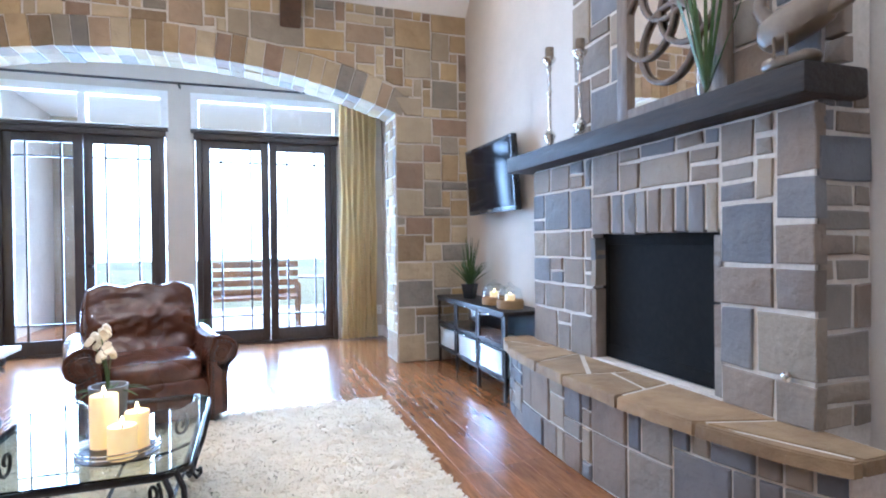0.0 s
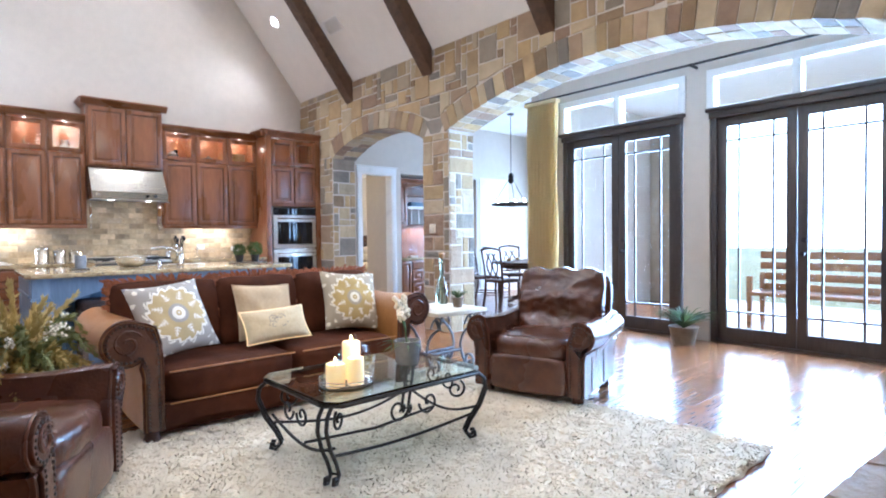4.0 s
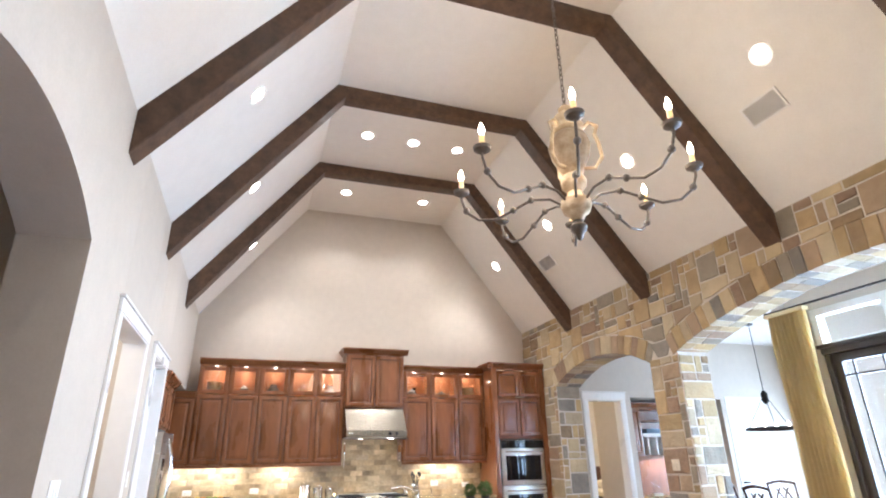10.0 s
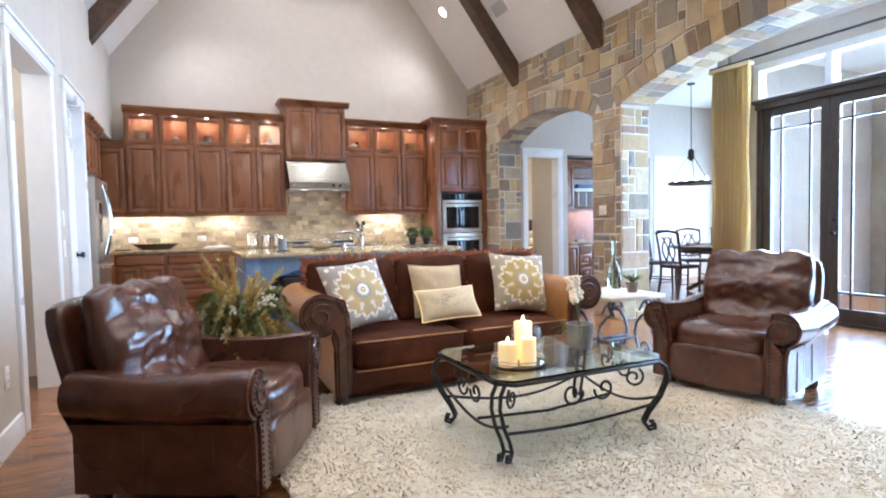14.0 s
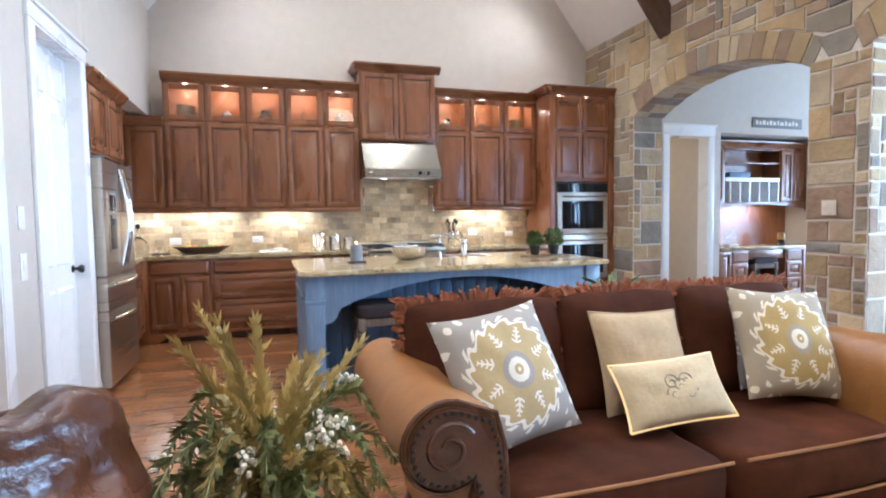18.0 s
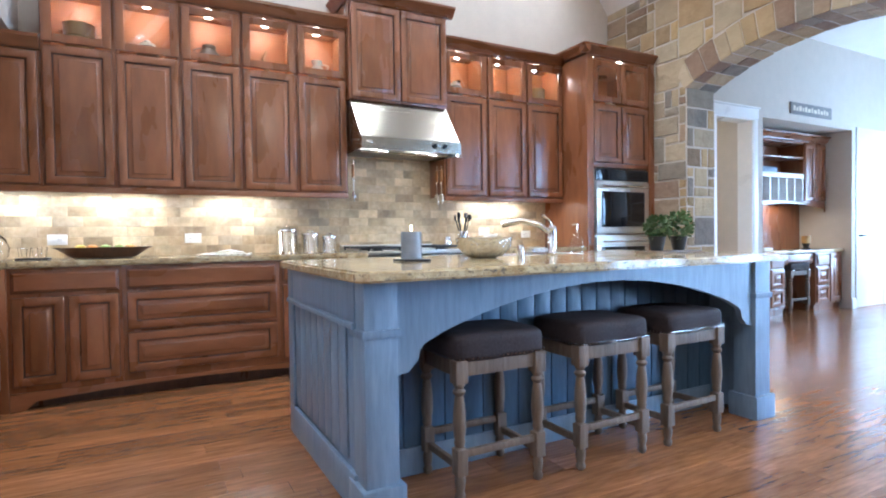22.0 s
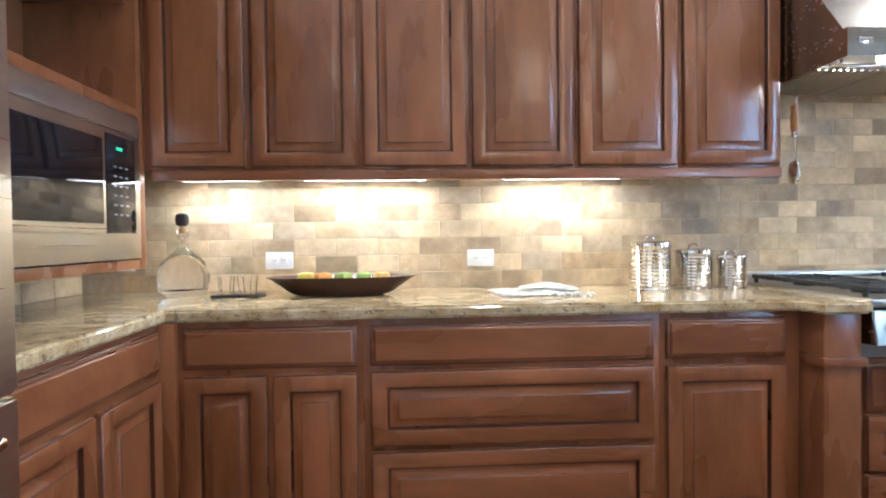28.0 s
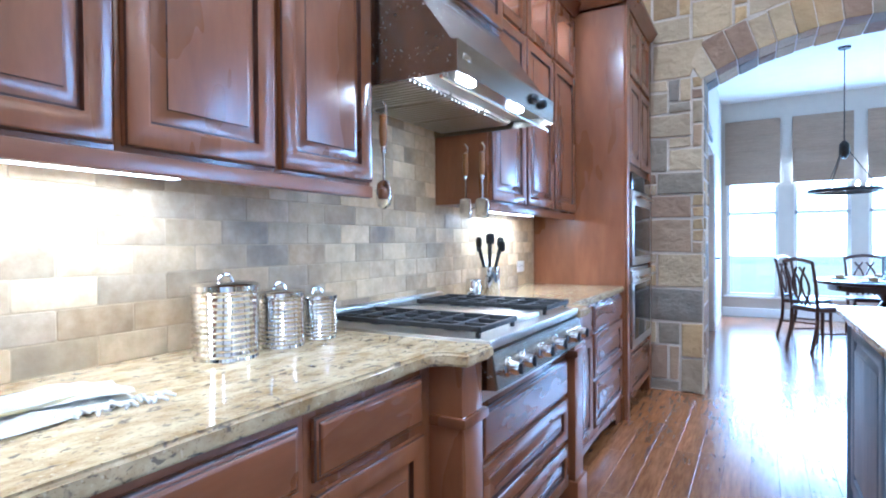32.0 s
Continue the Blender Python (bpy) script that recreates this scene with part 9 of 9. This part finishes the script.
def pack(w, h, cell, sizes, seed):
    """Fills a w x h field with blocks of whole cells: rows of (u0, u1, v0, v1)."""
    r = random.Random(seed)
    nu, nv = max(1, round(w / cell)), max(1, round(h / cell))
    cu, cv = w / nu, h / nv
    used, out = set(), []
    for j in range(nv):
        for i in range(nu):
            if (i, j) in used:
                continue
            a, b = r.choice(sizes)
            while True:
                run = [(i + p, j + q) for p in range(a) for q in range(b)]
                if all(x < nu and y < nv and (x, y) not in used for x, y in run):
                    break
                if a > 1 and (b == 1 or r.random() < 0.6):
                    a -= 1
                elif b > 1:
                    b -= 1
            used.update(run)
            out.append((i * cu, (i + a) * cu, j * cv, (j + b) * cv))
    return out


def stone(name, outline, m, material, parent, proud, deep=0.03, soft=0.006, gap=0.0085):
    """One stone: an outline in x and z on the pose m, its face proud by that much."""
    c = Vector((sum(p[0] for p in outline) / len(outline), sum(p[1] for p in outline) / len(outline)))
    n = len(outline)

    def ring(inset, y):
        pts = []
        for p in outline:
            d = Vector(p) - c
            q = c + Vector((math.copysign(max(abs(d.x) - inset, abs(d.x) * 0.3), d.x), math.copysign(max(abs(d.y) - inset, abs(d.y) * 0.3), d.y)))
            pts.append(m @ Vector((q.x, y, q.y)))
        return pts

    vs = ring(gap, deep) + ring(gap + 0.001, -proud + soft * 0.6) + ring(gap + soft, -proud)
    vs.append(m @ Vector((c.x, -proud - rnd.uniform(-0.003, 0.008), c.y)))
    fs = [(k + q * n, (k + 1) % n + q * n, (k + 1) % n + (q + 1) * n, k + (q + 1) * n) for q in range(2) for k in range(n)]
    fs += [(2 * n + k, 2 * n + (k + 1) % n, 3 * n) for k in range(n)]
    me = bpy.data.meshes.new(name)
    me.from_pydata([tuple(v) for v in vs], [], fs)
    me.materials.append(material)
    return piece(name, me, parent)


def jitter(rect, amt):
    u0, u1, v0, v1 = rect
    j = lambda: rnd.uniform(-amt, amt)
    pts = [(u0 + j(), v0 + j())]
    if u1 - u0 > 0.2:
        pts.append(((u0 + u1) / 2, v0 + j() * 0.5))
    pts += [(u1 + j(), v0 + j()), (u1 + j(), v1 + j())]
    if u1 - u0 > 0.2:
        pts.append(((u0 + u1) / 2, v1 + j() * 0.5))
    pts.append((u0 + j(), v1 + j()))
    return pts


SIZES = [(2, 1), (3, 2), (2, 2), (3, 1), (4, 2), (2, 3), (1, 1), (1, 2), (4, 3), (3, 3), (2, 2), (5, 3)]
RING = 0.25


def extrados(x):
    z = 0.0
    for a0, a1, spring, crown in (A1, A2):
        half, rise = (a1 - a0) / 2, crown - spring
        r = (half * half + rise * rise) / (2 * rise)
        d = x - (a0 + a1) / 2
        if abs(d) < half + 0.07:
            z = max(z, crown - r + math.sqrt(max((r + RING) ** 2 - d * d, 0)))
    return z


MS = facing("-y", (0, YN, 0))
SPZ = 2.52
for u0, u1, seed in ((-6.16, A1[0], 3), (A1[1], A2[0], 5), (A2[1], XE, 6)):
    for a, b, c, d in pack(u1 - u0, SPZ, 0.095, SIZES, seed):
        stone("stone", jitter((u0 + a, u0 + b, c, d), 0.006), MS, STONE, stone_wall, rnd.uniform(0.004, 0.016))
for a, b, c, d in pack(XE - XK, SPRING - SPZ, 0.098, SIZES, 11):
    x0, x1, z0, z1 = XK + a, XK + b, SPZ + c, SPZ + d
    n = max(2, int((x1 - x0) / 0.08))
    low = [(x0 + (x1 - x0) * k / n, max(z0, extrados(x0 + (x1 - x0) * k / n))) for k in range(n + 1)]
    if min(p[1] for p in low) > z1 - 0.035:
        continue
    low = [(x, min(z, z1 - 0.012)) for x, z in low]
    if max(p[1] for p in low) <= z0 + 1e-6:
        out = jitter((x0, x1, z0, z1), 0.006)
    else:
        out = low + [(x1, z1), (x0, z1)]
    stone("stone", out, MS, STONE, stone_wall, rnd.uniform(0.004, 0.016))
# arch rings, each block through half the wall
for a0, a1, spring, crown in (A1, A2):
    half, rise = (a1 - a0) / 2, crown - spring
    r = (half * half + rise * rise) / (2 * rise)
    xc, zc = (a0 + a1) / 2, crown - r
    full = math.asin(half / r)
    t = -full - 0.012
    while t < full:
        wd = rnd.uniform(0.10, 0.17) / r
        e = min(t + wd, full + 0.012)
        if full - e < 0.06 / r:
            e = full + 0.012
        cut = rnd.uniform(0.14, 0.28)
        for y0, y1 in ((YN - rnd.uniform(0.004, 0.016), YN + cut), (YN + cut + 0.008, YN + STH + 0.02)):
            r1 = r + RING * (rnd.uniform(0.92, 1.04) if y0 < YN else 0.9)
            g = 0.004 / r
            vs = [(xc + rr * math.sin(tt), yy, zc + rr * math.cos(tt)) for yy in (y0, y1) for rr, tt in ((r - rnd.uniform(0, 0.010), t + g), (r - rnd.uniform(0, 0.010), e - g), (r1, e - g), (r1, t + g))]
            bm = bmesh.new()
            vv = [bm.verts.new(v) for v in vs]
            for f in ((0, 1, 2, 3), (7, 6, 5, 4), (0, 4, 5, 1), (1, 5, 6, 2), (2, 6, 7, 3), (3, 7, 4, 0)):
                bm.faces.new([vv[k] for k in f])
            bmesh.ops.recalc_face_normals(bm, faces=bm.faces[:])
            bmesh.ops.bevel(bm, geom=bm.edges[:], offset=0.005, segments=1, affect="EDGES")
            me = bpy.data.meshes.new("arch_stone")
            bm.to_mesh(me)
            bm.free()
            me.materials.append(STONE)
            piece("arch_stone", me, stone_wall)
        t = e
# jambs
for way, x, seed in (("+x", A1[0], 21), ("-x", A1[1], 22), ("+x", A2[0], 23), ("-x", A2[1], 24)):
    sgn = 1 if way == "+x" else -1
    m = facing(way, (x - sgn * 0.015, 0, 0))
    for a, b, c, d in pack(STH, SPZ - 0.01, 0.10, [(2, 2), (2, 1), (3, 2), (4, 2), (2, 3), (1, 1), (4, 3), (1, 2)], seed):
        u0, u1 = (YN + a, YN + b) if sgn > 0 else (-YN - STH + a, -YN - STH + b)
        stone("stone", jitter((u0, u1, c, d), 0.005), m, STONE, stone_wall, rnd.uniform(0.017, 0.028))

# fireplace stones
MF = facing("-x", (FX + 0.02, 0, 0))
FS = [(3, 2), (4, 3), (3, 3), (2, 2), (4, 2), (5, 3), (2, 3), (3, 2), (2, 1)]
for y0, y1, z0, z1, seed in ((FY0, FB0, HZ, 1.73, 31), (FB1, FY1, HZ, 1.73, 32), (FB0, FB1, 1.49, 1.73, 33)):
    for a, b, c, d in pack(y1 - y0, z1 - z0, 0.085, FS, seed):
        stone("stone", jitter((-y1 + a, -y1 + b, z0 + c, z0 + d), 0.006), MF, FSTONE, fpz, rnd.uniform(0.019, 0.030))
y = FB0
while y < FB1 - 0.01:
    w = min(rnd.uniform(0.07, 0.16), FB1 - y)
    if FB1 - y - w < 0.05:
        w = FB1 - y
    stone("lintel_stone", jitter((-y - w, -y, 1.25, 1.49), 0.004), MF, FSTONE, fpz, rnd.uniform(0.020, 0.030), 0.10)
    y += w
for a, b, c, d in pack(1.76, 2.1, 0.10, FS, 34):
    stone("stone", jitter((-3.62 + a, -3.62 + b, 1.85 + c, 1.85 + d), 0.006), facing("-x", (FX + 0.06, 0, 0)), FSTONE, fpz, rnd.uniform(0.004, 0.014))
for way, yy, seed in (("-y", FY0 + 0.02, 35), ("+y", FY1 - 0.02, 36)):
    m = facing(way, (0, yy, 0))
    for a, b, c, d in pack(0.29, 1.30, 0.095, [(1, 1), (2, 2), (3, 2), (1, 2), (2, 1), (3, 1)], seed):
        u0, u1 = (FX + 0.01 + a, FX + 0.01 + b) if way == "-y" else (-FX - 0.30 + a, -FX - 0.30 + b)
        stone("stone", jitter((u0, u1, HZ + c, HZ + d), 0.005), m, FSTONE, fpz, rnd.uniform(0.004, 0.014))
for yy, way in ((FB0 + 0.02, "+y"), (FB1 - 0.02, "-y")):
    m = facing(way, (0, yy, 0))
    for z in (0.51, 0.70, 0.94, 1.10):
        u = (-FX - 0.10, -FX + 0.01) if way == "+y" else (FX - 0.01, FX + 0.10)
        stone("stone", jitter((u[0], u[1], z, min(z + 0.24, 1.25)), 0.004), m, FSTONE, fpz, 0.015)
# bowed hearth face and slabs
HL = HY1 - HY0
for a, b, c, d in pack(HL, HZ - 0.055, 0.085, [(2, 2), (3, 2), (2, 1), (1, 2), (3, 3), (2, 3), (1, 1), (4, 2)], 41):
    ya, yb = HY0 + a + 0.007, HY0 + b - 0.007
    za, zb = c + 0.006, d - 0.006
    pr = rnd.uniform(0.0, 0.010)
    vs = [(hearth_x(q) + 0.05, q, z) for q, z in ((ya, za), (yb, za), (yb, zb), (ya, zb))]
    vs += [(hearth_x(q) + 0.006 - pr, q, z) for q, z in ((ya, za), (yb, za), (yb, zb), (ya, zb))]
    g = 0.006
    vs += [(hearth_x(q) - pr, q, z) for q, z in ((ya + g, za + g), (yb - g, za + g), (yb - g, zb - g), (ya + g, zb - g))]
    fs = [(k + q * 4, k + (q + 1) * 4, (k + 1) % 4 + (q + 1) * 4, (k + 1) % 4 + q * 4) for q in range(2) for k in range(4)] + [(11, 10, 9, 8)]
    me = bpy.data.meshes.new("stone")
    me.from_pydata(vs, [], fs)
    me.materials.append(FSTONE)
    piece("stone", me, fpz)


def halves(poly, p, n, gap):
    """A convex outline cut in two along a line, with a joint between the halves."""
    out = []
    for sg in (1, -1):
        side = lambda q: sg * ((q[0] - p[0]) * n[0] + (q[1] - p[1]) * n[1]) - gap / 2
        got = []
        for a, b in zip(poly, poly[1:] + poly[:1]):
            da, db = side(a), side(b)
            if da >= 0:
                got.append(a)
            if da * db < 0:
                got.append((a[0] + (b[0] - a[0]) * da / (da - db), a[1] + (b[1] - a[1]) * da / (da - db)))
        out.append(got)
    return [q for q in out if len(q) > 2]


edge = [HY0 - 0.03 + (HY1 - HY0 + 0.06) * q / 44 for q in range(45)]
flags = [[(min(hearth_x(y) - 0.045 + rnd.uniform(-0.006, 0.006), 2.02), y) for y in edge] + [(2.09, edge[-1]), (2.09, edge[0])]]
for y, lean in ((2.16, 0.30), (2.66, -0.25), (3.02, 0.18), (3.45, -0.34), (3.86, 0.28)):
    n = Vector((lean, 1.0)).normalized()
    flags = [h for q in flags for h in (halves(q, (1.85, y), n, 0.016) if min(v[1] for v in q) < y < max(v[1] for v in q) else [q])]
done = []
for k, q in enumerate(flags):
    ym = sum(v[1] for v in q) / len(q)
    done += halves(q, (1.86 + 0.05 * math.sin(7 * k), ym), Vector((1.0, 0.55 * math.sin(5 * k + 1))).normalized(), 0.016) if k in (0, 2, 3, 5, 6) else [q]
for q in done:
    bm = bmesh.new()
    f = bm.faces.new([bm.verts.new((x, y, HZ - 0.05)) for x, y in q])
    got = bmesh.ops.extrude_face_region(bm, geom=[f])
    bmesh.ops.translate(bm, verts=[v for v in got["geom"] if isinstance(v, bmesh.types.BMVert)], vec=(0, 0, 0.055 + rnd.uniform(0, 0.003)))
    bmesh.ops.recalc_face_normals(bm, faces=bm.faces[:])
    bmesh.ops.bevel(bm, geom=[e for e in bm.edges if e.verts[0].co.z > HZ - 0.01 and e.verts[1].co.z > HZ - 0.01], offset=0.006, segments=2, affect="EDGES")
    part("hearth_slab", bm, SLAB, fpz)
# floor planks, laid along y
floor = bpy.data.objects["floor"]
PW = 0.127
LENS = [0.55, 0.75, 0.95, 1.2, 1.5]


def plank_verts(L, w=PW):
    g, c = 0.0006, 0.0008
    a, b = w / 2 - g, L / 2 - g
    vs = [(sx * a, sy * b, -0.012) for sx, sy in ((-1, -1), (1, -1), (1, 1), (-1, 1))]
    vs += [(sx * a, sy * b, -0.0005) for sx, sy in ((-1, -1), (1, -1), (1, 1), (-1, 1))]
    vs += [(sx * (a - c), sy * (b - c), 0.0) for sx, sy in ((-1, -1), (1, -1), (1, 1), (-1, 1))]
    fs = [(k + q * 4, (k + 1) % 4 + q * 4, (k + 1) % 4 + (q + 1) * 4, k + (q + 1) * 4) for q in range(2) for k in range(4)] + [(8, 9, 10, 11)]
    return vs, fs


shared = {}
for L in LENS:
    me = bpy.data.meshes.new("plank")
    me.from_pydata(*plank_verts(L)[:1], [], plank_verts(L)[1])
    me.materials.append(FLOORW)
    shared[L] = me
FLOORI = mat("hickory_floor_far", (0.145, 0.054, 0.018), (0.315, 0.138, 0.050), 0.22, scale=6, bump=0.03, stretch=(9, 0.9, 4), vary=0.20, large=0.16, coat=0.2, detail=9, dist=0.004, rvar=0.03, island=True)
av, af = [], []
count = 0
x = -7.55
while x < 3.3:
    y = -3.1
    while y < 11.2:
        L = rnd.choice(LENS)
        if y + L > 11.2 or y < -3.0:
            L = min(L * rnd.uniform(0.4, 1.0), 11.2 - y) if y < -3.0 else 11.2 - y
        cx, cy = x + PW / 2, y + L / 2
        if L in shared and count < 298 and -5.9 < cx < -2.2 and 0.1 < cy < 4.6 and not (-4.9 < cx < -4.3 and 1.8 < cy < 3.9):
            piece("plank", shared[L], floor, Matrix.Translation((cx, cy, 0)))
            count += 1
        else:
            vs, fs = plank_verts(L)
            k0 = len(av)
            av += [(a + cx, b + cy, c) for a, b, c in vs]
            af += [tuple(q + k0 for q in f) for f in fs]
        y += L
    x += PW
me = bpy.data.meshes.new("planks")
me.from_pydata(av, [], af)
me.materials.append(FLOORI)
ob = new("planks", me)
ob.parent = floor
tagged(ob, kind="stuff")

# backsplash tiles
west = bpy.data.objects["wall_west"]
TW, TH = 0.184, 0.0750


def tile_mesh(w, h):
    a, b, c = w / 2 - 0.001, h / 2 - 0.001, min(0.004, w * 0.2)
    ring = [(-a + c, -b), (a - c, -b), (a, -b + c), (a, b - c), (a - c, b), (-a + c, b), (-a, b - c), (-a, -b + c)]
    vs = [(x, u, v) for x in (0.0, 0.0095) for u, v in ring] + [(0.0106, u * (1 - 0.002 / a), v * (1 - 0.002 / b)) for u, v in ring]
    fs = [(k + q * 8, (k + 1) % 8 + q * 8, (k + 1) % 8 + (q + 1) * 8, k + (q + 1) * 8) for q in range(2) for k in range(8)] + [tuple(range(16, 24))]
    me = bpy.data.meshes.new("tile")
    me.from_pydata(vs, [], fs)
    me.materials.append(TILE)
    return me


structure("backsplash_grout", box(XK, XK + 0.0135, -0.458, 4.82, 0.91, 1.43, 0, box(XK, XK + 0.0135, 2.48, 3.41, 1.43, 1.84)), GROUT, "pale grout behind travertine tiles")
structure("backsplash_grout", box(XK, -5.42, -0.46, -0.4475, 0.91, 1.04), GROUT)
tiles = {}
row = 0
z = 0.918
while z < 1.83:
    spans = [(-0.455, 4.82)] if z < 1.40 else [(2.48, 3.41)]
    for s0, s1 in spans:
        y = s0 - (TW / 2 if row % 2 else 0)
        while y < s1 - 0.01:
            a, b = max(y, s0), min(y + TW, s1)
            if b - a > 0.02:
                key = round(b - a, 3)
                if key not in tiles:
                    tiles[key] = tile_mesh(key, TH)
                piece("tile", tiles[key], west, Matrix.Translation((XK + 0.004 + rnd.uniform(-0.001, 0.0015), (a + b) / 2, z + TH / 2)))
            y += TW
    z += TH
    row += 1
south_run = bpy.data.objects["backsplash_grout.001"]
for r in range(2):
    x = XK + 0.02 - (TW / 2 if r % 2 else 0)
    while x < -5.45:
        piece("tile", tiles.setdefault(TW, tile_mesh(TW, TH)), south_run, Matrix.Translation((x + TW / 2, -0.452, 0.918 + TH * (r + 0.5))) @ pose(0, 0, 0, 0, 0, 90))
        x += TW
